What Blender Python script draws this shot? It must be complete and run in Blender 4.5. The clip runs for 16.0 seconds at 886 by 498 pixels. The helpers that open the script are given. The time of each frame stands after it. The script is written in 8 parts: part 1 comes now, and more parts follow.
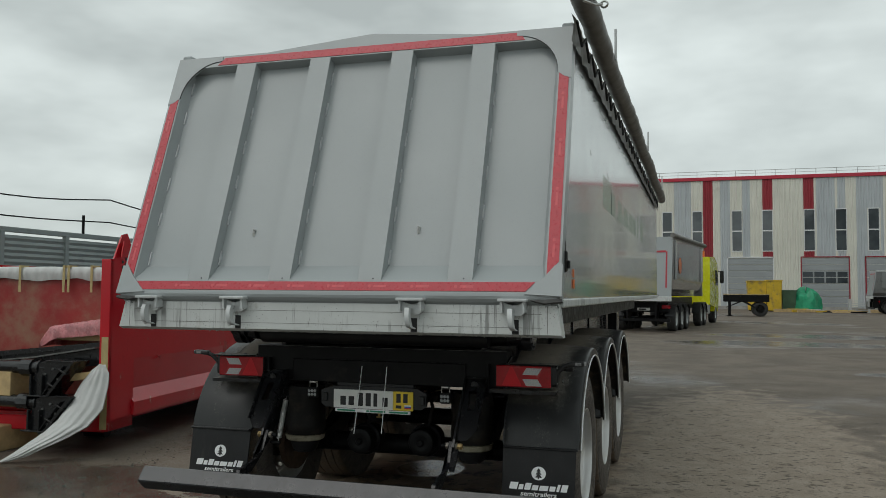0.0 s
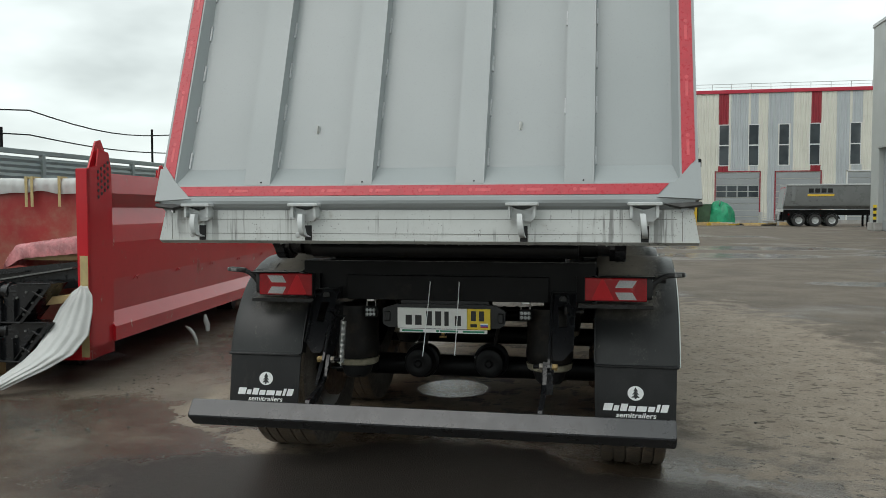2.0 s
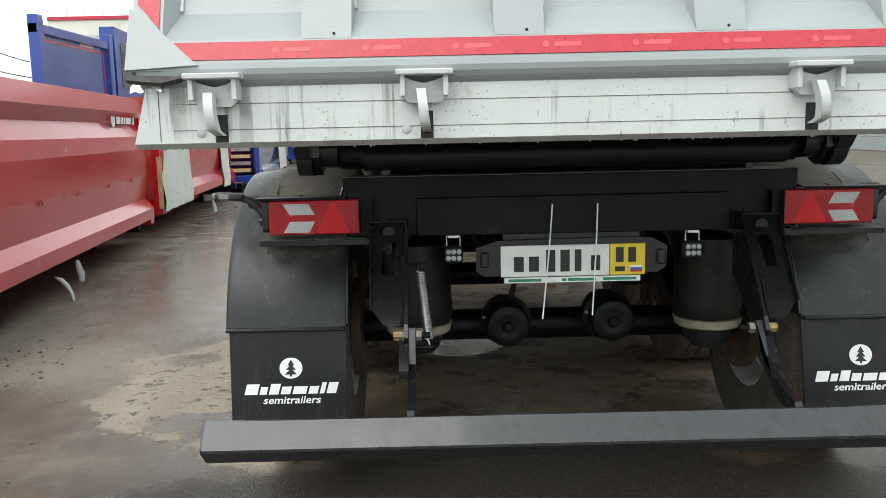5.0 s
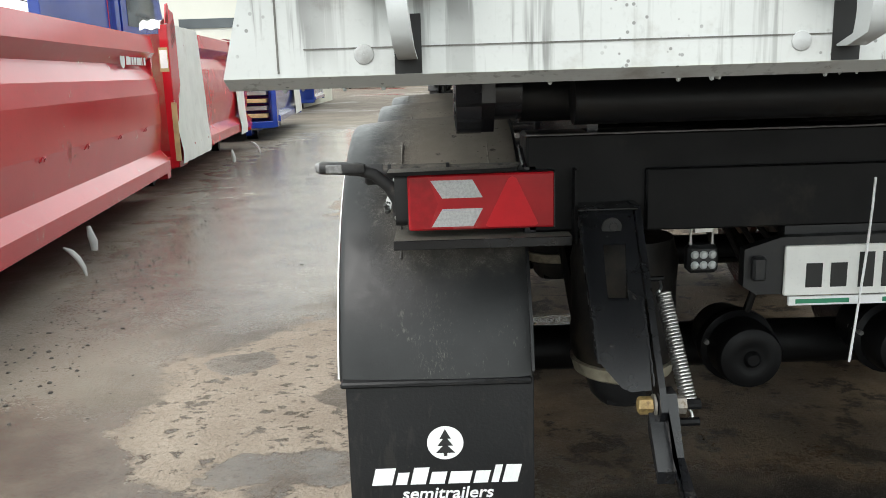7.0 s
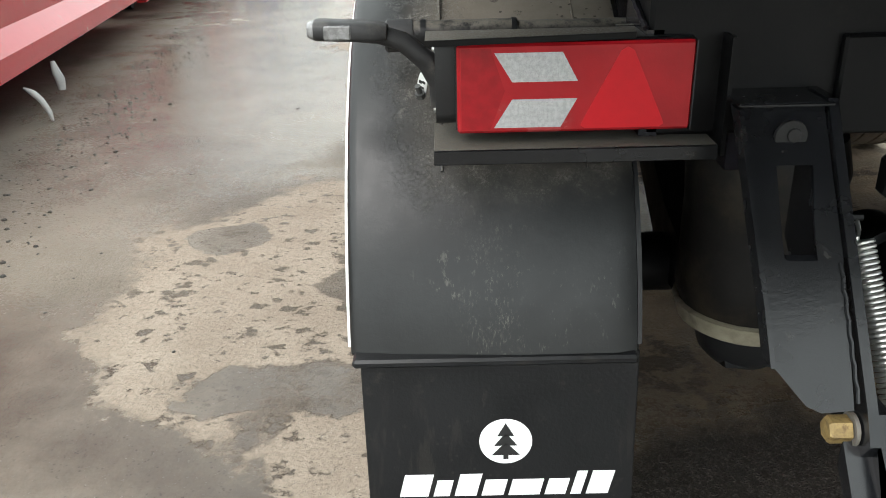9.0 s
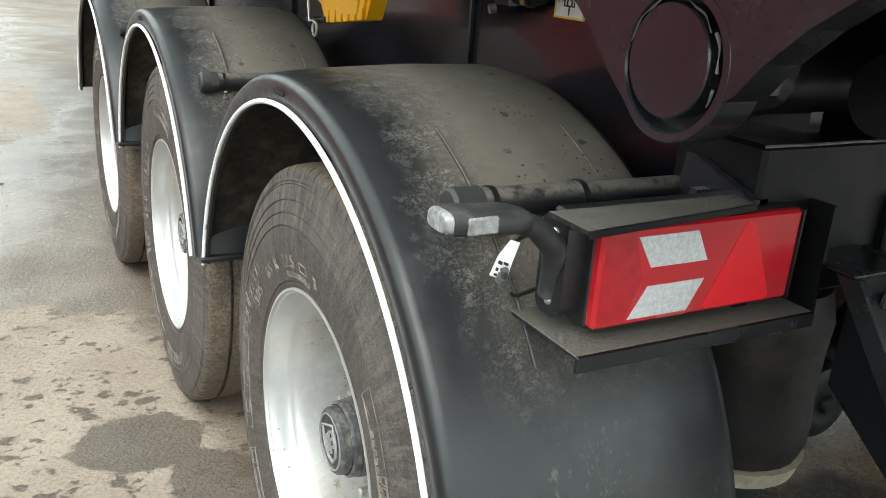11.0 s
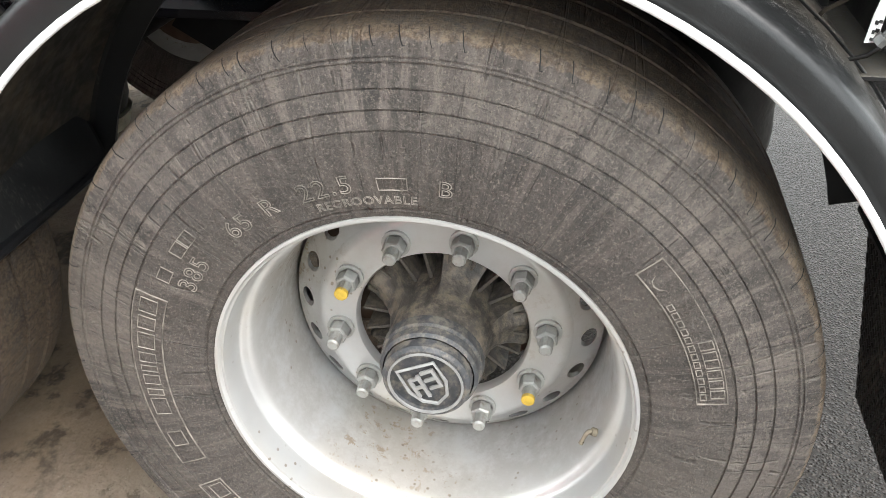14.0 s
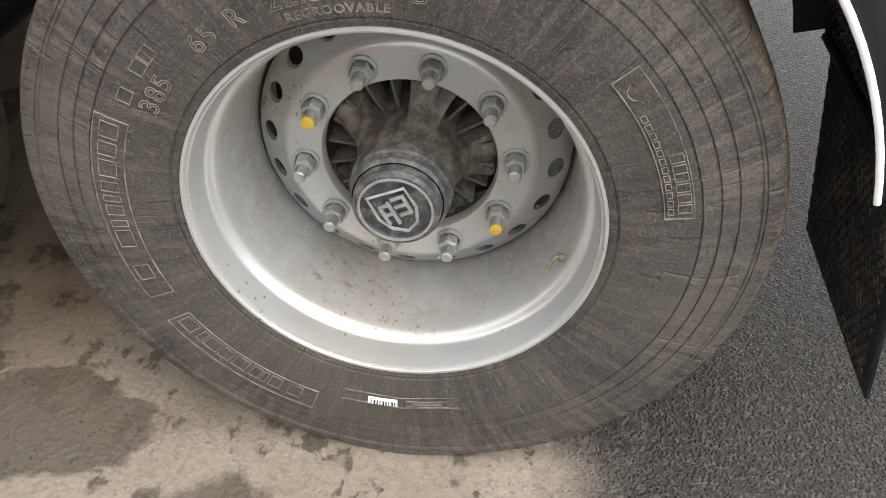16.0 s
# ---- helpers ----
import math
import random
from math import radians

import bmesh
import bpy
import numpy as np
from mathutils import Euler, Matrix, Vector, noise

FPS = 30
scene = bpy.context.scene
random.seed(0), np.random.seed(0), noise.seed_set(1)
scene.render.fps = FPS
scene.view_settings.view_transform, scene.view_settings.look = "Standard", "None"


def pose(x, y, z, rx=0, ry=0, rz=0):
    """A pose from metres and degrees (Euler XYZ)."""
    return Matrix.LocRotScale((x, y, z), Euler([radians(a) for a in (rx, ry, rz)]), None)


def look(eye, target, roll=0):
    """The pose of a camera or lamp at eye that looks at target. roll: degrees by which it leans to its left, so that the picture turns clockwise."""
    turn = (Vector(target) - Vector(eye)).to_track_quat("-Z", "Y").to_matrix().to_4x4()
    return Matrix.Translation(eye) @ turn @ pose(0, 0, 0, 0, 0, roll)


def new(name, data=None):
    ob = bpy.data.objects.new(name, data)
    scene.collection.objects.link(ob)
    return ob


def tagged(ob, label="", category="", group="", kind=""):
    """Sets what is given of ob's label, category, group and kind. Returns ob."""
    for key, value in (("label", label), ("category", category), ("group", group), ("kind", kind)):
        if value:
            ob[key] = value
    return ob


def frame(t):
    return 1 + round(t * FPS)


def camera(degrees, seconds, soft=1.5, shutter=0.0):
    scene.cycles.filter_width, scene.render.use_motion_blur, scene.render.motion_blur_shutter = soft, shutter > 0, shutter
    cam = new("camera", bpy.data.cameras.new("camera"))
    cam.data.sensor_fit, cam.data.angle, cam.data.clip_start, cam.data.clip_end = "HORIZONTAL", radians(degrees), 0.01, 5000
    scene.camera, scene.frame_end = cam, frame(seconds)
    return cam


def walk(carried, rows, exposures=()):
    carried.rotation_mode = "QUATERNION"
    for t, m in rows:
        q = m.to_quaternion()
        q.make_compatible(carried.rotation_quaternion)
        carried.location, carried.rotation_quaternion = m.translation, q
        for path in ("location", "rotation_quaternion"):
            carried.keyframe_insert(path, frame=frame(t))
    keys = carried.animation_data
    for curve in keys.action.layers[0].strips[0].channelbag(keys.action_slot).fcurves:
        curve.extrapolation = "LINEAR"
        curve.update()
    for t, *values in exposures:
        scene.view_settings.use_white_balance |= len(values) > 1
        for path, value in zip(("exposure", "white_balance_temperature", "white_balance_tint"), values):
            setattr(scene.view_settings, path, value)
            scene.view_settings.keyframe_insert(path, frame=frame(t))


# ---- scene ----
cam = camera(56.2, 16.0, soft=0.65)
PATH = [
    (0, (1.923, -4.78, 1.577), (1.334, -2.871, 1.68), 0.4),
    (0.5, (1.728, -4.698, 1.589), (1.168, -2.781, 1.708), 0.3),
    (1, (1.454, -4.73, 1.57), (0.944, -2.797, 1.631), -0.7),
    (1.5, (1.16, -4.673, 1.534), (0.759, -2.713, 1.518), 0.2),
    (2, (0.889, -4.478, 1.516), (0.5, -2.518, 1.42), -0.1),
    (2.5, (0.579, -4.285, 1.481), (0.232, -2.325, 1.291), -0.6),
    (3, (0.286, -4.084, 1.478), (0.057, -2.108, 1.276), -0.4),
    (3.2, (0.2, -3.961, 1.466), (-0.02, -1.983, 1.266), -0.4),
    (5.3, (-0.614, -2.79, 1.39), (-0.513, -0.819, 1.067), -1.0),
    (5.5, (-0.696, -2.677, 1.395), (-0.551, -0.714, 1.042), -0.8),
    (6, (-0.81, -2.383, 1.367), (-0.7, -0.432, 0.94), 0.2),
    (6.5, (-0.894, -2.063, 1.375), (-0.901, -0.109, 0.951), -0.9),
    (7, (-1.016, -1.785, 1.37), (-1.022, 0.171, 0.95), -1.8),
    (7.5, (-1.031, -1.554, 1.344), (-1.021, 0.378, 0.827), -1.4),
    (8, (-1.005, -1.336, 1.361), (-1.031, 0.555, 0.71), -1.6),
    (8.2, (-1.019, -1.273, 1.353), (-1.056, 0.59, 0.625), -1.8),
    (10.3, (-1.402, -0.859, 1.355), (-1.085, 0.931, 0.519), 4.0),
    (10.5, (-1.478, -0.807, 1.361), (-1.028, 0.98, 0.582), 4.9),
    (11, (-1.683, -0.655, 1.421), (-0.767, 0.996, 0.761), 4.1),
    (11.5, (-1.725, -0.406, 1.406), (-0.597, 1.13, 0.8), 2.0),
    (12, (-1.765, -0.204, 1.414), (-0.469, 1.187, 0.791), 1.6),
    (12.5, (-1.905, -0.019, 1.409), (-0.415, 1.054, 0.617), -0.4),
    (13, (-1.925, 0.168, 1.348), (-0.384, 1.025, 0.405), 0.6),
    (13.5, (-1.933, 0.309, 1.34), (-0.367, 0.94, 0.269), -1.4),
    (14, (-2.071, 0.442, 1.34), (-0.413, 0.764, 0.27), -1.1),
    (14.5, (-2.137, 0.475, 1.334), (-0.461, 0.714, 0.268), 2.5),
    (15, (-2.139, 0.478, 1.327), (-0.479, 0.714, 0.236), 2.6),
    (15.5, (-2.131, 0.471, 1.286), (-0.537, 0.67, 0.094), 2.5),
    (16, (-2.123, 0.471, 1.265), (-0.603, 0.638, -0.024), 1.1),
]
walk(cam, [(t, look(eye, target, roll)) for t, eye, target, roll in PATH],
     exposures=[(0.0, -0.2, 6500, 10), (1.5, 0.1, 6500, 10), (3.0, 0.73, 6500, 11), (5.5, 1.45, 6500, 11), (6.0, 1.66, 6500, 11), (6.5, 1.54, 6500, 12), (7.0, 1.45, 6550, 13), (7.5, 1.67, 6550, 13), (8.0, 1.7, 6550, 13), (10.5, 1.85, 6450, 10), (11.0, 1.98, 6350, 8), (11.5, 2.4, 6300, 8), (12.0, 2.65, 6400, 11), (12.5, 2.63, 6430, 12), (13.0, 2.45, 6450, 14), (14.5, 2.29, 6500, 16), (16.0, 1.76, 6550, 17)])

# ---- world, sun ----
world = bpy.data.worlds.new("overcast_sky")
scene.world = world
world.use_nodes = True
wn, wl = world.node_tree.nodes, world.node_tree.links
wn.clear()
w_out, w_bg, w_sky = wn.new("ShaderNodeOutputWorld"), wn.new("ShaderNodeBackground"), wn.new("ShaderNodeTexSky")
w_sky.sky_type, w_sky.sun_disc = "NISHITA", False
w_sky.sun_elevation, w_sky.sun_rotation = radians(48), radians(200)
w_tc, w_map = wn.new("ShaderNodeTexCoord"), wn.new("ShaderNodeMapping")
w_map.inputs["Scale"].default_value = (1.0, 1.0, 2.6)
w_noise, w_ramp = wn.new("ShaderNodeTexNoise"), wn.new("ShaderNodeValToRGB")
w_noise.inputs["Scale"].default_value, w_noise.inputs["Detail"].default_value, w_noise.inputs["Roughness"].default_value = 2.1, 5.0, 0.52
w_ramp.color_ramp.elements[0].position, w_ramp.color_ramp.elements[0].color = 0.36, (5.18, 5.75, 5.6, 1)
w_ramp.color_ramp.elements[1].position, w_ramp.color_ramp.elements[1].color = 0.66, (9.95, 10.9, 10.6, 1)
w_mix = wn.new("ShaderNodeMix")
w_mix.data_type = "RGBA"
w_mix.inputs[0].default_value = 0.93
wl.new(w_tc.outputs["Generated"], w_map.inputs["Vector"])
wl.new(w_map.outputs["Vector"], w_noise.inputs["Vector"])
wl.new(w_noise.outputs["Fac"], w_ramp.inputs["Fac"])
wl.new(w_sky.outputs["Color"], w_mix.inputs[6])
wl.new(w_ramp.outputs["Color"], w_mix.inputs[7])
wl.new(w_mix.outputs[2], w_bg.inputs["Color"])
w_bg.inputs["Strength"].default_value = 0.1
wl.new(w_bg.outputs["Background"], w_out.inputs["Surface"])

sun = new("sun", bpy.data.lights.new("sun", "SUN"))
sun.data.energy, sun.data.angle, sun.data.color = 0.7, radians(40), (1.0, 0.97, 0.93)
sun.matrix_world = look((-12, -20, 30), (0, 0, 0))


# ---- mesh helpers ----
class Geo:
    """Vertices and faces gathered piece by piece."""

    def __init__(self):
        self.v, self.f = [], []

    def add(self, vs, fs):
        k = len(self.v)
        self.v += [tuple(p) for p in vs]
        self.f += [tuple(i + k for i in q) for q in fs]
        return self

    def box(self, x0, x1, y0, y1, z0, z1, c=0.0, m=None):
        lo, hi = (min(x0, x1), min(y0, y1), min(z0, z1)), (max(x0, x1), max(y0, y1), max(z0, z1))
        if c <= 0:
            vs = [(a, b, d) for a in (lo[0], hi[0]) for b in (lo[1], hi[1]) for d in (lo[2], hi[2])]
            fs = [(0, 1, 3, 2), (4, 6, 7, 5), (0, 4, 5, 1), (2, 3, 7, 6), (0, 2, 6, 4), (1, 5, 7, 3)]
        else:
            vs, key = [], {}
            for sx in (0, 1):
                for sy in (0, 1):
                    for sz in (0, 1):
                        s = (sx, sy, sz)
                        for a in range(3):
                            key[s + (a,)] = len(vs)
                            vs.append(tuple((lo[i], hi[i])[s[i]] + (0 if i == a else (c, -c)[s[i]]) for i in range(3)))
            fs = []
            for a in range(3):
                b, d = (a + 1) % 3, (a + 2) % 3
                for sa in (0, 1):
                    q = []
                    for sb, sd in ((0, 0), (1, 0), (1, 1), (0, 1)):
                        s = [0, 0, 0]
                        s[a], s[b], s[d] = sa, sb, sd
                        q.append(key[tuple(s) + (a,)])
                    fs.append(tuple(q))
                for sb in (0, 1):
                    for sd in (0, 1):
                        q = []
                        for sa, n in ((0, b), (1, b), (1, d), (0, d)):
                            s = [0, 0, 0]
                            s[a], s[b], s[d] = sa, sb, sd
                            q.append(key[tuple(s) + (n,)])
                        fs.append(tuple(q))
            for sx in (0, 1):
                for sy in (0, 1):
                    for sz in (0, 1):
                        fs.append(tuple(key[(sx, sy, sz, a)] for a in range(3)))
        if m is not None:
            vs = [m @ Vector(p) for p in vs]
        return self.add(vs, fs)

    def prism(self, poly, axis, a, b, m=None):
        """A polygon drawn in the two other axes, drawn out from a to b along axis."""
        n = len(poly)
        put = {"x": lambda t, p: (t, p[0], p[1]), "y": lambda t, p: (p[0], t, p[1]), "z": lambda t, p: (p[0], p[1], t)}[axis]
        vs = [put(a, p) for p in poly] + [put(b, p) for p in poly]
        if m is not None:
            vs = [m @ Vector(p) for p in vs]
        return self.add(vs, [tuple(range(n)), tuple(range(2 * n - 1, n - 1, -1))] + [(i, (i + 1) % n, n + (i + 1) % n, n + i) for i in range(n)])

    def tube(self, pts, r, seg=12, caps=True, closed=False):
        pts = [Vector(p) for p in pts]
        n = len(pts)
        rs = r if isinstance(r, (list, tuple)) else [r] * n
        vs, u = [], None
        for i, p in enumerate(pts):
            d = (pts[(i + 1) % n] - pts[i - 1]) if closed else (pts[min(i + 1, n - 1)] - pts[max(i - 1, 0)])
            d.normalize()
            if u is None:
                u = d.orthogonal().normalized()
            u = (u - d * u.dot(d)).normalized()
            w = d.cross(u)
            vs += [p + (u * math.cos(2 * math.pi * k / seg) + w * math.sin(2 * math.pi * k / seg)) * rs[i] for k in range(seg)]
        fs = []
        for i in range(n if closed else n - 1):
            a, b = i * seg, ((i + 1) % n) * seg
            fs += [(a + k, a + (k + 1) % seg, b + (k + 1) % seg, b + k) for k in range(seg)]
        if caps and not closed:
            fs += [tuple(range(seg - 1, -1, -1)), tuple(range((n - 1) * seg, n * seg))]
        return self.add(vs, fs)

    def lathe(self, prof, centre=(0, 0, 0), axis="x", seg=48, closed=False, a0=0.0, a1=360.0):
        """Turns a profile of (along the axis, radius) round the axis."""
        full = abs(a1 - a0) > 359.9
        k = seg if full else seg + 1
        cx, cy, cz = centre
        vs = []
        for i in range(k):
            t = radians(a0 + (a1 - a0) * i / seg)
            c, s = math.cos(t), math.sin(t)
            for u, r in prof:
                vs.append({"x": (cx + u, cy + r * c, cz + r * s), "y": (cx + r * c, cy + u, cz + r * s), "z": (cx + r * c, cy + r * s, cz + u)}[axis])
        n, fs = len(prof), []
        for i in range(seg):
            a, b = i * n, ((i + 1) % k) * n
            for j in range(n if closed else n - 1):
                j2 = (j + 1) % n
                fs.append((a + j, a + j2, b + j2, b + j))
        if not full and closed:
            fs += [tuple(range(n)), tuple(range((k - 1) * n, k * n))]
        return self.add(vs, fs)

    def cyl(self, p0, p1, r, seg=20):
        return self.tube([p0, p1], r, seg)

    def sweep(self, prof, frames, closed=True):
        """frames: functions that put a profile point (a, b) in space, one for each station."""
        n, fs = len(prof), []
        vs = [f(a, b) for f in frames for a, b in prof]
        for i in range(len(frames) - 1):
            for j in range(n if closed else n - 1):
                j2 = (j + 1) % n
                fs.append((i * n + j, i * n + j2, (i + 1) * n + j2, (i + 1) * n + j))
        if closed:
            fs += [tuple(range(n)), tuple(range((len(frames) - 1) * n, len(frames) * n))]
        return self.add(vs, fs)

    def mesh(self, name, material, smooth=35.0, weld=0.0):
        me = bpy.data.meshes.new(name)
        me.from_pydata(self.v, [], self.f)
        bm = bmesh.new()
        bm.from_mesh(me)
        if weld:
            bmesh.ops.remove_doubles(bm, verts=bm.verts, dist=weld)
        bmesh.ops.recalc_face_normals(bm, faces=bm.faces)
        bm.to_mesh(me)
        bm.free()
        if smooth:
            me.shade_smooth()
            me.set_sharp_from_angle(angle=radians(smooth))
        if material:
            me.materials.append(material)
        return me


def mirror(geo):
    g = Geo()
    g.v, g.f = [(-x, y, z) for x, y, z in geo.v], [tuple(reversed(q)) for q in geo.f]
    return g


def moved(geo, m):
    g = Geo()
    g.v, g.f = [tuple(m @ Vector(p)) for p in geo.v], list(geo.f)
    return g


def thing(name, at, label, category, group="", kind=""):
    ob = new(name)
    ob.location = at
    ob.empty_display_size = 0.1
    return tagged(ob, label, category, group, kind)


def part(name, geo, material, parent, label="", smooth=35.0):
    """One mesh object under a thing or under a part. The mesh is in world metres."""
    me = geo if isinstance(geo, bpy.types.Mesh) else geo.mesh(name, material, smooth)
    ob = new(name, me)
    ob.parent = parent
    if parent.type == "EMPTY":
        ob.matrix_parent_inverse = Matrix.Translation(-Vector(parent.location))
    return tagged(ob, label)


def whole(name, geo, material, label, category="", group="", kind="", smooth=35.0):
    """A thing or piece of the setting that is one mesh."""
    return tagged(new(name, geo.mesh(name, material, smooth)), label, category, group, kind)


def letters(body, size, depth, bold=0.0):
    """Geo of a line of built-in lettering, from x = 0, standing on y = 0, thick in z."""
    cu = bpy.data.curves.new("letters", "FONT")
    cu.body, cu.size, cu.extrude, cu.offset, cu.resolution_u = body, size, depth, bold, 3
    ob = bpy.data.objects.new("letters", cu)
    scene.collection.objects.link(ob)
    dg = bpy.context.evaluated_depsgraph_get()
    me = bpy.data.meshes.new_from_object(ob.evaluated_get(dg))
    g = Geo().add([v.co.copy() for v in me.vertices], [tuple(p.vertices) for p in me.polygons])
    bpy.data.objects.remove(ob)
    bpy.data.curves.remove(cu)
    bpy.data.meshes.remove(me)
    return g


# ---- materials ----
class Nodes:
    """A node material and short ways to wire it."""

    def __init__(self, name):
        self.m = bpy.data.materials.new(name)
        self.m.use_nodes = True
        self.n, self.l = self.m.node_tree.nodes, self.m.node_tree.links
        self.b = self.n["Principled BSDF"]
        self.tc = self.n.new("ShaderNodeTexCoord")
        self.co = self.tc.outputs["Object"]

    def put(self, node, key, value):
        if isinstance(value, bpy.types.NodeSocket):
            self.l.new(value, node.inputs[key])
        else:
            node.inputs[key].default_value = value

    def mapping(self, scale=(1, 1, 1), loc=(0, 0, 0), rot=(0, 0, 0)):
        k = self.n.new("ShaderNodeMapping")
        k.inputs["Scale"].default_value, k.inputs["Location"].default_value, k.inputs["Rotation"].default_value = scale, loc, rot
        self.l.new(self.co, k.inputs["Vector"])
        return k.outputs["Vector"]

    def noise(self, scale, detail=4.0, rough=0.55, vec=None, distort=0.0):
        k = self.n.new("ShaderNodeTexNoise")
        self.l.new(vec or self.co, k.inputs["Vector"])
        k.inputs["Scale"].default_value, k.inputs["Detail"].default_value, k.inputs["Roughness"].default_value, k.inputs["Distortion"].default_value = scale, detail, rough, distort
        return k.outputs["Fac"]

    def cells(self, scale, vec=None, feature="F1"):
        k = self.n.new("ShaderNodeTexVoronoi")
        k.feature = feature
        self.l.new(vec or self.co, k.inputs["Vector"])
        k.inputs["Scale"].default_value = scale
        return k.outputs["Distance"]

    def ramp(self, value, a, b, lo=0.0, hi=1.0, smooth=True):
        k = self.n.new("ShaderNodeMapRange")
        k.interpolation_type = "SMOOTHSTEP" if smooth else "LINEAR"
        self.l.new(value, k.inputs["Value"])
        k.inputs["From Min"].default_value, k.inputs["From Max"].default_value = a, b
        k.inputs["To Min"].default_value, k.inputs["To Max"].default_value = lo, hi
        return k.outputs["Result"]

    def mix(self, fac, a, b):
        k = self.n.new("ShaderNodeMix")
        k.data_type = "RGBA"
        self.put(k, 0, fac)
        self.put(k, 6, (*a, 1) if isinstance(a, tuple) else a)
        self.put(k, 7, (*b, 1) if isinstance(b, tuple) else b)
        return k.outputs[2]

    def math(self, op, a, b=0.0, clamp=False):
        k = self.n.new("ShaderNodeMath")
        k.operation, k.use_clamp = op, clamp
        self.put(k, 0, a)
        self.put(k, 1, b)
        return k.outputs["Value"]

    def xyz(self):
        k = self.n.new("ShaderNodeSeparateXYZ")
        self.l.new(self.co, k.inputs["Vector"])
        return k.outputs["X"], k.outputs["Y"], k.outputs["Z"]

    def up(self):
        g, k = self.n.new("ShaderNodeNewGeometry"), self.n.new("ShaderNodeSeparateXYZ")
        self.l.new(g.outputs["Normal"], k.inputs["Vector"])
        return k.outputs["Z"]

    def bump(self, height, strength, dist=0.01):
        k = self.n.new("ShaderNodeBump")
        k.inputs["Strength"].default_value, k.inputs["Distance"].default_value = strength, dist
        self.l.new(height, k.inputs["Height"])
        self.l.new(k.outputs["Normal"], self.b.inputs["Normal"])

    def done(self, col, rough, metal=0.0, coat=0.0, spec=0.5):
        self.put(self.b, "Base Color", (*col, 1) if isinstance(col, tuple) else col)
        self.put(self.b, "Roughness", rough)
        self.put(self.b, "Metallic", metal)
        self.put(self.b, "Coat Weight", coat)
        self.b.inputs["Coat Roughness"].default_value = 0.06
        self.put(self.b, "Specular IOR Level", spec)
        return self.m


def surface(name, col, rough=0.5, metal=0.0, var=0.12, vs=3.0, bump=0.05, bs=120.0, dirt=None, amount=0.3, ds=5.0, dust=None, coat=0.0, spec=0.5, streak=None):
    """A painted, moulded or cast surface: two scales of tone, fine relief, dirt, dust on its tops, streaks down its faces."""
    k = Nodes(name)
    dark = tuple(c * (1 - var) for c in col)
    lite = tuple(min(1, c * (1 + var)) for c in col)
    c = k.mix(k.ramp(k.noise(vs, 5), 0.3, 0.7), dark, lite)
    fine = k.noise(bs, 3)
    c = k.mix(k.ramp(fine, 0.55, 0.8, 0, 0.35), c, tuple(x * 0.75 for x in col))
    r = k.ramp(k.noise(vs * 2.3, 4), 0.3, 0.7, rough * 0.85, min(1, rough * 1.2))
    if dirt:
        mk = k.math("MULTIPLY", k.ramp(k.noise(ds, 7, 0.65), 0.62 - amount * 0.4, 0.78 - amount * 0.2), 0.85)
        c, r = k.mix(mk, c, dirt), k.math("MAXIMUM", r, k.math("MULTIPLY", mk, 0.8))
    if streak:
        sv = k.noise(1.0, 5, 0.6, vec=k.mapping((34, 34, 1.5)))
        mk = k.math("MULTIPLY", k.ramp(sv, 0.53, 0.62), k.ramp(k.noise(2.3, 3), 0.46, 0.58))
        mk = k.math("MAXIMUM", mk, k.math("MULTIPLY", k.ramp(k.noise(1.0, 6, 0.7, vec=k.mapping((60, 60, 14), (3, 1, 2))), 0.62, 0.68), k.ramp(k.noise(3.1, 4), 0.42, 0.58)))
        mk = k.math("MAXIMUM", mk, k.math("MULTIPLY", k.ramp(k.cells(70), 0.2, 0.12), k.ramp(k.noise(5, 4), 0.5, 0.58)))
        c = k.mix(k.math("MULTIPLY", mk, 0.62), c, streak)
    if dust:
        mk = k.math("MULTIPLY", k.ramp(k.up(), 0.25, 0.85), k.ramp(k.noise(ds * 1.4, 8, 0.7), 0.3, 0.62))
        c, r = k.mix(mk, c, dust), k.math("MAXIMUM", r, k.math("MULTIPLY", mk, 0.9))
    if bump:
        k.bump(fine, bump, 0.004)
    return k.done(c, r, metal, coat, spec)


body_grey = surface("grey_body_paint", (0.325, 0.352, 0.358), 0.34, var=0.035, vs=0.9, bump=0.015, coat=0.15)
side_grey = surface("polished_side_paint", (0.4, 0.41, 0.41), 0.16, metal=0.35, var=0.05, vs=1.5, bump=0.03, bs=14, coat=0.4, dirt=(0.25, 0.24, 0.22), amount=0.1, ds=1.5)
sill_white = surface("light_grey_sill_paint", (0.56, 0.58, 0.57), 0.38, var=0.04, vs=4, bump=0.04, dirt=(0.34, 0.32, 0.29), amount=0.16, ds=7, streak=(0.05, 0.046, 0.042))
steel_grey = surface("grey_painted_steel", (0.5, 0.52, 0.52), 0.36, var=0.06, vs=9, bump=0.04, dirt=(0.24, 0.22, 0.2), amount=0.15, ds=12)
chassis_black = surface("glossy_black_chassis_paint", (0.013, 0.012, 0.016), 0.22, var=0.2, vs=4, bump=0.05, bs=16, coat=0.22, spec=0.5)
frame_black = surface("satin_black_paint", (0.006, 0.006, 0.0065), 0.42, var=0.25, vs=6, bump=0.06, bs=150, dirt=(0.022, 0.019, 0.016), amount=0.12, ds=9, spec=0.16)
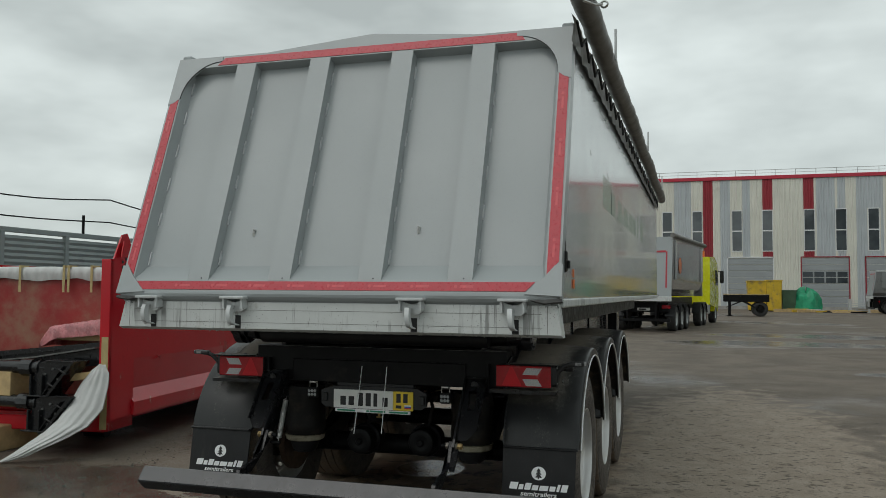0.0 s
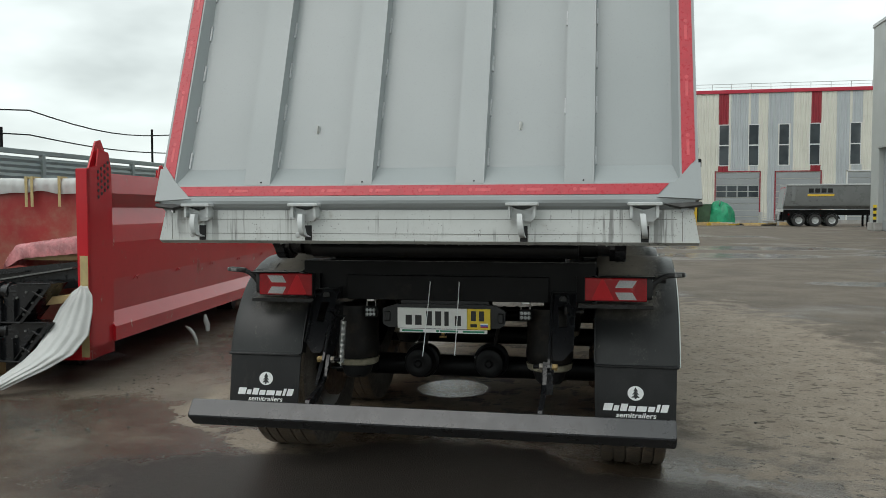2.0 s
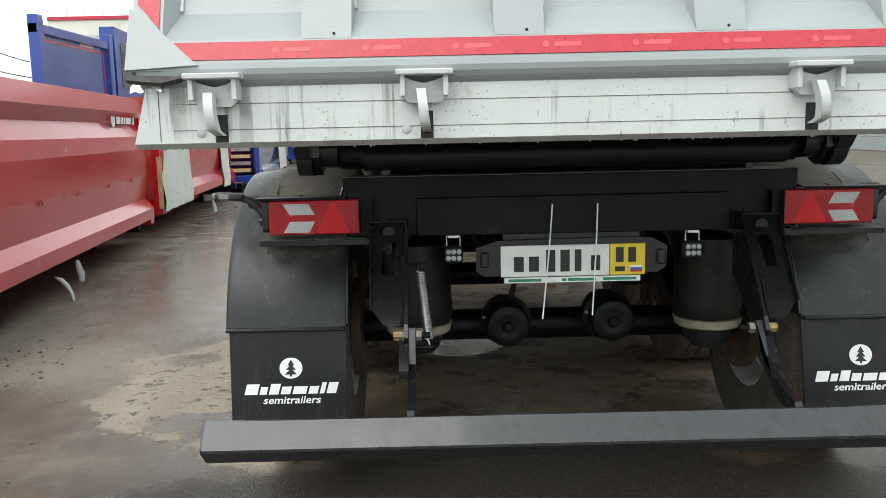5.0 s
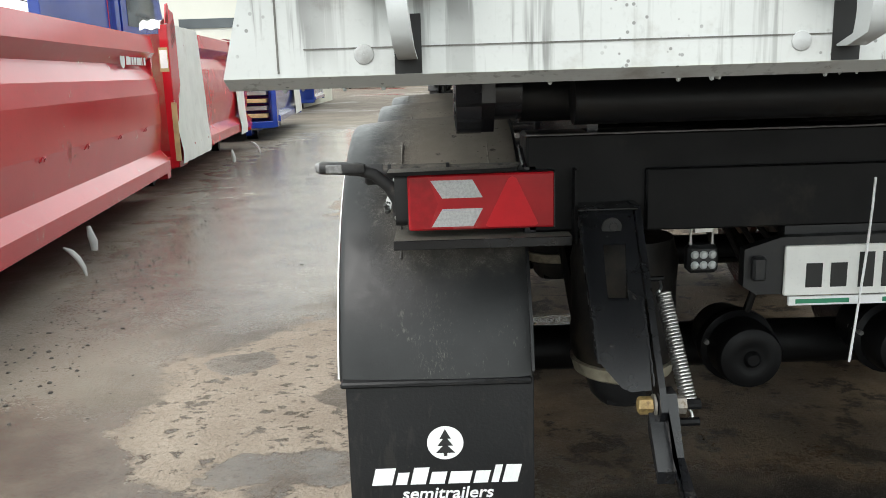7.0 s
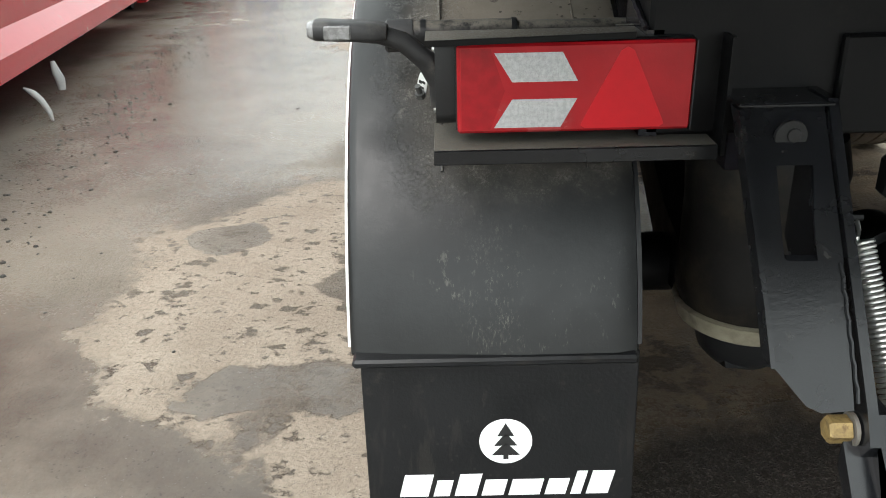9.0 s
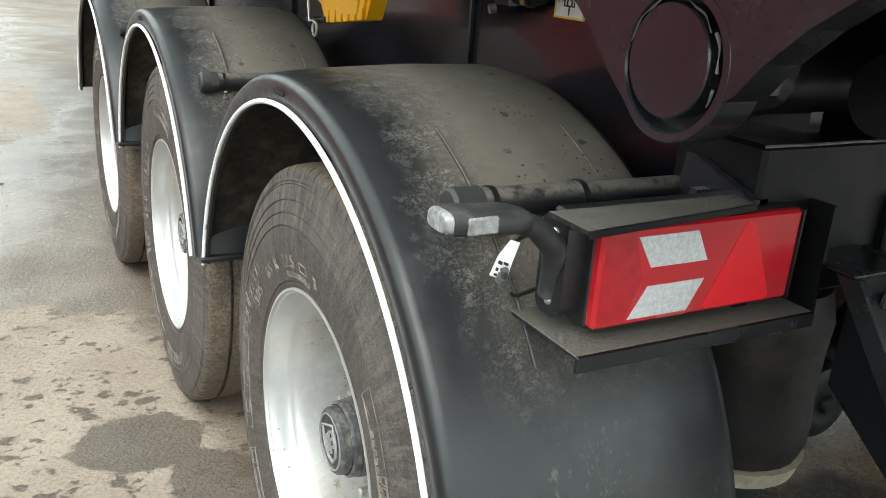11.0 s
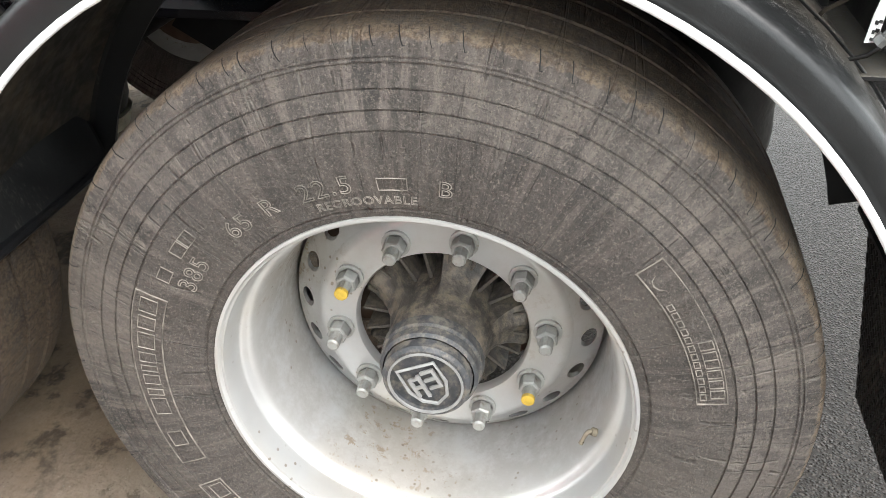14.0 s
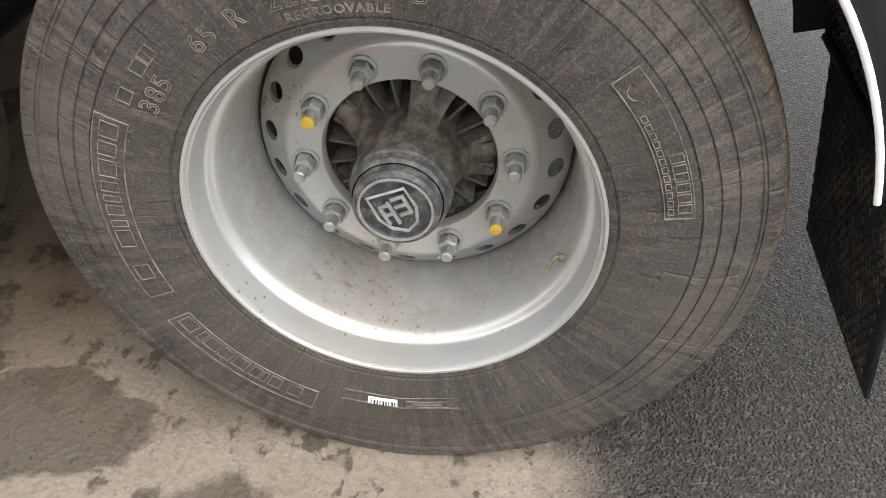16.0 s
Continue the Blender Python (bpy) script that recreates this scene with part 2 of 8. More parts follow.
bumper_paint = surface("grey_black_bumper_paint", (0.022, 0.0235, 0.027), 0.3, var=0.1, vs=5, bump=0.03, dirt=(0.016, 0.015, 0.014), amount=0.08, ds=60, streak=(0.008, 0.008, 0.008), coat=0.3)
plastic_black = surface("black_moulded_plastic", (0.009, 0.0095, 0.0105), 0.42, var=0.2, vs=7, bump=0.08, bs=260, dirt=(0.03, 0.027, 0.023), amount=0.15, ds=18)
red_tape = surface("red_reflective_tape", (0.47, 0.028, 0.045), 0.3, var=0.06, vs=30, bump=0.05, bs=500)
tape_mark = surface("faded_tape_print", (0.6, 0.085, 0.1), 0.35, var=0.1, vs=40, bump=0)
white_print = surface("white_print", (0.85, 0.86, 0.86), 0.45, var=0.04, vs=40, bump=0)
white_trim = surface("white_edge_trim", (0.82, 0.83, 0.82), 0.4, var=0.05, vs=30, bump=0.02, dirt=(0.3, 0.27, 0.23), amount=0.05, ds=16)
zinc = surface("zinc_plated_steel", (0.6, 0.6, 0.58), 0.34, metal=0.9, var=0.12, vs=30, bump=0.05)
# Flat black; pieces of it also stand for the dark inside slots and holes.
slot_black = surface("dark_slot", (0.006, 0.006, 0.006), 0.6, var=0.1, bump=0)


def hairs(k, scale, width, vec=None, distort=1.2):
    """Thin winding lines, as dried splashes and scuffs leave them."""
    n = k.noise(scale, 4, 0.6, vec=vec, distort=distort)
    return k.ramp(k.math("ABSOLUTE", k.math("SUBTRACT", n, 0.5)), width, width * 0.25)


def fender_surface():
    k = Nodes("dusty_black_mudguard_plastic")
    x, y, z = k.xyz()
    base = k.mix(k.ramp(k.noise(6, 4), 0.3, 0.7), (0.0108, 0.0114, 0.0118), (0.0172, 0.018, 0.0185))
    up = k.up()
    ax = k.math("ABSOLUTE", x)
    n1, n2 = k.noise(9, 9, 0.72), k.noise(38, 7, 0.72)
    wander = k.math("MULTIPLY", k.math("SUBTRACT", n1, 0.5), 0.22)
    top = k.ramp(k.math("ADD", up, wander), 0.5, 0.8)
    film = k.math("MULTIPLY", k.math("MULTIPLY", top, k.ramp(k.math("ADD", ax, k.math("MULTIPLY", wander, 0.6)), 1.205, 1.06)), k.ramp(n2, 0.25, 0.5, 0.86, 1.0))
    tan = k.mix(k.ramp(n1, 0.35, 0.7), (0.178, 0.152, 0.122), (0.215, 0.186, 0.152))
    c = k.mix(film, base, tan)
    zone = k.math("MULTIPLY", k.ramp(k.math("ADD", ax, wander), 1.222, 1.14), k.ramp(k.math("ADD", up, k.math("MULTIPLY", n1, 0.5)), 0.75, 1.05))
    crust = k.math("MAXIMUM", k.ramp(k.noise(75, 12, 0.85), 0.53, 0.58), k.math("MULTIPLY", k.ramp(k.noise(260, 5, 0.8), 0.53, 0.58), 0.8))
    crust = k.math("MULTIPLY", k.math("MULTIPLY", crust, zone), k.ramp(k.noise(13, 5), 0.38, 0.5))
    band = k.math("MULTIPLY", crust, k.math("MAXIMUM", k.ramp(k.math("ADD", ax, wander), 1.04, 1.12), k.ramp(up, 0.85, 0.65)))
    c = k.mix(k.math("MULTIPLY", band, 0.85), c, k.mix(k.ramp(n2, 0.4, 0.6), (0.13, 0.12, 0.107), (0.4, 0.375, 0.335)))
    spots = k.math("MULTIPLY", k.ramp(k.cells(21), 0.2, 0.12), k.ramp(n2, 0.5, 0.58))
    spots = k.math("MAXIMUM", spots, k.math("MULTIPLY", k.ramp(k.cells(75), 0.22, 0.14), k.ramp(n1, 0.5, 0.56)))
    c = k.mix(k.math("MULTIPLY", spots, k.math("MULTIPLY", film, 0.85)), c, (0.05, 0.043, 0.035))
    drips = k.noise(1.0, 8, 0.75, vec=k.mapping((70, 70, 7)))
    back = k.math("MULTIPLY", k.ramp(up, 0.62, 0.35), k.ramp(ax, 1.2, 1.1))
    dm = k.math("MULTIPLY", k.math("MULTIPLY", k.ramp(drips, 0.58, 0.66), k.ramp(k.noise(7, 5), 0.47, 0.6)), back)
    dm = k.math("MAXIMUM", dm, k.math("MULTIPLY", k.math("MULTIPLY", k.ramp(k.noise(1.0, 6, 0.8, vec=k.mapping((220, 220, 26))), 0.6, 0.68), k.ramp(k.noise(8, 4), 0.48, 0.6)), back))
    lane = k.math("MULTIPLY", k.ramp(k.math("ABSOLUTE", k.math("SUBTRACT", k.math("ADD", ax, k.math("MULTIPLY", wander, 0.25)), 1.05)), 0.06, 0.02), k.ramp(up, 0.55, 0.3))
    dm = k.math("MAXIMUM", dm, k.math("MULTIPLY", k.math("MULTIPLY", k.ramp(k.noise(1.0, 6, 0.8, vec=k.mapping((260, 260, 34))), 0.53, 0.6), k.ramp(k.noise(24, 5, 0.7), 0.42, 0.55)), lane))
    c = k.mix(k.math("MULTIPLY", dm, 0.7), c, (0.11, 0.103, 0.09))
    haze = k.math("MULTIPLY", k.ramp(k.noise(3.5, 6, 0.65), 0.42, 0.7), 0.04)
    c = k.mix(haze, c, (0.09, 0.09, 0.088))
    r = k.math("MAXIMUM", k.ramp(n2, 0.3, 0.7, 0.28, 0.42), k.math("MULTIPLY", k.math("MAXIMUM", film, band), 0.88))
    k.bump(k.math("ADD", k.math("MULTIPLY", band, 0.8), k.math("MULTIPLY", k.math("ADD", n2, k.math("MULTIPLY", k.math("MULTIPLY", spots, film), -1.0)), 0.25)), 0.6, 0.004)
    return k.done(c, r, spec=0.4)


def tyre_surface():
    k = Nodes("worn_dusty_tyre_rubber")
    x, y, z = k.xyz()
    ang = k.math("ARCTAN2", y, z)
    rad = k.math("SQRT", k.math("ADD", k.math("MULTIPLY", y, y), k.math("MULTIPLY", z, z)))

    def polar(a, r):
        q = k.n.new("ShaderNodeCombineXYZ")
        k.put(q, 0, k.math("MULTIPLY", ang, a)), k.put(q, 1, k.math("MULTIPLY", rad, r)), k.put(q, 2, x)
        return q.outputs["Vector"]

    patch = k.noise(6, 6, 0.65)
    rub = k.mix(k.ramp(patch, 0.3, 0.7), (0.022, 0.0195, 0.0185), (0.105, 0.09, 0.08))
    fine = k.noise(110, 6, 0.75)
    streaks = k.noise(1.0, 7, 0.7, vec=polar(26.0, 7.0))
    c = k.mix(k.ramp(streaks, 0.46, 0.62, 0, 0.75), rub, (0.16, 0.135, 0.116))
    c = k.mix(k.ramp(fine, 0.46, 0.7, 0, 0.55), c, (0.168, 0.144, 0.125))
    c = k.mix(k.ramp(k.noise(150, 5, 0.7), 0.44, 0.36, 0, 0.5), c, (0.03, 0.028, 0.026))
    scuff = k.math("MULTIPLY", hairs(k, 34, 0.028), k.ramp(k.noise(9, 5, 0.6), 0.46, 0.6))
    scuff = k.math("MAXIMUM", scuff, k.math("MULTIPLY", hairs(k, 80, 0.04), k.ramp(k.noise(12, 4), 0.52, 0.62)))
    c = k.mix(k.math("MULTIPLY", scuff, 0.3), c, (0.22, 0.197, 0.168))
    lines = k.noise(1.0, 2, 0.4, vec=polar(11.0, 1.1), distort=0.25)
    crack = k.math("MULTIPLY", k.ramp(k.math("ABSOLUTE", k.math("SUBTRACT", lines, 0.5)), 0.013, 0.004), k.ramp(k.noise(1.0, 4, vec=polar(9.0, 16.0)), 0.48, 0.56))
    c = k.mix(k.math("MULTIPLY", crack, 0.4), c, (0.21, 0.19, 0.165))
    lines2 = k.noise(1.0, 2, 0.4, vec=polar(17.0, 1.6), distort=0.3)
    gash = k.math("MULTIPLY", k.ramp(k.math("ABSOLUTE", k.math("SUBTRACT", lines2, 0.5)), 0.016, 0.005), k.ramp(k.noise(1.0, 4, vec=polar(12.0, 21.0)), 0.5, 0.58))
    c = k.mix(k.math("MULTIPLY", gash, 0.45), c, (0.03, 0.028, 0.026))
    c = k.mix(k.math("MULTIPLY", k.ramp(k.math("ADD", rad, k.math("MULTIPLY", patch, 0.03)), 0.446, 0.43), 0.42), c, (0.046, 0.039, 0.035))
    edge = k.math("ADD", rad, k.math("MULTIPLY", k.math("SUBTRACT", k.noise(40, 7, 0.7), 0.5), 0.022))
    tread = k.ramp(edge, 0.522, 0.526)
    c = k.mix(k.math("MULTIPLY", tread, k.ramp(k.noise(22, 8, 0.72), 0.3, 0.56)), c, k.mix(k.ramp(fine, 0.4, 0.6), (0.085, 0.058, 0.037), (0.2, 0.15, 0.105)))
    c = k.mix(k.ramp(k.noise(240, 5, 0.85), 0.53, 0.62, 0, 0.65), c, (0.235, 0.2, 0.168))
    c = k.mix(k.ramp(k.noise(170, 5, 0.85), 0.46, 0.36, 0, 0.6), c, (0.02, 0.0185, 0.0178))
    rays_ = k.noise(1.0, 5, 0.75, vec=polar(42.0, 11.0), distort=0.6)
    c = k.mix(k.ramp(rays_, 0.52, 0.66, 0, 0.3), c, (0.03, 0.026, 0.024))
    c = k.mix(k.ramp(rays_, 0.44, 0.34, 0, 0.22), c, (0.2, 0.17, 0.142))
    brown = k.math("MULTIPLY", k.ramp(k.noise(2.5, 5), 0.44, 0.7), 0.5)
    c = k.mix(brown, c, (0.1, 0.084, 0.066))
    h = k.math("ADD", k.math("ADD", fine, k.math("MULTIPLY", streaks, 0.6)), k.math("SUBTRACT", k.math("MULTIPLY", scuff, 0.4), k.math("MULTIPLY", k.math("ADD", gash, crack), 0.6)))
    k.bump(h, 0.85, 0.005)
    return k.done(c, k.ramp(fine, 0.3, 0.7, 0.5, 0.8), spec=0.4)


def rim_surface():
    k = Nodes("silver_rim_paint_with_road_dirt")
    x, y, z = k.xyz()
    rad = k.math("SQRT", k.math("ADD", k.math("MULTIPLY", y, y), k.math("MULTIPLY", z, z)))
    c = k.mix(k.ramp(k.noise(5, 4), 0.3, 0.7), (0.51, 0.51, 0.505), (0.58, 0.58, 0.57))
    c = k.mix(k.ramp(k.noise(3.2, 5), 0.45, 0.65, 0, 0.45), c, (0.47, 0.425, 0.36))
    low = k.math("MULTIPLY", k.ramp(k.math("ADD", rad, k.math("MULTIPLY", k.noise(9, 6, 0.7), 0.06)), 0.325, 0.285), k.ramp(rad, 0.225, 0.25, 0.3, 1.0))
    grime = k.math("MULTIPLY", k.ramp(k.noise(9, 9, 0.72), 0.34, 0.62), low)
    c = k.mix(k.math("MULTIPLY", grime, 0.5), c, (0.27, 0.22, 0.165))
    c = k.mix(k.math("MULTIPLY", k.ramp(k.cells(60), 0.2, 0.1), k.math("MULTIPLY", k.ramp(k.noise(7, 4), 0.52, 0.6), 0.7)), c, (0.2, 0.15, 0.1))
    crust = k.math("MULTIPLY", k.ramp(k.noise(55, 8, 0.75), 0.54, 0.62), k.ramp(k.noise(3.5, 4), 0.48, 0.62))
    c = k.mix(k.math("MULTIPLY", crust, low), c, (0.33, 0.26, 0.19))
    k.bump(k.noise(180, 3), 0.06, 0.003)
    return k.done(c, k.ramp(grime, 0, 1, 0.3, 0.7), metal=0.5)


def ground_surface():
    k = Nodes("wet_muddy_asphalt_yard")
    x, y, z = k.xyz()
    big, mid, fine = k.noise(0.13, 5, 0.6), k.noise(0.9, 7, 0.62), k.noise(60, 6, 0.7)
    grit = k.cells(85)
    base = k.mix(k.ramp(mid, 0.35, 0.65), (0.124, 0.1, 0.079), (0.192, 0.159, 0.125))
    base = k.mix(k.ramp(fine, 0.4, 0.75, 0, 0.5), base, (0.075, 0.068, 0.06))

    base = k.mix(k.math("MULTIPLY", k.ramp(k.cells(130), 0.22, 0.1), k.ramp(k.noise(30, 4), 0.5, 0.6)), base, (0.3, 0.28, 0.25))
    base = k.mix(k.math("MULTIPLY", k.ramp(k.cells(70), 0.3, 0.16), k.ramp(k.noise(19, 4), 0.48, 0.58)), base, (0.045, 0.04, 0.036))

    def blot(cx, cy, rx, ry, edge=0.35, rough=0.5):
        dx = k.math("DIVIDE", k.math("SUBTRACT", x, cx), rx)
        dy = k.math("DIVIDE", k.math("SUBTRACT", y, cy), ry)
        d = k.math("SQRT", k.math("ADD", k.math("MULTIPLY", dx, dx), k.math("MULTIPLY", dy, dy)))
        d = k.math("ADD", d, k.math("MULTIPLY", k.math("SUBTRACT", k.noise(2.6, 7, 0.62), 0.5), rough * 2))
        return k.ramp(d, 1.0 + edge * 0.5, 1.0 - edge * 0.5)

    def any_of(masks):
        m = masks[0]
        for q in masks[1:]:
            m = k.math("MAXIMUM", m, q)
        return m

    dry = any_of([blot(-1.68, 1.72, 0.66, 1.0, 0.14, 0.6), blot(-1.2, 1.2, 0.45, 0.95, 0.08, 0.5), blot(-1.75, 7.4, 0.45, 1.5, 0.3, 0.8), blot(2.3, 4.6, 1.3, 4.6, 0.5, 1.1)])
    # Damp tan lane, with some sky sheen painted in as lighter colour.
    damp_sheen = k.math("MULTIPLY", any_of([blot(-2.6, 7.0, 1.5, 6.6, 0.7, 0.5), blot(-3.0, 17.0, 2.2, 9.0, 0.7, 0.5)]), k.ramp(k.noise(0.8, 6, 0.6), 0.3, 0.62, 0.5, 1.0))
    base = k.mix(k.math("MULTIPLY", damp_sheen, 0.85), base, k.mix(k.ramp(mid, 0.35, 0.65), (0.17, 0.147, 0.117), (0.25, 0.218, 0.175)))
    holes = any_of([blot(-2.02, 2.1, 0.16, 0.15, 0.16, 1.3), blot(-1.42, 1.62, 0.19, 0.15, 0.16, 1.3), blot(-1.6, 0.95, 0.28, 0.15, 0.16, 1.3), blot(-1.24, 1.32, 0.12, 0.2, 0.16, 1.2)])
    warp = k.n.new("ShaderNodeVectorMath")
    warp.operation = "ADD"
    nz = k.n.new("ShaderNodeTexNoise")
    nz.inputs["Scale"].default_value, nz.inputs["Detail"].default_value, nz.inputs["Roughness"].default_value = 14.0, 10.0, 0.82
    k.l.new(k.co, nz.inputs["Vector"])
    k.l.new(k.mapping((1, 1.5, 1)), warp.inputs[0])
    sc = k.n.new("ShaderNodeVectorMath")
    sc.operation = "SCALE"
    sc.inputs[3].default_value = 0.17
    k.l.new(nz.outputs["Color"], sc.inputs[0])
    k.l.new(sc.outputs[0], warp.inputs[1])
    wv = warp.outputs[0]
    marks = k.math("MULTIPLY", k.ramp(k.cells(9.5, vec=wv), 0.34, 0.27), k.ramp(k.noise(5.5, 3), 0.49, 0.53))
    marks = k.math("MAXIMUM", marks, k.math("MULTIPLY", k.ramp(k.cells(22, vec=wv), 0.36, 0.28), k.ramp(k.noise(8, 3), 0.52, 0.56)))
    mud = k.mix(k.ramp(k.noise(4, 6), 0.3, 0.7), (0.278, 0.225, 0.175), (0.352, 0.293, 0.233))
    mud = k.mix(k.ramp(fine, 0.45, 0.65, 0, 0.5), mud, (0.19, 0.163, 0.128))
    mud = k.mix(k.math("MULTIPLY", k.ramp(k.cells(120), 0.24, 0.12), k.ramp(k.noise(26, 4), 0.5, 0.6)), mud, (0.12, 0.105, 0.085))
    mud = k.mix(k.math("MULTIPLY", k.ramp(k.cells(95), 0.2, 0.1), k.ramp(k.noise(21, 4), 0.52, 0.6)), mud, (0.42, 0.39, 0.34))
    drym = k.math("MULTIPLY", dry, k.math("SUBTRACT", 1.0, k.math("MAXIMUM", holes, k.math("MULTIPLY", marks, 0.75))))
    c = k.mix(drym, base, mud)
    clod = k.math("MULTIPLY", marks, k.math("MULTIPLY", dry, k.ramp(k.noise(45, 6, 0.7), 0.34, 0.52, 0.45, 1.0)))
    c = k.mix(k.math("MULTIPLY", clod, 0.65), c, (0.085, 0.068, 0.05))
    wet = any_of([blot(0.5, -1.1, 3.8, 2.1, 0.6, 0.6), blot(-2.9, 0.5, 1.7, 1.2, 0.6, 0.6), blot(-2.5, 6.2, 1.5, 4.2, 0.9, 0.5), blot(-0.38, 2.38, 0.3, 0.36, 0.2, 0.15), blot(-3.0, 13.0, 1.6, 7.0, 0.6, 0.6),
                  blot(4.3, 23.6, 3.4, 1.5, 0.4, 0.4), blot(6.8, 13.4, 1.9, 0.6, 0.3, 0.35), blot(4.9, 6.4, 0.7, 0.35, 0.3, 0.4), blot(6, 29, 4, 1.6, 0.4, 0.4), k.math("MULTIPLY", k.ramp(big, 0.52, 0.64), 0.8)])
    wet = k.math("MULTIPLY", wet, k.math("SUBTRACT", 1.0, k.math("MULTIPLY", drym, 0.92)))
    c = k.mix(k.math("MULTIPLY", wet, k.math("SUBTRACT", 0.8, k.math("MULTIPLY", damp_sheen, 0.6))), c, k.mix(k.ramp(mid, 0.3, 0.7), (0.028, 0.0195, 0.014), (0.056, 0.04, 0.029)))
    # Dark asphalt by the rear wheel, with the overhang's shade painted in.
    shaded_asphalt = k.math("MAXIMUM", blot(-0.8, -0.25, 1.3, 0.62, 0.4, 0.5), k.math("MAXIMUM", blot(-0.1, 0.2, 0.9, 0.6, 0.4, 0.5), blot(0.85, -0.35, 1.3, 0.65, 0.4, 0.5)))
    c = k.mix(k.math("MULTIPLY", shaded_asphalt, 0.9), c, k.mix(k.math("MULTIPLY", k.ramp(k.noise(45, 6, 0.75), 0.42, 0.56), k.ramp(k.cells(140), 0.6, 0.25)), (0.024, 0.02, 0.0172), (0.095, 0.081, 0.072)))
    under = k.math("MULTIPLY", blot(0.0, 3.2, 1.15, 4.6, 0.5, 0.4), k.math("SUBTRACT", 1.0, shaded_asphalt))
    c = k.mix(k.math("MULTIPLY", under, k.ramp(k.noise(1.7, 5), 0.3, 0.6, 0.4, 0.85)), c, k.mix(k.ramp(k.noise(5, 5), 0.35, 0.65), (0.17, 0.115, 0.07), (0.25, 0.178, 0.112)))
    spill = k.math("MULTIPLY", k.math("MULTIPLY", under, k.ramp(k.noise(3.4, 7, 0.65), 0.52, 0.58)), k.ramp(k.noise(14, 6, 0.7), 0.36, 0.5))
    c = k.mix(k.math("MULTIPLY", spill, 0.75), c, (0.02, 0.016, 0.012))
    r = k.math("SUBTRACT", k.ramp(fine, 0.3, 0.7, 0.62, 0.85), k.math("MULTIPLY", k.math("POWER", wet, 0.7), k.ramp(mid, 0.25, 0.6, 0.68, 0.56)))
    r = k.math("MAXIMUM", r, k.math("MULTIPLY", shaded_asphalt, 0.5))
    h = k.math("MULTIPLY", k.math("ADD", k.math("MULTIPLY", fine, 1.3), k.math("MULTIPLY", grit, 0.35)), k.math("MULTIPLY", k.ramp(wet, 0.1, 0.9, 1.0, 0.2), k.ramp(drym, 0.0, 1.0, 1.0, 0.6)))
    h = k.math("SUBTRACT", h, k.math("MULTIPLY", k.math("MULTIPLY", marks, drym), 0.6))
    h = k.math("ADD", h, k.math("MULTIPLY", shaded_asphalt, k.ramp(k.cells(130), 0.1, 0.6, 0.45, 0.0)))
    k.bump(h, 0.75, 0.012)
    return k.done(c, r, spec=0.3)


fender_mat, tyre_mat, rim_mat, ground_mat = fender_surface(), tyre_surface(), rim_surface(), ground_surface()

# ---- ground and buildings ----
g = Geo()
xs = [-900, -300, -80, -30] + [-16 + 2 * i for i in range(17)] + [30, 80, 300, 900]
ys = [-600, -150, -40, -16] + [-8 + 2 * i for i in range(22)] + [50, 70, 90, 200, 900]
g.add([(a, b, 0) for b in ys for a in xs], [(j * len(xs) + i, j * len(xs) + i + 1, (j + 1) * len(xs) + i + 1, (j + 1) * len(xs) + i) for j in range(len(ys) - 1) for i in range(len(xs) - 1)])
whole("ground", g, ground_mat, "wet muddy asphalt yard with puddles and dried mud", "ground", kind="structure", smooth=0)

cream = surface("cream_wall_cladding", (0.66, 0.65, 0.58), 0.5, var=0.05, vs=0.4, bump=0.02, dirt=(0.5, 0.48, 0.42), amount=0.1, ds=0.5)
cladding_grey = surface("blue_grey_wall_cladding", (0.44, 0.47, 0.49), 0.45, var=0.06, vs=0.4, bump=0.02)
cladding_red = surface("dark_red_wall_cladding", (0.27, 0.018, 0.03), 0.45, var=0.08, vs=0.5, bump=0.02)
red_flashing = surface("red_roof_flashing", (0.45, 0.02, 0.045), 0.4, var=0.06, vs=0.5, bump=0.02)
wall_grey = surface("smooth_grey_wall_panel", (0.4, 0.42, 0.41), 0.5, var=0.03, vs=0.3, bump=0.02)
door_grey = surface("grey_sectional_door", (0.3, 0.32, 0.33), 0.45, var=0.05, vs=0.6, bump=0.02)
rail_grey = surface("galvanised_rail", (0.42, 0.43, 0.43), 0.4, metal=0.6, bump=0)
concrete = surface("concrete_base", (0.33, 0.32, 0.3), 0.8, var=0.12, vs=1.5, bump=0.2, bs=40, dirt=(0.2, 0.19, 0.17), amount=0.3, ds=2)
white_frame = surface("white_window_frame", (0.7, 0.71, 0.71), 0.4, var=0.04, bump=0)


def glass_surface():
    k = Nodes("dark_window_glass")
    return k.done(k.mix(k.ramp(k.noise(0.35, 3), 0.4, 0.6), (0.03, 0.038, 0.045), (0.06, 0.072, 0.08)), 0.06, spec=0.9)


window_glass = glass_surface()

FY, FTOP = 85.0, 13.3
factory = thing("factory_building", (11, FY, 0), "long cream and grey clad factory hall with red stripes and tall windows", "building", kind="structure")
part("wall", Geo().box(-40, 60, FY + 0.06, FY + 0.5, 0, FTOP), cream, factory)
part("wall_body", Geo().box(-40, 60, FY + 0.5, FY + 30, 0, FTOP - 0.3), cream, factory)
part("roof_flashing", Geo().box(-40, 60, FY - 0.12, FY + 0.6, FTOP - 0.06, FTOP + 0.3, 0.02), red_flashing, factory, "red metal roof flashing")
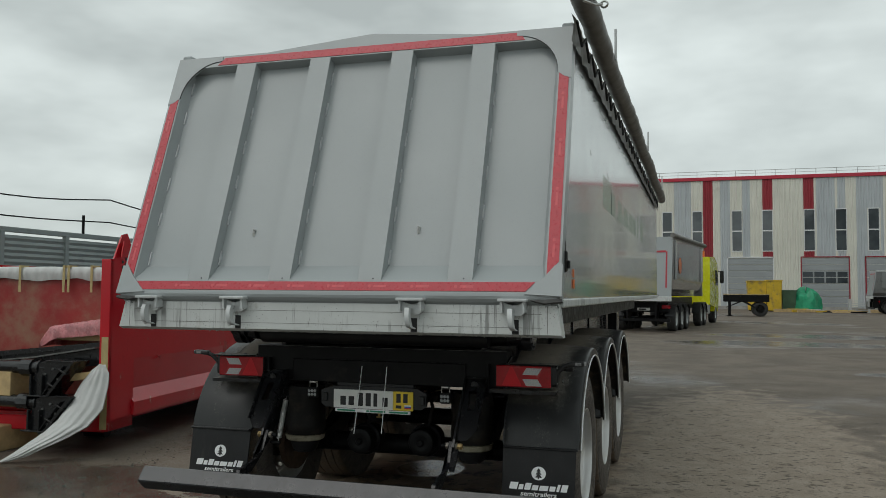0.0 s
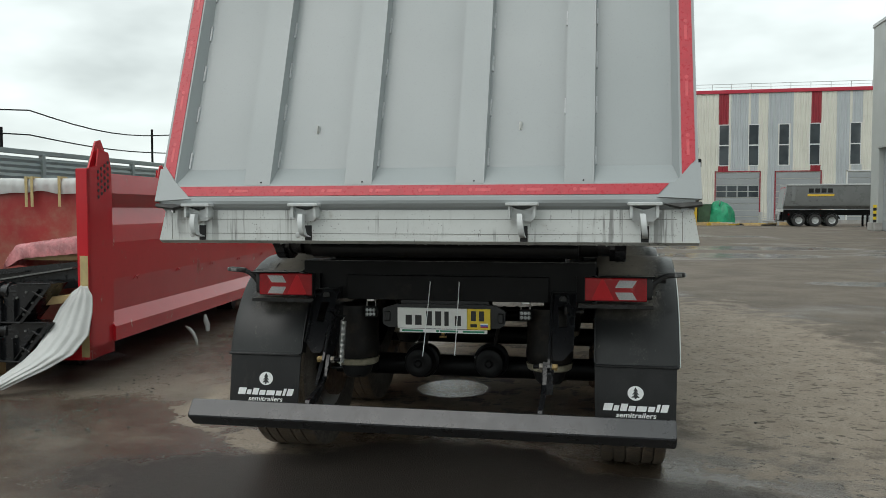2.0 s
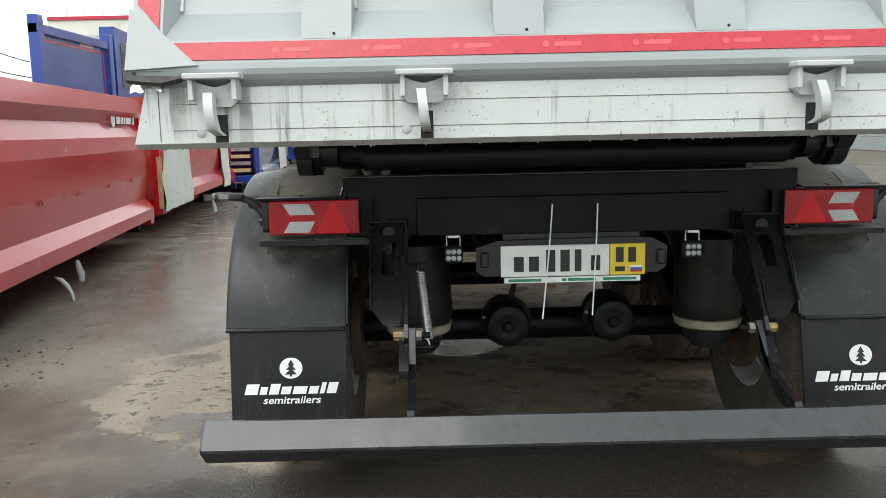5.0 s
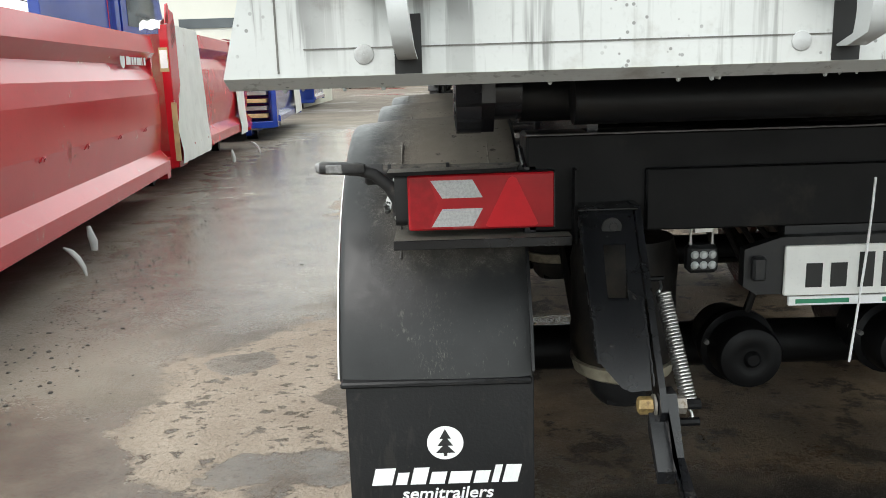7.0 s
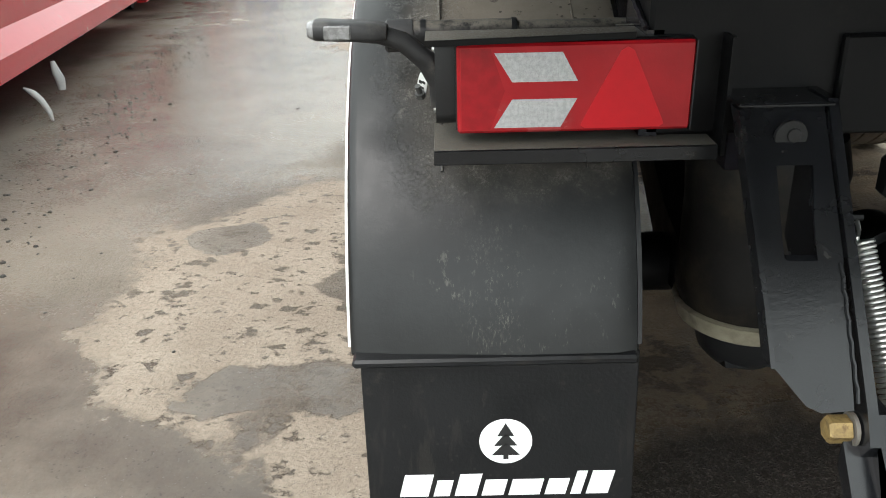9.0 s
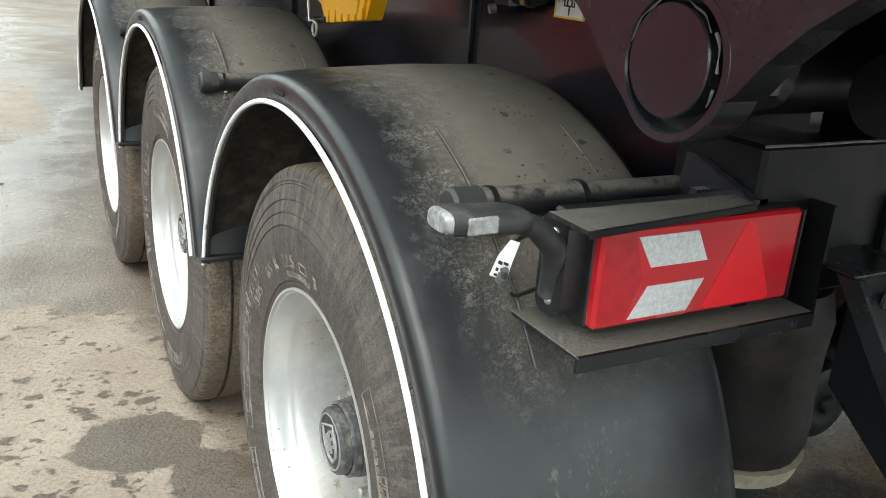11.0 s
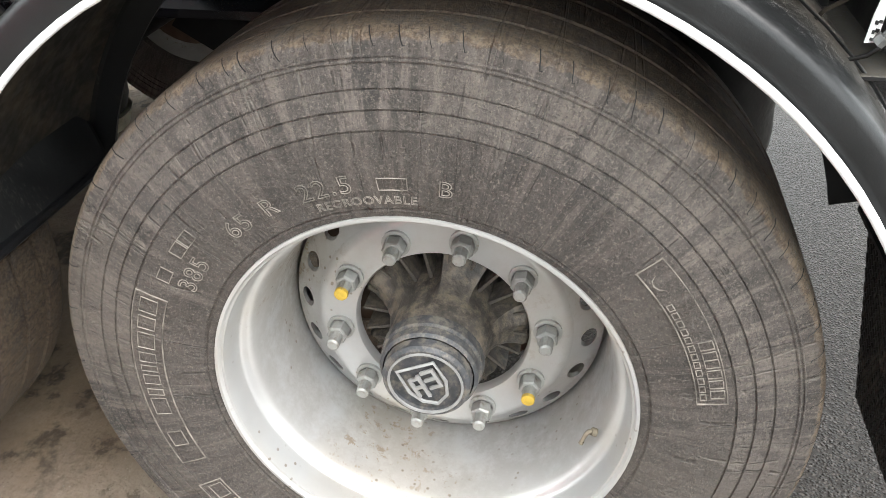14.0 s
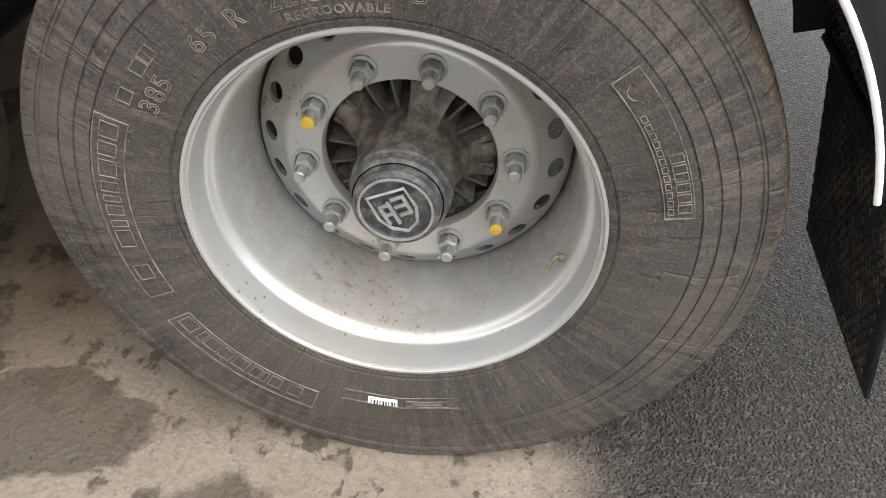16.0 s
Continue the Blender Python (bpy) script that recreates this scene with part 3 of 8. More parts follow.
part("plinth", Geo().box(-40, 60, FY - 0.05, FY + 0.06, 0, 0.35), concrete, factory)

# vertical cladding ribs between the openings
WINS = [-8.2, -4.9, -1.65, 1.35, 5.24, 8.16, 12.08, 14.97, 17.88, 20.8, 24.6, 27.6, 31.4]
REDS = [(2.36, 3.34, 0.4, FTOP), (8.2, 9.16, 10.0, FTOP), (8.2, 9.16, 5.35, 5.95), (12.1, 13.06, 10.0, FTOP), (12.1, 13.06, 5.35, 5.95), (20.86, 21.84, 10.0, FTOP), (20.86, 21.84, 5.35, 5.95), (31.4, 32.3, 10.0, FTOP)]
DOORS = [(4.8, 9.08), (11.76, 16.04), (17.6, 21.86), (24.4, 28.6)]
GREYS = [(-0.6, 1.2), (4.0, 5.1), (6.2, 7.0), (13.2, 14.9), (15.0, 15.95), (16.9, 19.2), (23.4, 24.5), (24.6, 25.6), (-6, -5), (28, 30)]


def in_any(spans, a):
    return any(p <= a <= q for p, q in spans)


sheets = {"cream": Geo(), "grey": Geo(), "red": Geo()}
step = 0.24
n_ribs = int(46 / step)
for i in range(n_ribs):
    x0 = -12 + i * step
    xm = x0 + step / 2
    spans = [(0.35, FTOP - 0.06)]
    for wx in WINS:
        if wx - 0.12 < xm < wx + 1.03:
            spans = [(a, b) for p, q in spans for a, b in ((p, 5.9), (10.1, q))]
    for a, b in DOORS:
        if a - 0.1 < xm < b + 0.1:
            spans = [(max(p, 5.35), q) for p, q in spans if q > 5.35]
    for z0, z1 in spans:
        kind_ = "cream"
        if in_any(GREYS, xm) and z0 < 10:
            kind_ = "grey"
        if in_any(GREYS, xm) and z1 > 11:
            kind_ = "grey"
        for a, b, r0, r1 in REDS:
            if a < xm < b and z0 < r1 - 0.1 and z1 > r0 + 0.1:
                kind_ = "red"
        sheets[kind_].prism([(x0, FY + 0.05), (x0 + 0.05, FY), (x0 + step - 0.09, FY), (x0 + step - 0.04, FY + 0.05), (x0 + step, FY + 0.05), (x0 + step, FY + 0.061), (x0, FY + 0.061)], "z", z0, z1)
for key, material, label in (("cream", cream, "cream ribbed cladding"), ("grey", cladding_grey, "blue-grey ribbed cladding"), ("red", cladding_red, "dark red ribbed cladding")):
    ob = part("cladding", sheets[key], material, factory, label, smooth=0)
    tagged(ob, kind="stuff")
for wx in WINS:
    win = part("window", Geo().box(wx - 0.06, wx + 0.97, FY + 0.0, FY + 0.1, 5.86, 5.96).box(wx - 0.06, wx + 0.97, FY, FY + 0.1, 10.02, 10.12).box(wx - 0.06, wx, FY, FY + 0.1, 5.96, 10.02).box(wx + 0.91, wx + 0.97, FY, FY + 0.1, 5.96, 10.02).box(wx, wx + 0.91, FY + 0.01, FY + 0.1, 7.92, 8.04), white_frame, factory, smooth=0)
    for z0, z1 in ((5.96, 7.92), (8.04, 10.02)):
        part("pane", Geo().box(wx, wx + 0.91, FY + 0.04, FY + 0.055, z0, z1), window_glass, win, smooth=0)
for n, (a, b) in enumerate(DOORS):
    panels = Geo()
    for j in range(8):
        panels.box(a, b, FY + 0.02, FY + 0.055, 0.1 + j * 0.64, 0.1 + j * 0.64 + 0.6, 0.015)
    door = part("sectional_door", panels, door_grey, factory, "grey sectional industrial door", smooth=0)
    trim = Geo().box(a - 0.1, a, FY - 0.04, FY + 0.1, 0, 5.35).box(b, b + 0.1, FY - 0.04, FY + 0.1, 0, 5.35).box(a - 0.1, b + 0.1, FY - 0.04, FY + 0.1, 5.25, 5.35)
    part("door_trim", trim, cladding_red if n in (1, 2) else white_frame, door, smooth=0)
    if n == 1:
        for j in range(4):
            for z0 in (2.72, 3.32):
                part("pane", Geo().box(a + 0.1 + j * 1.05, a + 1.0 + j * 1.05, FY + 0.004, FY + 0.018, z0, z0 + 0.5), window_glass, door, smooth=0)
rail = Geo()
for j in range(52):
    rail.box(-40 + j * 1.9, -39.95 + j * 1.9, FY + 0.2, FY + 0.25, FTOP + 0.3, FTOP + 0.95)
rail.box(-40, 60, FY + 0.2, FY + 0.24, FTOP + 0.9, FTOP + 0.95).box(-40, 60, FY + 0.2, FY + 0.24, FTOP + 0.6, FTOP + 0.63)
part("roof_railing", rail, rail_grey, factory, "thin galvanised roof railing", smooth=0)

# grey hall with lorry doors on the other side of the yard
GX, GY0, GY1, GZ = 18.8, 4.0, 58.0, 13.9
hall = thing("grey_hall", (GX + 6, 30, 0), "smooth grey panelled hall with recessed lorry doors", "building", kind="structure")
wall = Geo()
HD = [(46.7, 41.6), (56.3, 51.2), (37.1, 32.0), (27.5, 22.4)]
cuts = sorted([(b, a) for a, b in HD])
prev = GY0
for a, b in cuts:
    wall.box(GX, GX + 0.4, prev, a, 0.55, 5.6)
    prev = b
wall.box(GX, GX + 0.4, prev, GY1, 0.55, 5.6)
wall.box(GX, GX + 0.4, GY0, GY1, 5.6, GZ)
wall.box(GX + 0.4, GX + 14, GY1 - 0.4, GY1, 0, GZ).box(GX + 0.4, GX + 14, GY0, GY0 + 0.4, 0, GZ)
part("wall", wall, wall_grey, hall, smooth=0)
part("roof", Geo().box(GX - 0.08, GX + 14, GY0 - 0.1, GY1 + 0.1, GZ, GZ + 0.25, 0.03), rail_grey, hall, smooth=0)
plinth = Geo()
prev = GY0
for a, b in cuts:
    plinth.box(GX - 0.14, GX + 0.4, prev, a, 0, 0.55, 0.02)
    prev = b
plinth.box(GX - 0.14, GX + 0.4, prev, GY1 + 0.1, 0, 0.55, 0.02)
part("plinth", plinth, concrete, hall, "low concrete plinth", smooth=0)
for a, b in cuts:
    dg = Geo()
    for j in range(9):
        dg.box(GX + 0.3, GX + 0.36, a, b, 0.02 + j * 0.62, 0.02 + j * 0.62 + 0.6, 0.012)
    part("lorry_door", dg, door_grey, hall, "grey sectional lorry door", smooth=0)
    part("door_lintel", Geo().box(GX - 0.06, GX - 0.002, a - 0.15, b + 0.15, 5.55, 5.72, 0.01), rail_grey, hall, smooth=0)
for y0 in (45.0, 33.0):
    strip = part("ribbon_window", Geo().box(GX - 0.05, GX - 0.005, y0 - 5.8, y0 + 3.8, 8.5, 8.58).box(GX - 0.05, GX - 0.005, y0 - 5.8, y0 + 3.8, 9.8, 9.88), rail_grey, hall, smooth=0)
    for j in range(6):
        part("pane", Geo().box(GX - 0.03, GX - 0.012, y0 - 5.75 + j * 1.6, y0 - 4.2 + j * 1.6, 8.58, 9.8), window_glass, strip, smooth=0)
guard_yellow = surface("yellow_guard_paint", (0.75, 0.55, 0.02), 0.5, var=0.08, bump=0.02)
for y0 in (56.6, 50.9, 47.0):
    for j in range(6):
        part("corner_guard", Geo().box(GX - 0.17, GX + 0.02, y0, y0 + 0.2, 0.56 + j * 0.2, 0.755 + j * 0.2), guard_yellow if j % 2 else slot_black, hall, smooth=0)
for y0 in (53.7, 46.0):
    lamp = Geo().box(GX - 0.35, GX - 0.05, y0 - 0.14, y0 + 0.14, 7.5, 7.62, 0.03).cyl((GX - 0.05, y0, 7.6), (GX, y0, 7.7), 0.03, 8)
    part("wall_floodlight", lamp, steel_grey, hall)

# corrugated fence along the far side
fence_mat = surface("green_grey_corrugated_fence", (0.25, 0.29, 0.28), 0.45, var=0.08, vs=0.8, bump=0.02, dirt=(0.16, 0.17, 0.16), amount=0.15, ds=1)
FX = -13.0
fence = thing("boundary_fence", (FX, 20, 0), "grey-green corrugated metal boundary fence", "fence", kind="structure")
wave = []
for j in range(41):
    z = 0.1 + j * 0.0675
    wave.append((FX + (0.03 if j % 2 else 0.0), z))
sheet = Geo()
poly = wave + [(FX - 0.02, wave[-1][1]), (FX - 0.02, wave[0][1])]
for y0 in range(-6, 62, 2):
    part("corrugated_panel", Geo().prism([(p[0], p[1]) for p in poly], "y", y0 + 0.06, y0 + 1.94), fence_mat, fence, smooth=0)
    part("fence_post", Geo().box(FX - 0.05, FX + 0.07, y0 - 0.06, y0 + 0.06, 0, 2.9, 0.008), fence_mat, fence, smooth=0)
part("top_rail", Geo().box(FX - 0.04, FX + 0.06, -6, 62, 2.86, 2.98, 0.01), fence_mat, fence, smooth=0)
for y0 in (12.6, 19.15, 27.0):
    part("wire_post", Geo().cyl((FX, y0, 2.9), (FX, y0, 4.0 if y0 > 15 else 3.45), 0.035, 8), frame_black, fence)
for z0, sag in ((3.35, 0.12), (3.95, 0.25)):
    pts = [(FX + 0.02, -6 + i * 0.85, z0 - sag * math.sin(math.pi * ((i * 0.85 + 1.5) % 7.0) / 7.0)) for i in range(60)]
    part("cable", Geo().tube(pts, 0.018, 5), frame_black, fence, "sagging black cable")

# ---- the tipper semitrailer ----
trailer = thing("tipper_semitrailer", (0, 4, 0), "grey tipper semitrailer with ribbed tailgate, red reflective strips and black chassis", "semitrailer")
SL = 0.355
NV = Vector((0, 1, -SL)).normalized()


def tg(x, z, d=0.0):
    """A point of the leaning tailgate: across, height, depth behind its outer face."""
    return Vector((x, -0.755 + SL * (z - 1.553), z)) + NV * d


def tg_plate(geo, poly, d0, d1):
    n = len(poly)
    geo.add([tg(x, z, d0) for x, z in poly] + [tg(x, z, d1) for x, z in poly], [tuple(range(n)), tuple(range(2 * n - 1, n - 1, -1))] + [(i, (i + 1) % n, n + (i + 1) % n, n + i) for i in range(n)])
    return geo


# tailgate sheet, set back within a frame
DEEP = 0.066
gate = part("tailgate", tg_plate(Geo(), [(-1.235, 1.57), (1.235, 1.57), (1.235, 3.03), (-1.235, 3.03)], DEEP, DEEP + 0.03), body_grey, trailer, "grey leaning tailgate sheet")
for s in (-1, 1):
    fr = Geo().add([tg(s * 1.276, 1.555), tg(s * 1.196, 1.555), tg(s * 1.196, 3.055), tg(s * 1.27, 3.055), tg(s * 1.276, 1.555, 0.1), tg(s * 1.17, 1.555, DEEP), tg(s * 1.17, 3.055, DEEP), tg(s * 1.27, 3.055, 0.1)],
           [(0, 1, 2, 3), (1, 5, 6, 2), (0, 3, 7, 4), (0, 4, 5, 1), (3, 2, 6, 7)])
    part("side_frame", fr, body_grey, gate, smooth=0)

low = Geo().add([tg(-1.2, 1.572), tg(1.2, 1.572), tg(1.2, 1.634), tg(-1.2, 1.634), tg(-1.178, 1.735, DEEP), tg(1.178, 1.735, DEEP)], [(0, 1, 2, 3), (3, 2, 5, 4)])
hem = [(0.0, 1.572), (0.002, 1.558), (0.01, 1.546), (0.024, 1.537), (0.05, 1.53), (0.085, 1.527)]
low.sweep(hem, [(lambda d, z, x0=x0: tg(x0, z, d)) for x0 in (-1.262, 1.262)], closed=False)
part("bottom_frame", low, body_grey, gate, smooth=0)
top = Geo().add([tg(-1.265, 3.062), tg(1.265, 3.062), tg(1.265, 2.99), tg(-1.265, 2.99), tg(-1.2, 2.982, DEEP), tg(1.2, 2.982, DEEP), tg(-1.265, 3.062, 0.1), tg(1.265, 3.062, 0.1)], [(0, 1, 2, 3), (3, 2, 5, 4), (0, 6, 7, 1)])
part("top_frame", top, body_grey, gate, smooth=0)
for x0 in (-0.768, -0.263, 0.268, 0.762):
    w, q = 0.066, 0.003
    rib = Geo().add([tg(x0 - w, 1.632, -0.001), tg(x0 + w, 1.632, -0.001), tg(x0 + w, 2.992, -0.001), tg(x0 - w, 2.992, -0.001), tg(x0 - w - q, 1.632, DEEP), tg(x0 + w + q, 1.632, DEEP), tg(x0 + w + q, 2.992, DEEP), tg(x0 - w - q, 2.992, DEEP)],
                    [(0, 1, 2, 3), (0, 3, 7, 4), (1, 5, 6, 2), (0, 4, 5, 1), (3, 2, 6, 7)])
    part("rib", rib, body_grey, gate, smooth=0)
    part("rivet", moved(Geo().lathe([(-0.003, 0), (-0.003, 0.003), (0, 0.0045)], axis="y", seg=8), Matrix.Translation(tg(x0 + 0.02, 1.644, -0.001))), slot_black, gate)
gate_dark = surface("dark_gate_grey", (0.05, 0.05, 0.048), 0.6, var=0.3, vs=30, bump=0)
weld_light = surface("light_weld_paint", (0.5, 0.52, 0.53), 0.35, var=0.1, vs=40, bump=0.05)
weld = Geo()
for x0 in (-1.235, -0.768, -0.263, 0.268, 0.762):
    for j, z0 in enumerate((1.74, 1.98, 2.2, 2.42, 2.64, 2.84)):
        xa = x0 + (0.071 if x0 > -1 else 0.067)
        tg_plate(weld, [(xa - 0.003, z0), (xa + 0.005, z0), (xa + 0.005, z0 + 0.08), (xa - 0.003, z0 + 0.08)], DEEP - 0.009, DEEP)
        if j % 2 and x0 > -1:
            xa = x0 - 0.071
            tg_plate(weld, [(xa - 0.004, z0), (xa + 0.003, z0), (xa + 0.003, z0 + 0.075), (xa - 0.004, z0 + 0.075)], DEEP - 0.008, DEEP)
tagged(part("stitch_weld", weld, weld_light, gate, smooth=0), kind="stuff")
for s in (-1, 1):
    arc = [(s * (0.95 + 0.248 * math.sin(radians(a))), 2.78 + 0.245 * math.cos(radians(a))) for a in range(0, 91, 9)]
    part("corner_gusset", tg_plate(Geo(), [(s * 0.95, 3.054), (s * 1.268, 3.058), (s * 1.272, 2.74), (s * 1.235, 2.752)] + arc[::-1], -0.005, 0.012), body_grey, gate, smooth=0)
    part("gusset_line", Geo().tube([tg(x, z, -0.001) for x, z in arc], 0.0035, 6), gate_dark, gate, "thin dark gusset edge")
    part("corner_gusset", tg_plate(Geo(), [(s * 1.287, 1.555), (s * 1.1, 1.565), (s * 1.2, 1.655), (s * 1.245, 1.71), (s * 1.283, 1.715)], -0.009, 0.004), body_grey, gate, smooth=0)
    # A dark plate stands in for the shade inside the open corner gap.
    part("corner_gap", tg_plate(Geo(), [(s * 1.13, 1.54), (s * 1.285, 1.548), (s * 1.29, 1.535), (s * 1.2, 1.525)], 0.004, 0.03), gate_dark, gate, "dark plate for the shaded rusty gap under the gate corner", smooth=0)
# gabled header above the gate
part("gable_header", tg_plate(Geo(), [(-0.96, 3.055), (1.0, 3.055), (0.04, 3.15)], 0.03, 0.05), body_grey, gate, smooth=0)

strips = [[(-1.13, 1.58), (1.105, 1.58), (1.15, 1.626), (-1.18, 1.626)], [(-0.975, 2.998), (1.0, 2.998), (0.965, 3.046), (-0.93, 3.046)]]
for s in (-1, 1):
    strips.append([(s * 1.205, 1.665), (s * 1.263, 1.73), (s * 1.258, 2.78), (s * 1.205, 2.815)])
for poly in strips:
    st = part("reflective_strip", tg_plate(Geo(), poly, -0.0035, -0.0005), red_tape, gate, "red reflective marking strip", smooth=0)
    mk = Geo()
    zs = [p[1] for p in poly]
    if max(zs) - min(zs) < 0.2:
        zc = (max(zs) + min(zs)) / 2
        for j in range(8 if min(zs) < 2 else 0):
            xa = -0.9 + j * 0.235
            tg_plate(mk, [(xa + 0.009 * math.cos(k_ * 0.785), zc + 0.009 * math.sin(k_ * 0.785)) for k_ in range(8)], -0.0042, -0.0034)
            tg_plate(mk, [(xa + 0.02, zc - 0.006), (xa + 0.09, zc - 0.006), (xa + 0.094, zc + 0.006), (xa + 0.024, zc + 0.006)], -0.0042, -0.0034)
    else:
        xc = sum(p[0] for p in poly) / 4
        for j in range(4):
            zc = 1.84 + j * 0.27
            tg_plate(mk, [(xc + 0.009 * math.cos(k_ * 0.785), zc + 0.009 * math.sin(k_ * 0.785)) for k_ in range(8)], -0.0042, -0.0034)
            tg_plate(mk, [(xc - 0.006, zc - 0.09), (xc + 0.006, zc - 0.09), (xc + 0.006, zc - 0.02), (xc - 0.006, zc - 0.02)], -0.0042, -0.0034)
    tagged(part("faded_print", mk, tape_mark, gate, smooth=0), kind="stuff")
for x0 in (-0.513, 0.485):
    p = tg(x0, 1.932, DEEP - 0.004)
    part("tie_eye", Geo().tube([p + Vector((0, 0, 0.014)), p + Vector((0, -0.012, 0.012)), p + Vector((0, -0.015, 0)), p + Vector((0, -0.012, -0.02)), p + Vector((0, 0, -0.024))], 0.0035, 6).box(p.x - 0.008, p.x + 0.008, p.y - 0.004, p.y + 0.003, p.z - 0.024, p.z + 0.014), zinc, gate)

seam_grey = surface("dirty_seam", (0.12, 0.115, 0.105), 0.6, var=0.4, vs=30, bump=0)
# sill beam below the gate
SY = -0.722
sill = Geo()
sill.add([(-1.288, SY, 1.367), (1.283, SY, 1.367), (1.255, SY, 1.512), (-1.25, SY, 1.512), (-1.288, SY + 0.1, 1.352), (1.283, SY + 0.1, 1.352), (1.255, SY + 0.14, 1.512), (-1.25, SY + 0.14, 1.512), (-1.288, SY + 0.03, 1.352), (1.283, SY + 0.03, 1.352)],
         [(0, 1, 2, 3), (4, 7, 6, 5), (0, 8, 9, 1), (8, 4, 5, 9), (3, 2, 6, 7), (0, 3, 7, 4, 8), (1, 9, 5, 6, 2)])
sill_ob = part("rear_sill", sill, sill_white, trailer, "light grey rear sill beam with black rain streaks", smooth=0)
for zw in (1.468, 1.4):
    part("sill_seam", Geo().box(-1.185, 1.185, SY - 0.0012, SY, zw, zw + 0.0018), seam_grey, sill_ob, smooth=0)
for xw in (-1.218, 1.21):
    part("weld_line", Geo().box(xw - 0.0012, xw + 0.0012, SY - 0.0012, SY, 1.372, 1.508), seam_grey, sill_ob, smooth=0)
part("sill_lip", Geo().box(-1.25, 1.25, SY + 0.004, SY + 0.12, 1.512, 1.528, 0.003), steel_grey, sill_ob, smooth=0)
drops = Geo()
rd = random.Random(3)
for j in range(45):
    xa, r = rd.uniform(-1.25, 1.25), rd.uniform(0.002, 0.004)
    drops.lathe([(-r * 1.3, 0.0005), (-r, r * 0.7), (0, r)], (xa, SY + rd.uniform(0.028, 0.04), 1.352), "z", 6)
tagged(part("water_drop", drops, wall_grey, sill_ob), kind="stuff")
for x0 in (-1.06, -0.515, 0.512, 1.045):
    hk = part("hook_bracket", Geo().box(x0 - 0.072, x0 + 0.075, SY - 0.075, SY + 0.02, 1.53, 1.545, 0.003).prism([(x0 - 0.06, 1.53), (x0 - 0.06, 1.478), (x0 - 0.04, 1.46), (x0 + 0.04, 1.46), (x0 + 0.06, 1.478), (x0 + 0.06, 1.53), (x0 + 0.03, 1.518), (x0, 1.51), (x0 - 0.03, 1.518)], "y", SY - 0.03, SY - 0.005).box(x0 - 0.062, x0 - 0.05, SY - 0.06, SY, 1.478, 1.53).box(x0 + 0.05, x0 + 0.062, SY - 0.06, SY, 1.478, 1.53), steel_grey, sill_ob, "grey hook bracket of the tailgate lock", smooth=30)
    pts = [(x0 - 0.008 + 0.012 * i / 8, SY - 0.055 - 0.022 * math.sin(math.pi * i / 8), 1.495 - 0.11 * i / 8) for i in range(9)]
    pts[-1] = (x0 + 0.005, SY - 0.01, 1.385)
    part("lock_hook", Geo().sweep([(-0.012, -0.02), (0.012, -0.02), (0.012, 0.016), (-0.012, 0.016)], [(lambda a, b, p=p: (p[0] + a, p[1] + b, p[2])) for p in pts]), steel_grey, sill_ob, "curved steel locking hook", smooth=50)
    # Slot drawn as a black plate, its inner shade in the colour.
    part("hook_slot", Geo().box(x0 - 0.012, x0 + 0.022, SY - 0.003, SY + 0.002, 1.368, 1.44), slot_black, sill_ob, smooth=0)
    if x0 < 0:
        part("rivet", Geo().lathe([(-0.004, 0.001), (-0.004, 0.006), (-0.002, 0.012), (0, 0.013)], (x0 - 0.05, SY, 1.393), "y", 12), steel_grey, sill_ob)

# body sides, front and floor
BF = 9.3
for s in (-1, 1):
    side = Geo()
    prof = [(1.2, 1.5), (1.258, 1.53), (1.262, 1.6), (1.262, 2.95), (1.25, 3.06), (1.21, 3.06), (1.21, 1.54)]
    n = len(prof)
    vs = [(s * a, (-0.755 + SL * (z - 1.553) + 0.03), z) for a, z in prof] + [(s * a, BF, z) for a, z in prof]
    side.add(vs, [tuple(range(n)), tuple(range(2 * n - 1, n - 1, -1))] + [(i, (i + 1) % n, n + (i + 1) % n, n + i) for i in range(n)])
    sd = part("body_side", side, side_grey, trailer, "glossy grey body side wall", smooth=40)
    part("lower_rail", Geo().box(s * 1.24, s * 1.272, -0.6, BF, 1.5, 1.545, 0.006), sill_white, sd, smooth=0)
    part("top_rail", Geo().box(s * 1.2, s * 1.268, -0.2, BF, 3.03, 3.09, 0.008), body_grey, sd, smooth=0)
    part("corner_post", Geo().add([(s * 1.266, -0.76 + SL * (z - 1.553) + o, z) for z in (1.54, 3.06) for o in (0.035, 0.13)] + [(s * 1.22, -0.76 + SL * (z - 1.553) + o, z) for z in (1.54, 3.06) for o in (0.035, 0.13)], [(0, 1, 3, 2), (4, 6, 7, 5), (0, 2, 6, 4), (1, 5, 7, 3), (0, 4, 5, 1), (2, 3, 7, 6)]), body_grey, sd, smooth=0)
part("front_wall", Geo().box(-1.21, 1.21, BF - 0.06, BF, 1.5, 3.1), body_grey, trailer, smooth=0)
part("body_floor", Geo().box(-1.21, 1.21, -0.6, BF, 1.5, 1.56), frame_black, trailer, smooth=0)
green_print = surface("faded_green_print", (0.27, 0.4, 0.31), 0.2, metal=0.3, var=0.1, vs=20, bump=0)
sign = Geo()
for j, w in enumerate((0.62, 0.36, 0.42, 0.46, 0.5, 0.42, 0.18, 0.46)):
    y0 = 1.3 + j * 0.58
    sign.box(1.2622, 1.2626, y0, y0 + w, 2.2, 2.44 if j in (0, 6, 7) else 2.38)
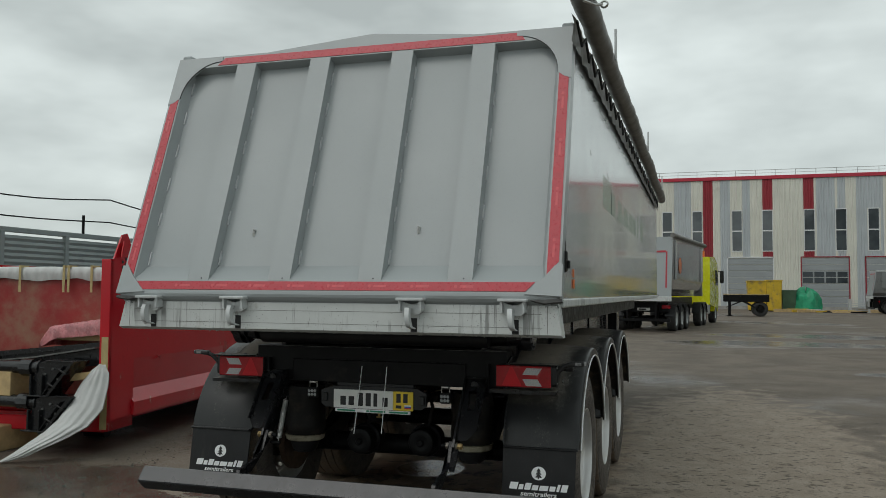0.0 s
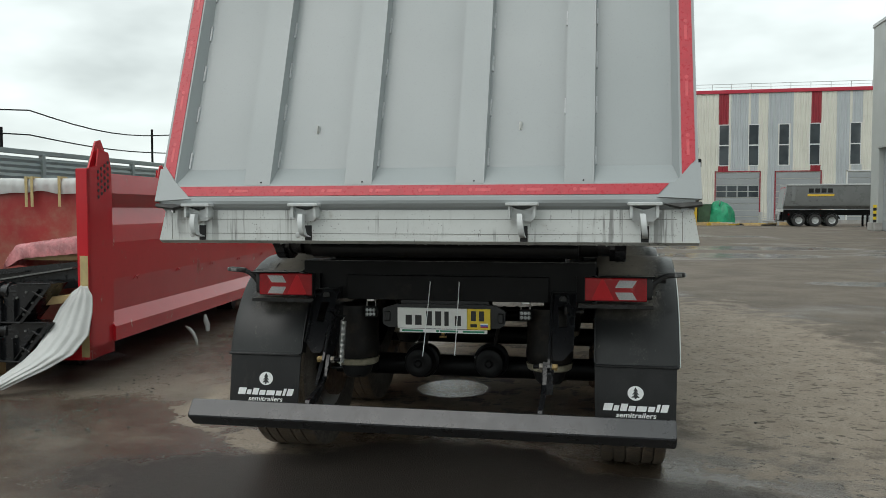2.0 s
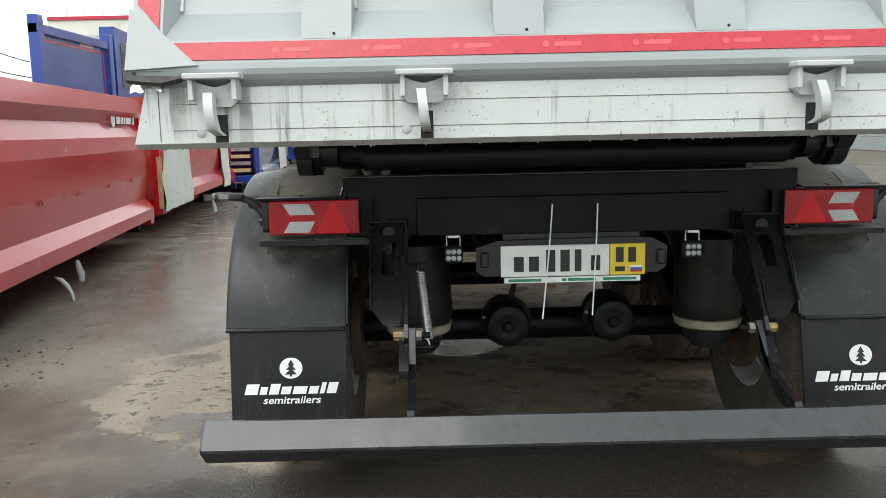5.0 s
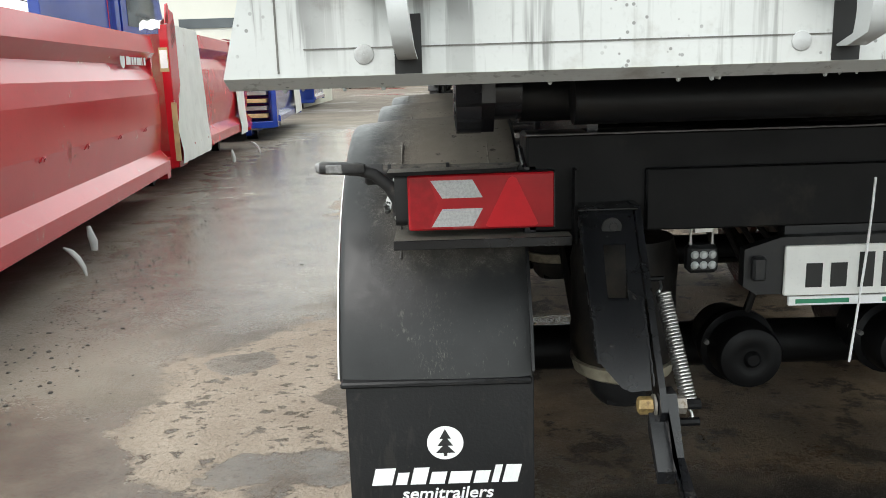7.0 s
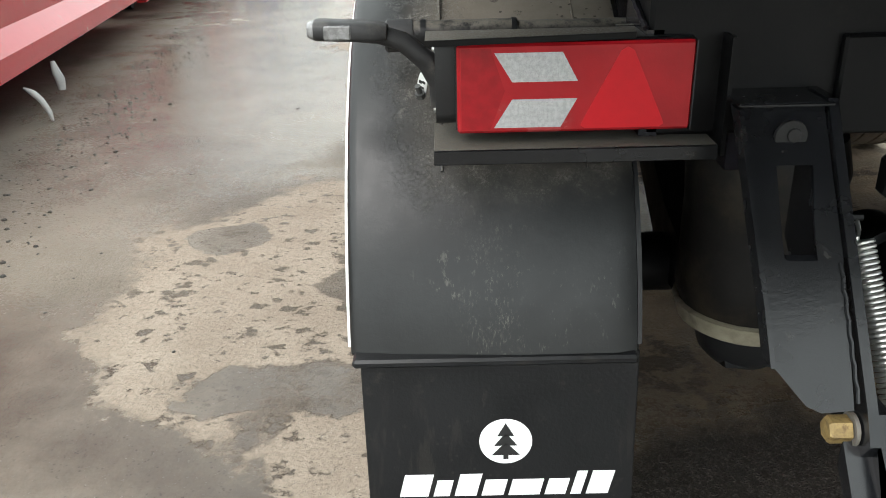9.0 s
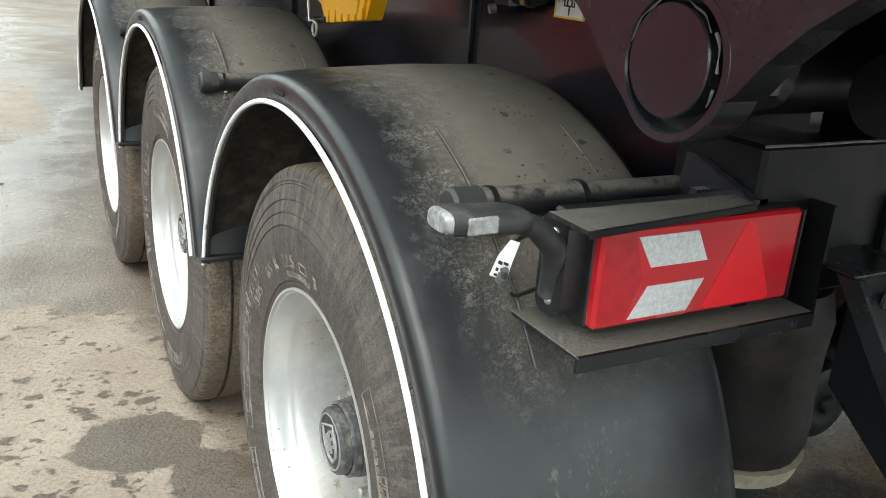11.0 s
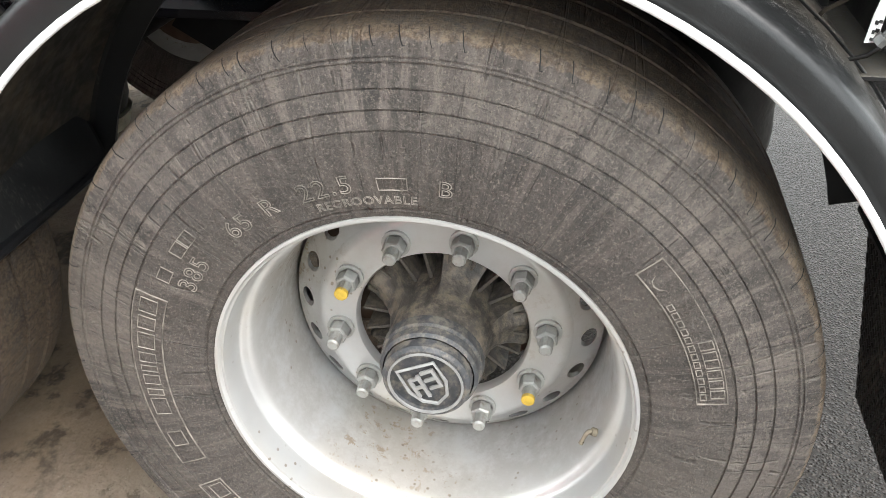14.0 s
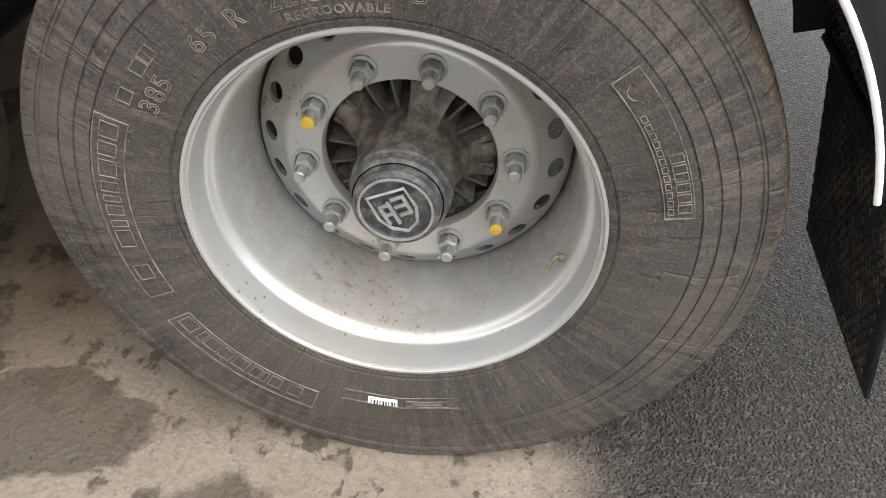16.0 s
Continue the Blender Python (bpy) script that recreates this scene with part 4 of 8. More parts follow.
tagged(part("side_logo", sign, green_print, trailer, "faded green lettering shapes", smooth=0), kind="stuff")
part("corner_latch", Geo().box(1.262, 1.285, -0.6, -0.55, 1.68, 1.79, 0.006).box(1.285, 1.3, -0.59, -0.56, 1.7, 1.74, 0.004).cyl((1.27, -0.575, 1.79), (1.27, -0.575, 1.84), 0.008, 8), frame_black, trailer, "black latch on the body corner", smooth=30)
orange_lens = surface("orange_reflector", (0.75, 0.16, 0.03), 0.2, var=0.1, bump=0.05, bs=400)
for s in (-1, 1):
    part("side_reflector", Geo().box(s * 1.262, s * 1.27, -0.23, -0.19, 1.6, 1.65, 0.002).box(s * 1.262, s * 1.268, -0.222, -0.198, 1.66, 1.705), orange_lens, trailer, smooth=0)

# rolled tarpaulin along the right edge
tarp_mat = surface("grey_tarpaulin", (0.17, 0.165, 0.15), 0.45, var=0.2, vs=5, bump=0.3, bs=18, dirt=(0.07, 0.066, 0.058), amount=0.3, ds=4)
pts, rs = [], []
for i in range(100):
    y = -0.62 + i * 0.105
    pts.append((1.33 + 0.003 * math.sin(i * 1.3) + 0.006 * math.sin(i * 0.23), y, 3.17 + 0.004 * math.sin(i * 0.31 + 1)))
    rs.append(0.066 + 0.0015 * math.sin(i * 1.71) + 0.0012 * math.sin(i * 4.3))
roll = part("tarpaulin_roll", Geo().tube(pts, rs, 16), tarp_mat, trailer, "rolled dark grey tarpaulin", smooth=70)
part("roll_end", Geo().cyl((1.33, -0.7, 3.17), (1.33, -0.6, 3.17), 0.055, 14).cyl((1.33, -0.69, 3.17), (1.33, -0.66, 3.17), 0.078, 14), frame_black, roll)
part("strap_hook", Geo().tube([(1.36, -0.5, 3.1), (1.41, -0.42, 3.1), (1.44, -0.36, 3.12)], 0.008, 6).lathe([(-0.012, 0.016), (0, 0.024), (0.012, 0.016)], (1.45, -0.34, 3.125), "y", 10, True), zinc, roll)
skirt = Geo()
n = 90
for i in range(n):
    y = -0.35 + i * (9.6 / n)
    for q in range(4):
        z = 3.09 - 0.05 * q - (0.018 * abs(math.sin(i * 1.15)) if q == 3 else 0)
        skirt.v.append((1.276 + 0.012 * abs(math.sin(i * 0.9 + q)) + 0.005 * math.sin(i * 2.7 + q * 2), y, z))
skirt.f = [(i * 4 + q, i * 4 + q + 1, (i + 1) * 4 + q + 1, (i + 1) * 4 + q) for i in range(n - 1) for q in range(3)]
sk = part("tarpaulin_skirt", skirt, tarp_mat, trailer, "bunched tarpaulin edge with a lacing rope", smooth=60)
part("lacing_rope", Geo().tube([(1.303 + 0.004 * math.sin(i), -0.33 + i * 0.17, 3.05 - 0.09 * (i % 2)) for i in range(56)], 0.008, 6), slot_black, sk)
for y0 in (0.75, 4.43, 8.0):
    part("roll_stop", Geo().box(1.4, 1.416, y0 - 0.008, y0 + 0.008, 3.12, 3.33, 0.003), steel_grey, trailer, smooth=0)

frame_gloss = surface("wet_black_bracket_paint", (0.01, 0.0105, 0.012), 0.24, var=0.2, vs=6, bump=0.06, bs=140, dirt=(0.03, 0.027, 0.023), amount=0.1, ds=20, spec=0.5)
# Near-black that carries the shade under the sill and body floor.
underside_black = surface("shaded_underside_black", (0.008, 0.0086, 0.01), 0.42, var=0.3, vs=6, bump=0.05, dirt=(0.016, 0.014, 0.012), amount=0.3, ds=6, spec=0.35)
# Dull grey of bolts and welds, also used for painted edge highlights.
steel_dull = surface("dull_grey_steel_and_glint", (0.16, 0.16, 0.155), 0.5, metal=0.3, var=0.3, vs=40, bump=0.1)
pivot_paint = surface("dark_blue_black_paint", (0.017, 0.018, 0.022), 0.24, var=0.2, vs=5, bump=0.04, bs=30, coat=0.15)
# chassis: rear cross member, side webs, pivot tube
part("rear_cross_member", Geo().box(-0.83, 0.83, 0.06, 0.22, 1.005, 1.225, 0.006), frame_black, trailer, smooth=0)
# Weld along the top edge, grey tube standing for the edge highlight.
part("weld_line", Geo().tube([(-0.83 + i * 0.0415, 0.062, 1.224 + 0.0004 * math.sin(i * 2.1)) for i in range(41)], 0.0022, 6), steel_dull, trailer)
part("cover_plate", Geo().box(-0.565, 0.58, 0.045, 0.062, 1.005, 1.145, 0.004), frame_black, trailer, smooth=0)
part("pivot_tube", Geo().cyl((-0.84, 0.14, 1.31), (0.84, 0.14, 1.31), 0.06, 20), underside_black, trailer)
part("torsion_tube", Geo().cyl((-0.74, -0.02, 1.3), (0.74, -0.02, 1.3), 0.05, 24), underside_black, trailer)
part("sub_frame", Geo().box(-1.15, 1.15, -0.55, -0.3, 1.36, 1.5, 0.004).box(-0.62, 0.62, -0.3, 0.6, 1.36, 1.5), underside_black, trailer, smooth=0)
for s in (-1, 1):
    web = part("frame_web", Geo().box(s * 0.66, s * 0.685, 0.12, BF - 0.4, 0.93, 1.44).box(s * 0.6, s * 0.76, 0.3, BF - 0.4, 0.92, 0.935).box(s * 0.6, s * 0.76, 0.3, BF - 0.4, 1.44, 1.455), chassis_black, trailer, "glossy black chassis beam", smooth=0)
    for y0 in (1.08, 2.4, 3.7, 5.0, 6.3):
        part("stiffener", Geo().box(s * 0.685, s * 0.7, y0 - 0.012, y0 + 0.093, 0.935, 1.44, 0.003), chassis_black, web, smooth=0)
    part("body_beam", Geo().box(s * 0.62, s * 0.8, -0.2, BF, 1.456, 1.5), chassis_black, trailer, smooth=0)
    cy, cz = 0.09, 1.323
    rim_ = [(cy + 0.091 * math.cos(radians(a)), cz + 0.091 * math.sin(radians(a))) for a in range(-40, 201, 8)]
    poly = [(-0.27, 1.5), (0.305, 1.5), (0.305, 1.398), (0.299, 1.386), (0.286, 1.377), (0.248, 1.347), (0.203, 1.3)] + rim_ + [(-0.012, 1.302), (-0.045, 1.34), (-0.09, 1.38)]
    piv = part("pivot_plate", Geo().lathe([(s * 0.94, 0.079), (s * 0.982, 0.079), (s * 0.985, 0.081), (s * 0.985, 0.0905), (s * 0.983, 0.0925), (s * 0.93, 0.0925)], (0, cy, cz), "x", 56, closed=True), pivot_paint, trailer, "glossy black tipping pivot plate", smooth=30)
    part("pivot_arm", Geo().prism(poly, "x", s * 0.93, s * 0.9845), pivot_paint, piv, smooth=0)
    part("arm_stiffener", Geo().prism([(0.0, 1.5), (0.62, 1.5), (0.5, 1.466), (0.4, 1.424), (0.33, 1.386), (0.26, 1.33), (0.17, 1.26), (0.09, 1.233), (0.0, 1.3)], "x", s * 0.9, s * 0.93), chassis_black, piv, smooth=0)
    part("pivot_boss", Geo().lathe([(s * 0.84, 0.067), (s * 0.986, 0.067), (s * 0.988, 0.065), (s * 0.988, 0.0)], (0, cy + 0.004, cz + 0.003), "x", 48), pivot_paint, piv)
    # The groove's shadow is put in as black on its floor.
    part("groove_floor", Geo().lathe([(s * 0.94, 0.0), (s * 0.955, 0.0), (s * 0.955, 0.082), (s * 0.94, 0.082)], (0, cy, cz), "x", 40), slot_black, piv)
    # Glints on the weld, put in as short lighter grey beads.
    for a0, a1, r0, w in ((96, 150, 0.0712, 0.0016), (12, 84, 0.0708, 0.0018), (150, 186, 0.0775, 0.0024), (196, 214, 0.08, 0.002)):
        part("weld_bead", Geo().tube([(s * 0.9855, cy + 0.003 + (r0 + 0.0012 * math.sin(a * 2.3)) * math.cos(radians(a)), cz + 0.003 + (r0 + 0.0012 * math.sin(a * 2.3)) * math.sin(radians(a))) for a in range(a0, a1, 3)], [w * (0.65 + 0.35 * math.sin(a * 1.9)) for a in range(a0, a1, 3)], 6), steel_dull, piv, "grey weld pieces painted as bright glints")
    part("end_plate", Geo().prism([(0.06, 1.0), (0.06, 1.155), (0.15, 1.19), (0.19, 1.19), (0.22, 1.0)], "x", s * 0.81, s * 0.835), chassis_black, trailer, smooth=0)
for s in (-1, 1):
    part("weld_line", Geo().tube([(s * 0.836, 0.06 + 0.012 * i, 1.158 + 0.0035 * i + 0.0012 * math.sin(i * 2.2)) for i in range(10)], 0.0045, 6), chassis_black, trailer)
# Added black beam, right side only, hiding the bright gap under the body.
part("gap_screen", Geo().box(0.84, 0.9, 0.3, BF, 1.33, 1.5, 0.005), underside_black, trailer, smooth=0)
part("belly_plate", Geo().box(-0.66, 0.66, 0.25, BF - 0.4, 1.35, 1.37), underside_black, trailer, smooth=0)
for y0 in (1.3, 2.6, 3.9, 5.4):
    part("cross_tube", Geo().cyl((-0.67, y0, 1.05), (0.67, y0, 1.05), 0.05, 12), underside_black, trailer)

# fitted bits on the left beam: warning label, valve, lamp, chock
pink_label = surface("pale_pink_tag", (0.6, 0.42, 0.42), 0.4, var=0.1, vs=60, bump=0)
brass = surface("brass_fitting", (0.5, 0.34, 0.12), 0.4, metal=0.8, var=0.15, vs=30, bump=0.02, dirt=(0.12, 0.09, 0.06), amount=0.3, ds=40)
sticker_white = surface("label_white", (0.78, 0.77, 0.72), 0.4, var=0.05, vs=30, bump=0)
sticker_yellow = surface("label_yellow", (0.75, 0.5, 0.06), 0.4, var=0.05, vs=30, bump=0)
lab = part("warning_label", Geo().box(-0.688, -0.6855, 0.655, 0.752, 1.326, 1.445), sticker_white, trailer, "white and yellow warning label", smooth=0)
part("label_border", Geo().box(-0.6896, -0.6882, 0.655, 0.752, 1.326, 1.33).box(-0.6896, -0.6882, 0.655, 0.658, 1.33, 1.445).box(-0.6896, -0.6882, 0.749, 0.752, 1.33, 1.445), sticker_yellow, lab, smooth=0)
part("label_band", Geo().box(-0.69, -0.6882, 0.658, 0.749, 1.376, 1.388), sticker_yellow, lab, smooth=0)
part("label_band", Geo().box(-0.69, -0.6882, 0.675, 0.732, 1.408, 1.44), sticker_yellow, lab, smooth=0)
for s in (-1, 1):
    part("label_arrow", Geo().tube([(-0.689, 0.704 + s * (0.028 + 0.008 * math.cos(i * 0.6)), 1.356 + 0.012 * math.sin(i * 0.6)) for i in range(6)], 0.003, 5), sticker_yellow, lab)
part("label_pictogram", Geo().tube([(-0.689, y0, z0) for y0, z0 in ((0.688, 1.35), (0.72, 1.35), (0.72, 1.363), (0.688, 1.363))], 0.0016, 5, closed=True), slot_black, lab)
part("label_pictogram", Geo().tube([(-0.689, 0.704 + 0.008 * math.cos(i * 0.628), 1.356 + 0.007 * math.sin(i * 0.628)) for i in range(10)], 0.0016, 5, closed=True), slot_black, lab)
part("label_pictogram", Geo().tube([(-0.689, 0.704, 1.35), (-0.689, 0.704, 1.333)], 0.0016, 5), slot_black, lab)
vb = part("air_valve", Geo().box(-0.74, -0.69, 0.83, 0.915, 1.325, 1.39, 0.014).cyl((-0.72, 0.78, 1.36), (-0.72, 0.84, 1.36), 0.02, 12).cyl((-0.72, 0.752, 1.36), (-0.72, 0.785, 1.36), 0.0135, 10).cyl((-0.72, 0.9, 1.372), (-0.72, 0.93, 1.365), 0.02, 10).cyl((-0.715, 0.85, 1.38), (-0.715, 0.85, 1.46), 0.024, 14), plastic_black, trailer, "black air valve with a push knob")
part("valve_tag", Geo().box(-0.744, -0.7395, 0.858, 0.886, 1.356, 1.372, 0.001), pink_label, vb, smooth=0)
part("valve_knob", Geo().cyl((-0.735, 0.902, 1.33), (-0.748, 0.905, 1.327), 0.0105, 12), zinc, vb)
part("valve_fitting", Geo().cyl((-0.72, 0.79, 1.36), (-0.72, 0.806, 1.36), 0.0225, 6), brass, vb)
part("side_lamp", Geo().box(-0.74, -0.69, 2.38, 2.46, 1.3, 1.34, 0.008), orange_lens, trailer, smooth=30)
part("yellow_label", Geo().box(-0.689, -0.686, 3.4, 3.55, 1.28, 1.36), sticker_yellow, trailer, smooth=0)
chock_yellow = surface("yellow_plastic_chock", (0.76, 0.38, 0.004), 0.45, var=0.05, vs=12, bump=0.03)
ck = part("wheel_chock", Geo().prism([(1.15, 1.277), (1.4, 1.247), (1.413, 1.252), (1.445, 1.29), (1.49, 1.303), (1.52, 1.4), (1.5, 1.52), (1.06, 1.52), (1.098, 1.37), (1.142, 1.285)], "x", -0.925, -0.885), chock_yellow, trailer, "yellow plastic wheel chock in its holder", smooth=30)
for j in range(6):
    ya_ = 1.152 + j * 0.0435
    part("chock_rib", Geo().prism([(ya_, 1.277 - j * 0.0052), (ya_ + 0.029, 1.2745 - j * 0.0052), (ya_ + 0.032, 1.30 - j * 0.0045), (ya_ - 0.003, 1.303 - j * 0.0045)], "x", -0.934, -0.92), chock_yellow, ck, smooth=0)
part("chock_grip", Geo().prism([(1.178, 1.287), (1.31, 1.276), (1.312, 1.294), (1.196, 1.304), (1.16, 1.5), (1.135, 1.5)], "x", -0.936, -0.92), chock_yellow, ck, smooth=0)
part("chock_web", Geo().prism([(1.152, 1.3), (1.4, 1.272), (1.43, 1.31), (1.4, 1.5), (1.095, 1.5), (1.108, 1.39)], "x", -0.931, -0.922), chock_yellow, ck, smooth=0)
for j in range(5):
    ya_ = 1.183 + j * 0.0435
    # Black strips for the shaded openings between the ribs.
    part("chock_slot", Geo().box(-0.9262, -0.9225, ya_, ya_ + 0.009, 1.279 - j * 0.0052, 1.297 - j * 0.0048), slot_black, ck, smooth=0)
part("holder_bar", Geo().cyl((-0.93, 1.385, 1.256), (-0.93, 1.53, 1.243), 0.009, 10), frame_black, ck)
part("retaining_pin", Geo().tube([(-0.94, 1.5, 1.31), (-0.945, 1.482, 1.279), (-0.948, 1.465, 1.246), (-0.95, 1.44, 1.25)] + [(-0.95, 1.42 + 0.0165 * math.cos(a), 1.23 + 0.018 * math.sin(a)) for a in [1.6 + i * 0.628 for i in range(10)]], 0.0035, 6), zinc, ck, "zinc retaining clip", smooth=60)

# axles, air springs, brake chambers
beige = surface("cream_air_spring_base", (0.3, 0.272, 0.2), 0.5, var=0.15, vs=20, bump=0.05, dirt=(0.13, 0.11, 0.08), amount=0.45, ds=14)
rubber = surface("ribbed_black_rubber", (0.01, 0.009, 0.0085), 0.5, var=0.2, vs=10, bump=0.15, dirt=(0.035, 0.028, 0.02), amount=0.4, ds=9, spec=0.2)
AXLES = (0.645, 1.955, 3.265)
for ya in AXLES:
    ax = part("axle", Geo().cyl((-0.95, ya, 0.53), (0.95, ya, 0.53), 0.068, 18), frame_black, trailer)
    for s in (-1, 1):
        part("trailing_arm", Geo().prism([(ya + 0.6, 0.86), (ya + 0.55, 0.92), (ya + 0.02, 0.66), (ya - 0.46, 0.55), (ya - 0.47, 0.535), (ya - 0.44, 0.525), (ya, 0.5)], "x", s * 0.53, s * 0.62), frame_black, ax, smooth=0)
        part("brake_disc", Geo().cyl((s * 0.82, ya, 0.53), (s * 0.86, ya, 0.53), 0.215, 32).box(s * 0.78, s * 0.9, ya + 0.08, ya + 0.26, 0.4, 0.66, 0.02), surface("rusty_brake_disc", (0.13, 0.085, 0.06), 0.6, metal=0.4, var=0.2, vs=12, bump=0.1), ax)
        part("air_spring", Geo().lathe([(0.0, 0.0), (0.0, 0.124), (0.03, 0.133), (0.06, 0.134), (0.1, 0.13), (0.2, 0.13), (0.25, 0.134), (0.31, 0.12), (0.31, 0)], (s * 0.57, ya - 0.4, 0.645), "z", 28), rubber, ax)
        part("spring_base", Geo().lathe([(0, 0), (0, 0.112), (0.008, 0.124), (0.032, 0.13), (0.04, 0.134), (0.044, 0.0)], (s * 0.57, ya - 0.4, 0.602), "z", 28), beige, ax, "cream plastic air spring base")
        part("spring_piston", Geo().lathe([(0, 0.0), (0, 0.062), (0.02, 0.08), (0.05, 0.09), (0.078, 0.1), (0.078, 0.0)], (s * 0.57, ya - 0.4, 0.525), "z", 24), plastic_black, ax)
YC = 0.3
for x0, z0 in ((-0.212, 0.597), (0.212, 0.61)):
    ch = part("brake_chamber", Geo().lathe([(u, r * 1.06) for u, r in ((-0.01, 0.0), (-0.01, 0.014), (-0.004, 0.02), (0.002, 0.022), (0.003, 0.034), (0.0, 0.04), (0.001, 0.062), (0.008, 0.076), (0.016, 0.08), (0.03, 0.083), (0.1, 0.084), (0.105, 0.09), (0.11, 0.098), (0.124, 0.1), (0.13, 0.094), (0.14, 0.098), (0.15, 0.098), (0.16, 0.086), (0.26, 0.08), (0.27, 0))], (x0, YC, z0), "y", 28), frame_black, trailer, "black brake chamber")
    part("clamp_bolt", Geo().cyl((x0 - 0.093, YC + 0.09, z0 + 0.02), (x0 - 0.093, YC + 0.16, z0 + 0.02), 0.007, 8), steel_dull, ch)
    part("air_hose", Geo().tube([(x0 + 0.02, YC + 0.12, z0 + 0.09), (x0 + 0.05, YC + 0.1, z0 + 0.22), (x0 - 0.02, YC + 0.2, z0 + 0.34), (x0 - 0.15, YC + 0.3, z0 + 0.33)], 0.012, 8), rubber, ch)
for j in range(5):
    part("air_line", Geo().tube([(-0.35 + j * 0.04, 0.3, 0.98), (-0.3 + j * 0.07, 0.35, 0.86 - 0.015 * j), (-0.1 + j * 0.09, 0.5, 0.82 + 0.02 * j), (0.1 + j * 0.08, 0.7, 0.9)], 0.008, 6), rubber, trailer)
part("hose_fitting", Geo().cyl((-0.05, 0.25, 0.78), (-0.05, 0.25, 0.83), 0.01, 8).cyl((-0.07, 0.25, 0.77), (-0.03, 0.25, 0.77), 0.007, 8), brass, trailer)
part("air_tank", Geo().lathe([(-0.4, 0), (-0.39, 0.08), (-0.35, 0.12), (0.35, 0.12), (0.39, 0.08), (0.4, 0)], (0, 4.6, 0.85), "x", 24), frame_black, trailer)

# landing legs and bogie front end, seen beneath
for s in (-1, 1):
    part("landing_leg", Geo().box(s * 0.7, s * 0.82, 7.0, 7.12, 0.12, 1.3).box(s * 0.62, s * 0.9, 6.92, 7.2, 0.0, 0.05, 0.01).cyl((s * 0.76, 7.06, 0.05), (s * 0.76, 7.06, 0.13), 0.05, 10), frame_black, trailer, smooth=0)

# number plate and its holder
plate_white = surface("number_plate_white", (0.78, 0.78, 0.75), 0.35, var=0.03, vs=20, bump=0.02)
plate_yellow = surface("number_plate_yellow", (0.8, 0.58, 0.04), 0.35, var=0.03, vs=20, bump=0.02)
print_black = surface("black_print", (0.015, 0.015, 0.015), 0.4, var=0.1, bump=0)
print_green = surface("green_print", (0.03, 0.24, 0.13), 0.45, var=0.1, bump=0)
holder = part("plate_holder", Geo().prism([(-0.35, 0.875), (-0.32, 0.855), (0.31, 0.86), (0.34, 0.88), (0.345, 0.955), (0.29, 0.985), (0.2, 0.99), (-0.27, 0.985), (-0.35, 0.96)], "y", 0.018, 0.05).box(-0.335, -0.305, 0.0, 0.02, 0.89, 0.945, 0.005).box(0.305, 0.335, 0.0, 0.02, 0.89, 0.945, 0.005).box(-0.25, 0.25, 0.05, 0.09, 0.97, 1.01), plastic_black, trailer, "black plastic number plate holder", smooth=30)
part("plate", Geo().box(-0.262, 0.132, 0.008, 0.018, 0.853, 0.967, 0.002), plate_white, holder, smooth=0)
part("plate_region", Geo().box(0.134, 0.262, 0.008, 0.018, 0.853, 0.967, 0.002), plate_yellow, holder, smooth=0)
for x0, w, h, z0 in ((-0.215, 0.045, 0.055, 0.872), (-0.16, 0.045, 0.055, 0.872), (-0.098, 0.042, 0.08, 0.87), (-0.046, 0.042, 0.08, 0.87), (0.006, 0.03, 0.08, 0.87), (0.065, 0.042, 0.055, 0.872), (0.155, 0.035, 0.055, 0.9), (0.2, 0.035, 0.055, 0.9), (0.152, 0.045, 0.018, 0.866)):
    part("plate_bar", Geo().box(x0, x0 + w * 0.8, 0.006, 0.0085, z0, z0 + h), print_black, holder, smooth=0)
flag = [(white_print, 0.88), (surface("flag_blue", (0.03, 0.1, 0.5), 0.4, bump=0), 0.872), (red_tape, 0.864)]
for m_, z0 in flag:
    part("flag_bar", Geo().box(0.208, 0.25, 0.006, 0.0085, z0, z0 + 0.0075), m_, holder, smooth=0)
part("plate_footer", Geo().box(-0.25, 0.245, 0.008, 0.018, 0.83, 0.85, 0.001), white_print, holder, smooth=0)
fb = Geo()
for x0, w in ((-0.235, 0.12), (-0.04, 0.016), (-0.018, 0.1), (0.11, 0.12)):
    fb.box(x0, x0 + w, 0.0065, 0.0085, 0.835, 0.845)
tagged(part("footer_bar", fb, print_green, holder, "plain green bars", smooth=0), kind="stuff")
for x0, lean, z0 in ((-0.094, 0.02, 0.7), (0.078, 0.011, 0.71)):
    part("cable_tie", Geo().tube([(x0 + lean, 0.012, 1.115), (x0 + lean * 0.75, 0.006, 1.05), (x0 + lean * 0.3, -0.001, 0.95), (x0 - lean * 0.3, -0.006, 0.83), (x0 - lean, -0.012, z0)], 0.0028, 6), white_print, trailer, "thin white cable tie")
# small working lamps
led = surface("clear_led_lens", (0.46, 0.48, 0.48), 0.15, var=0.1, vs=60, bump=0.05)
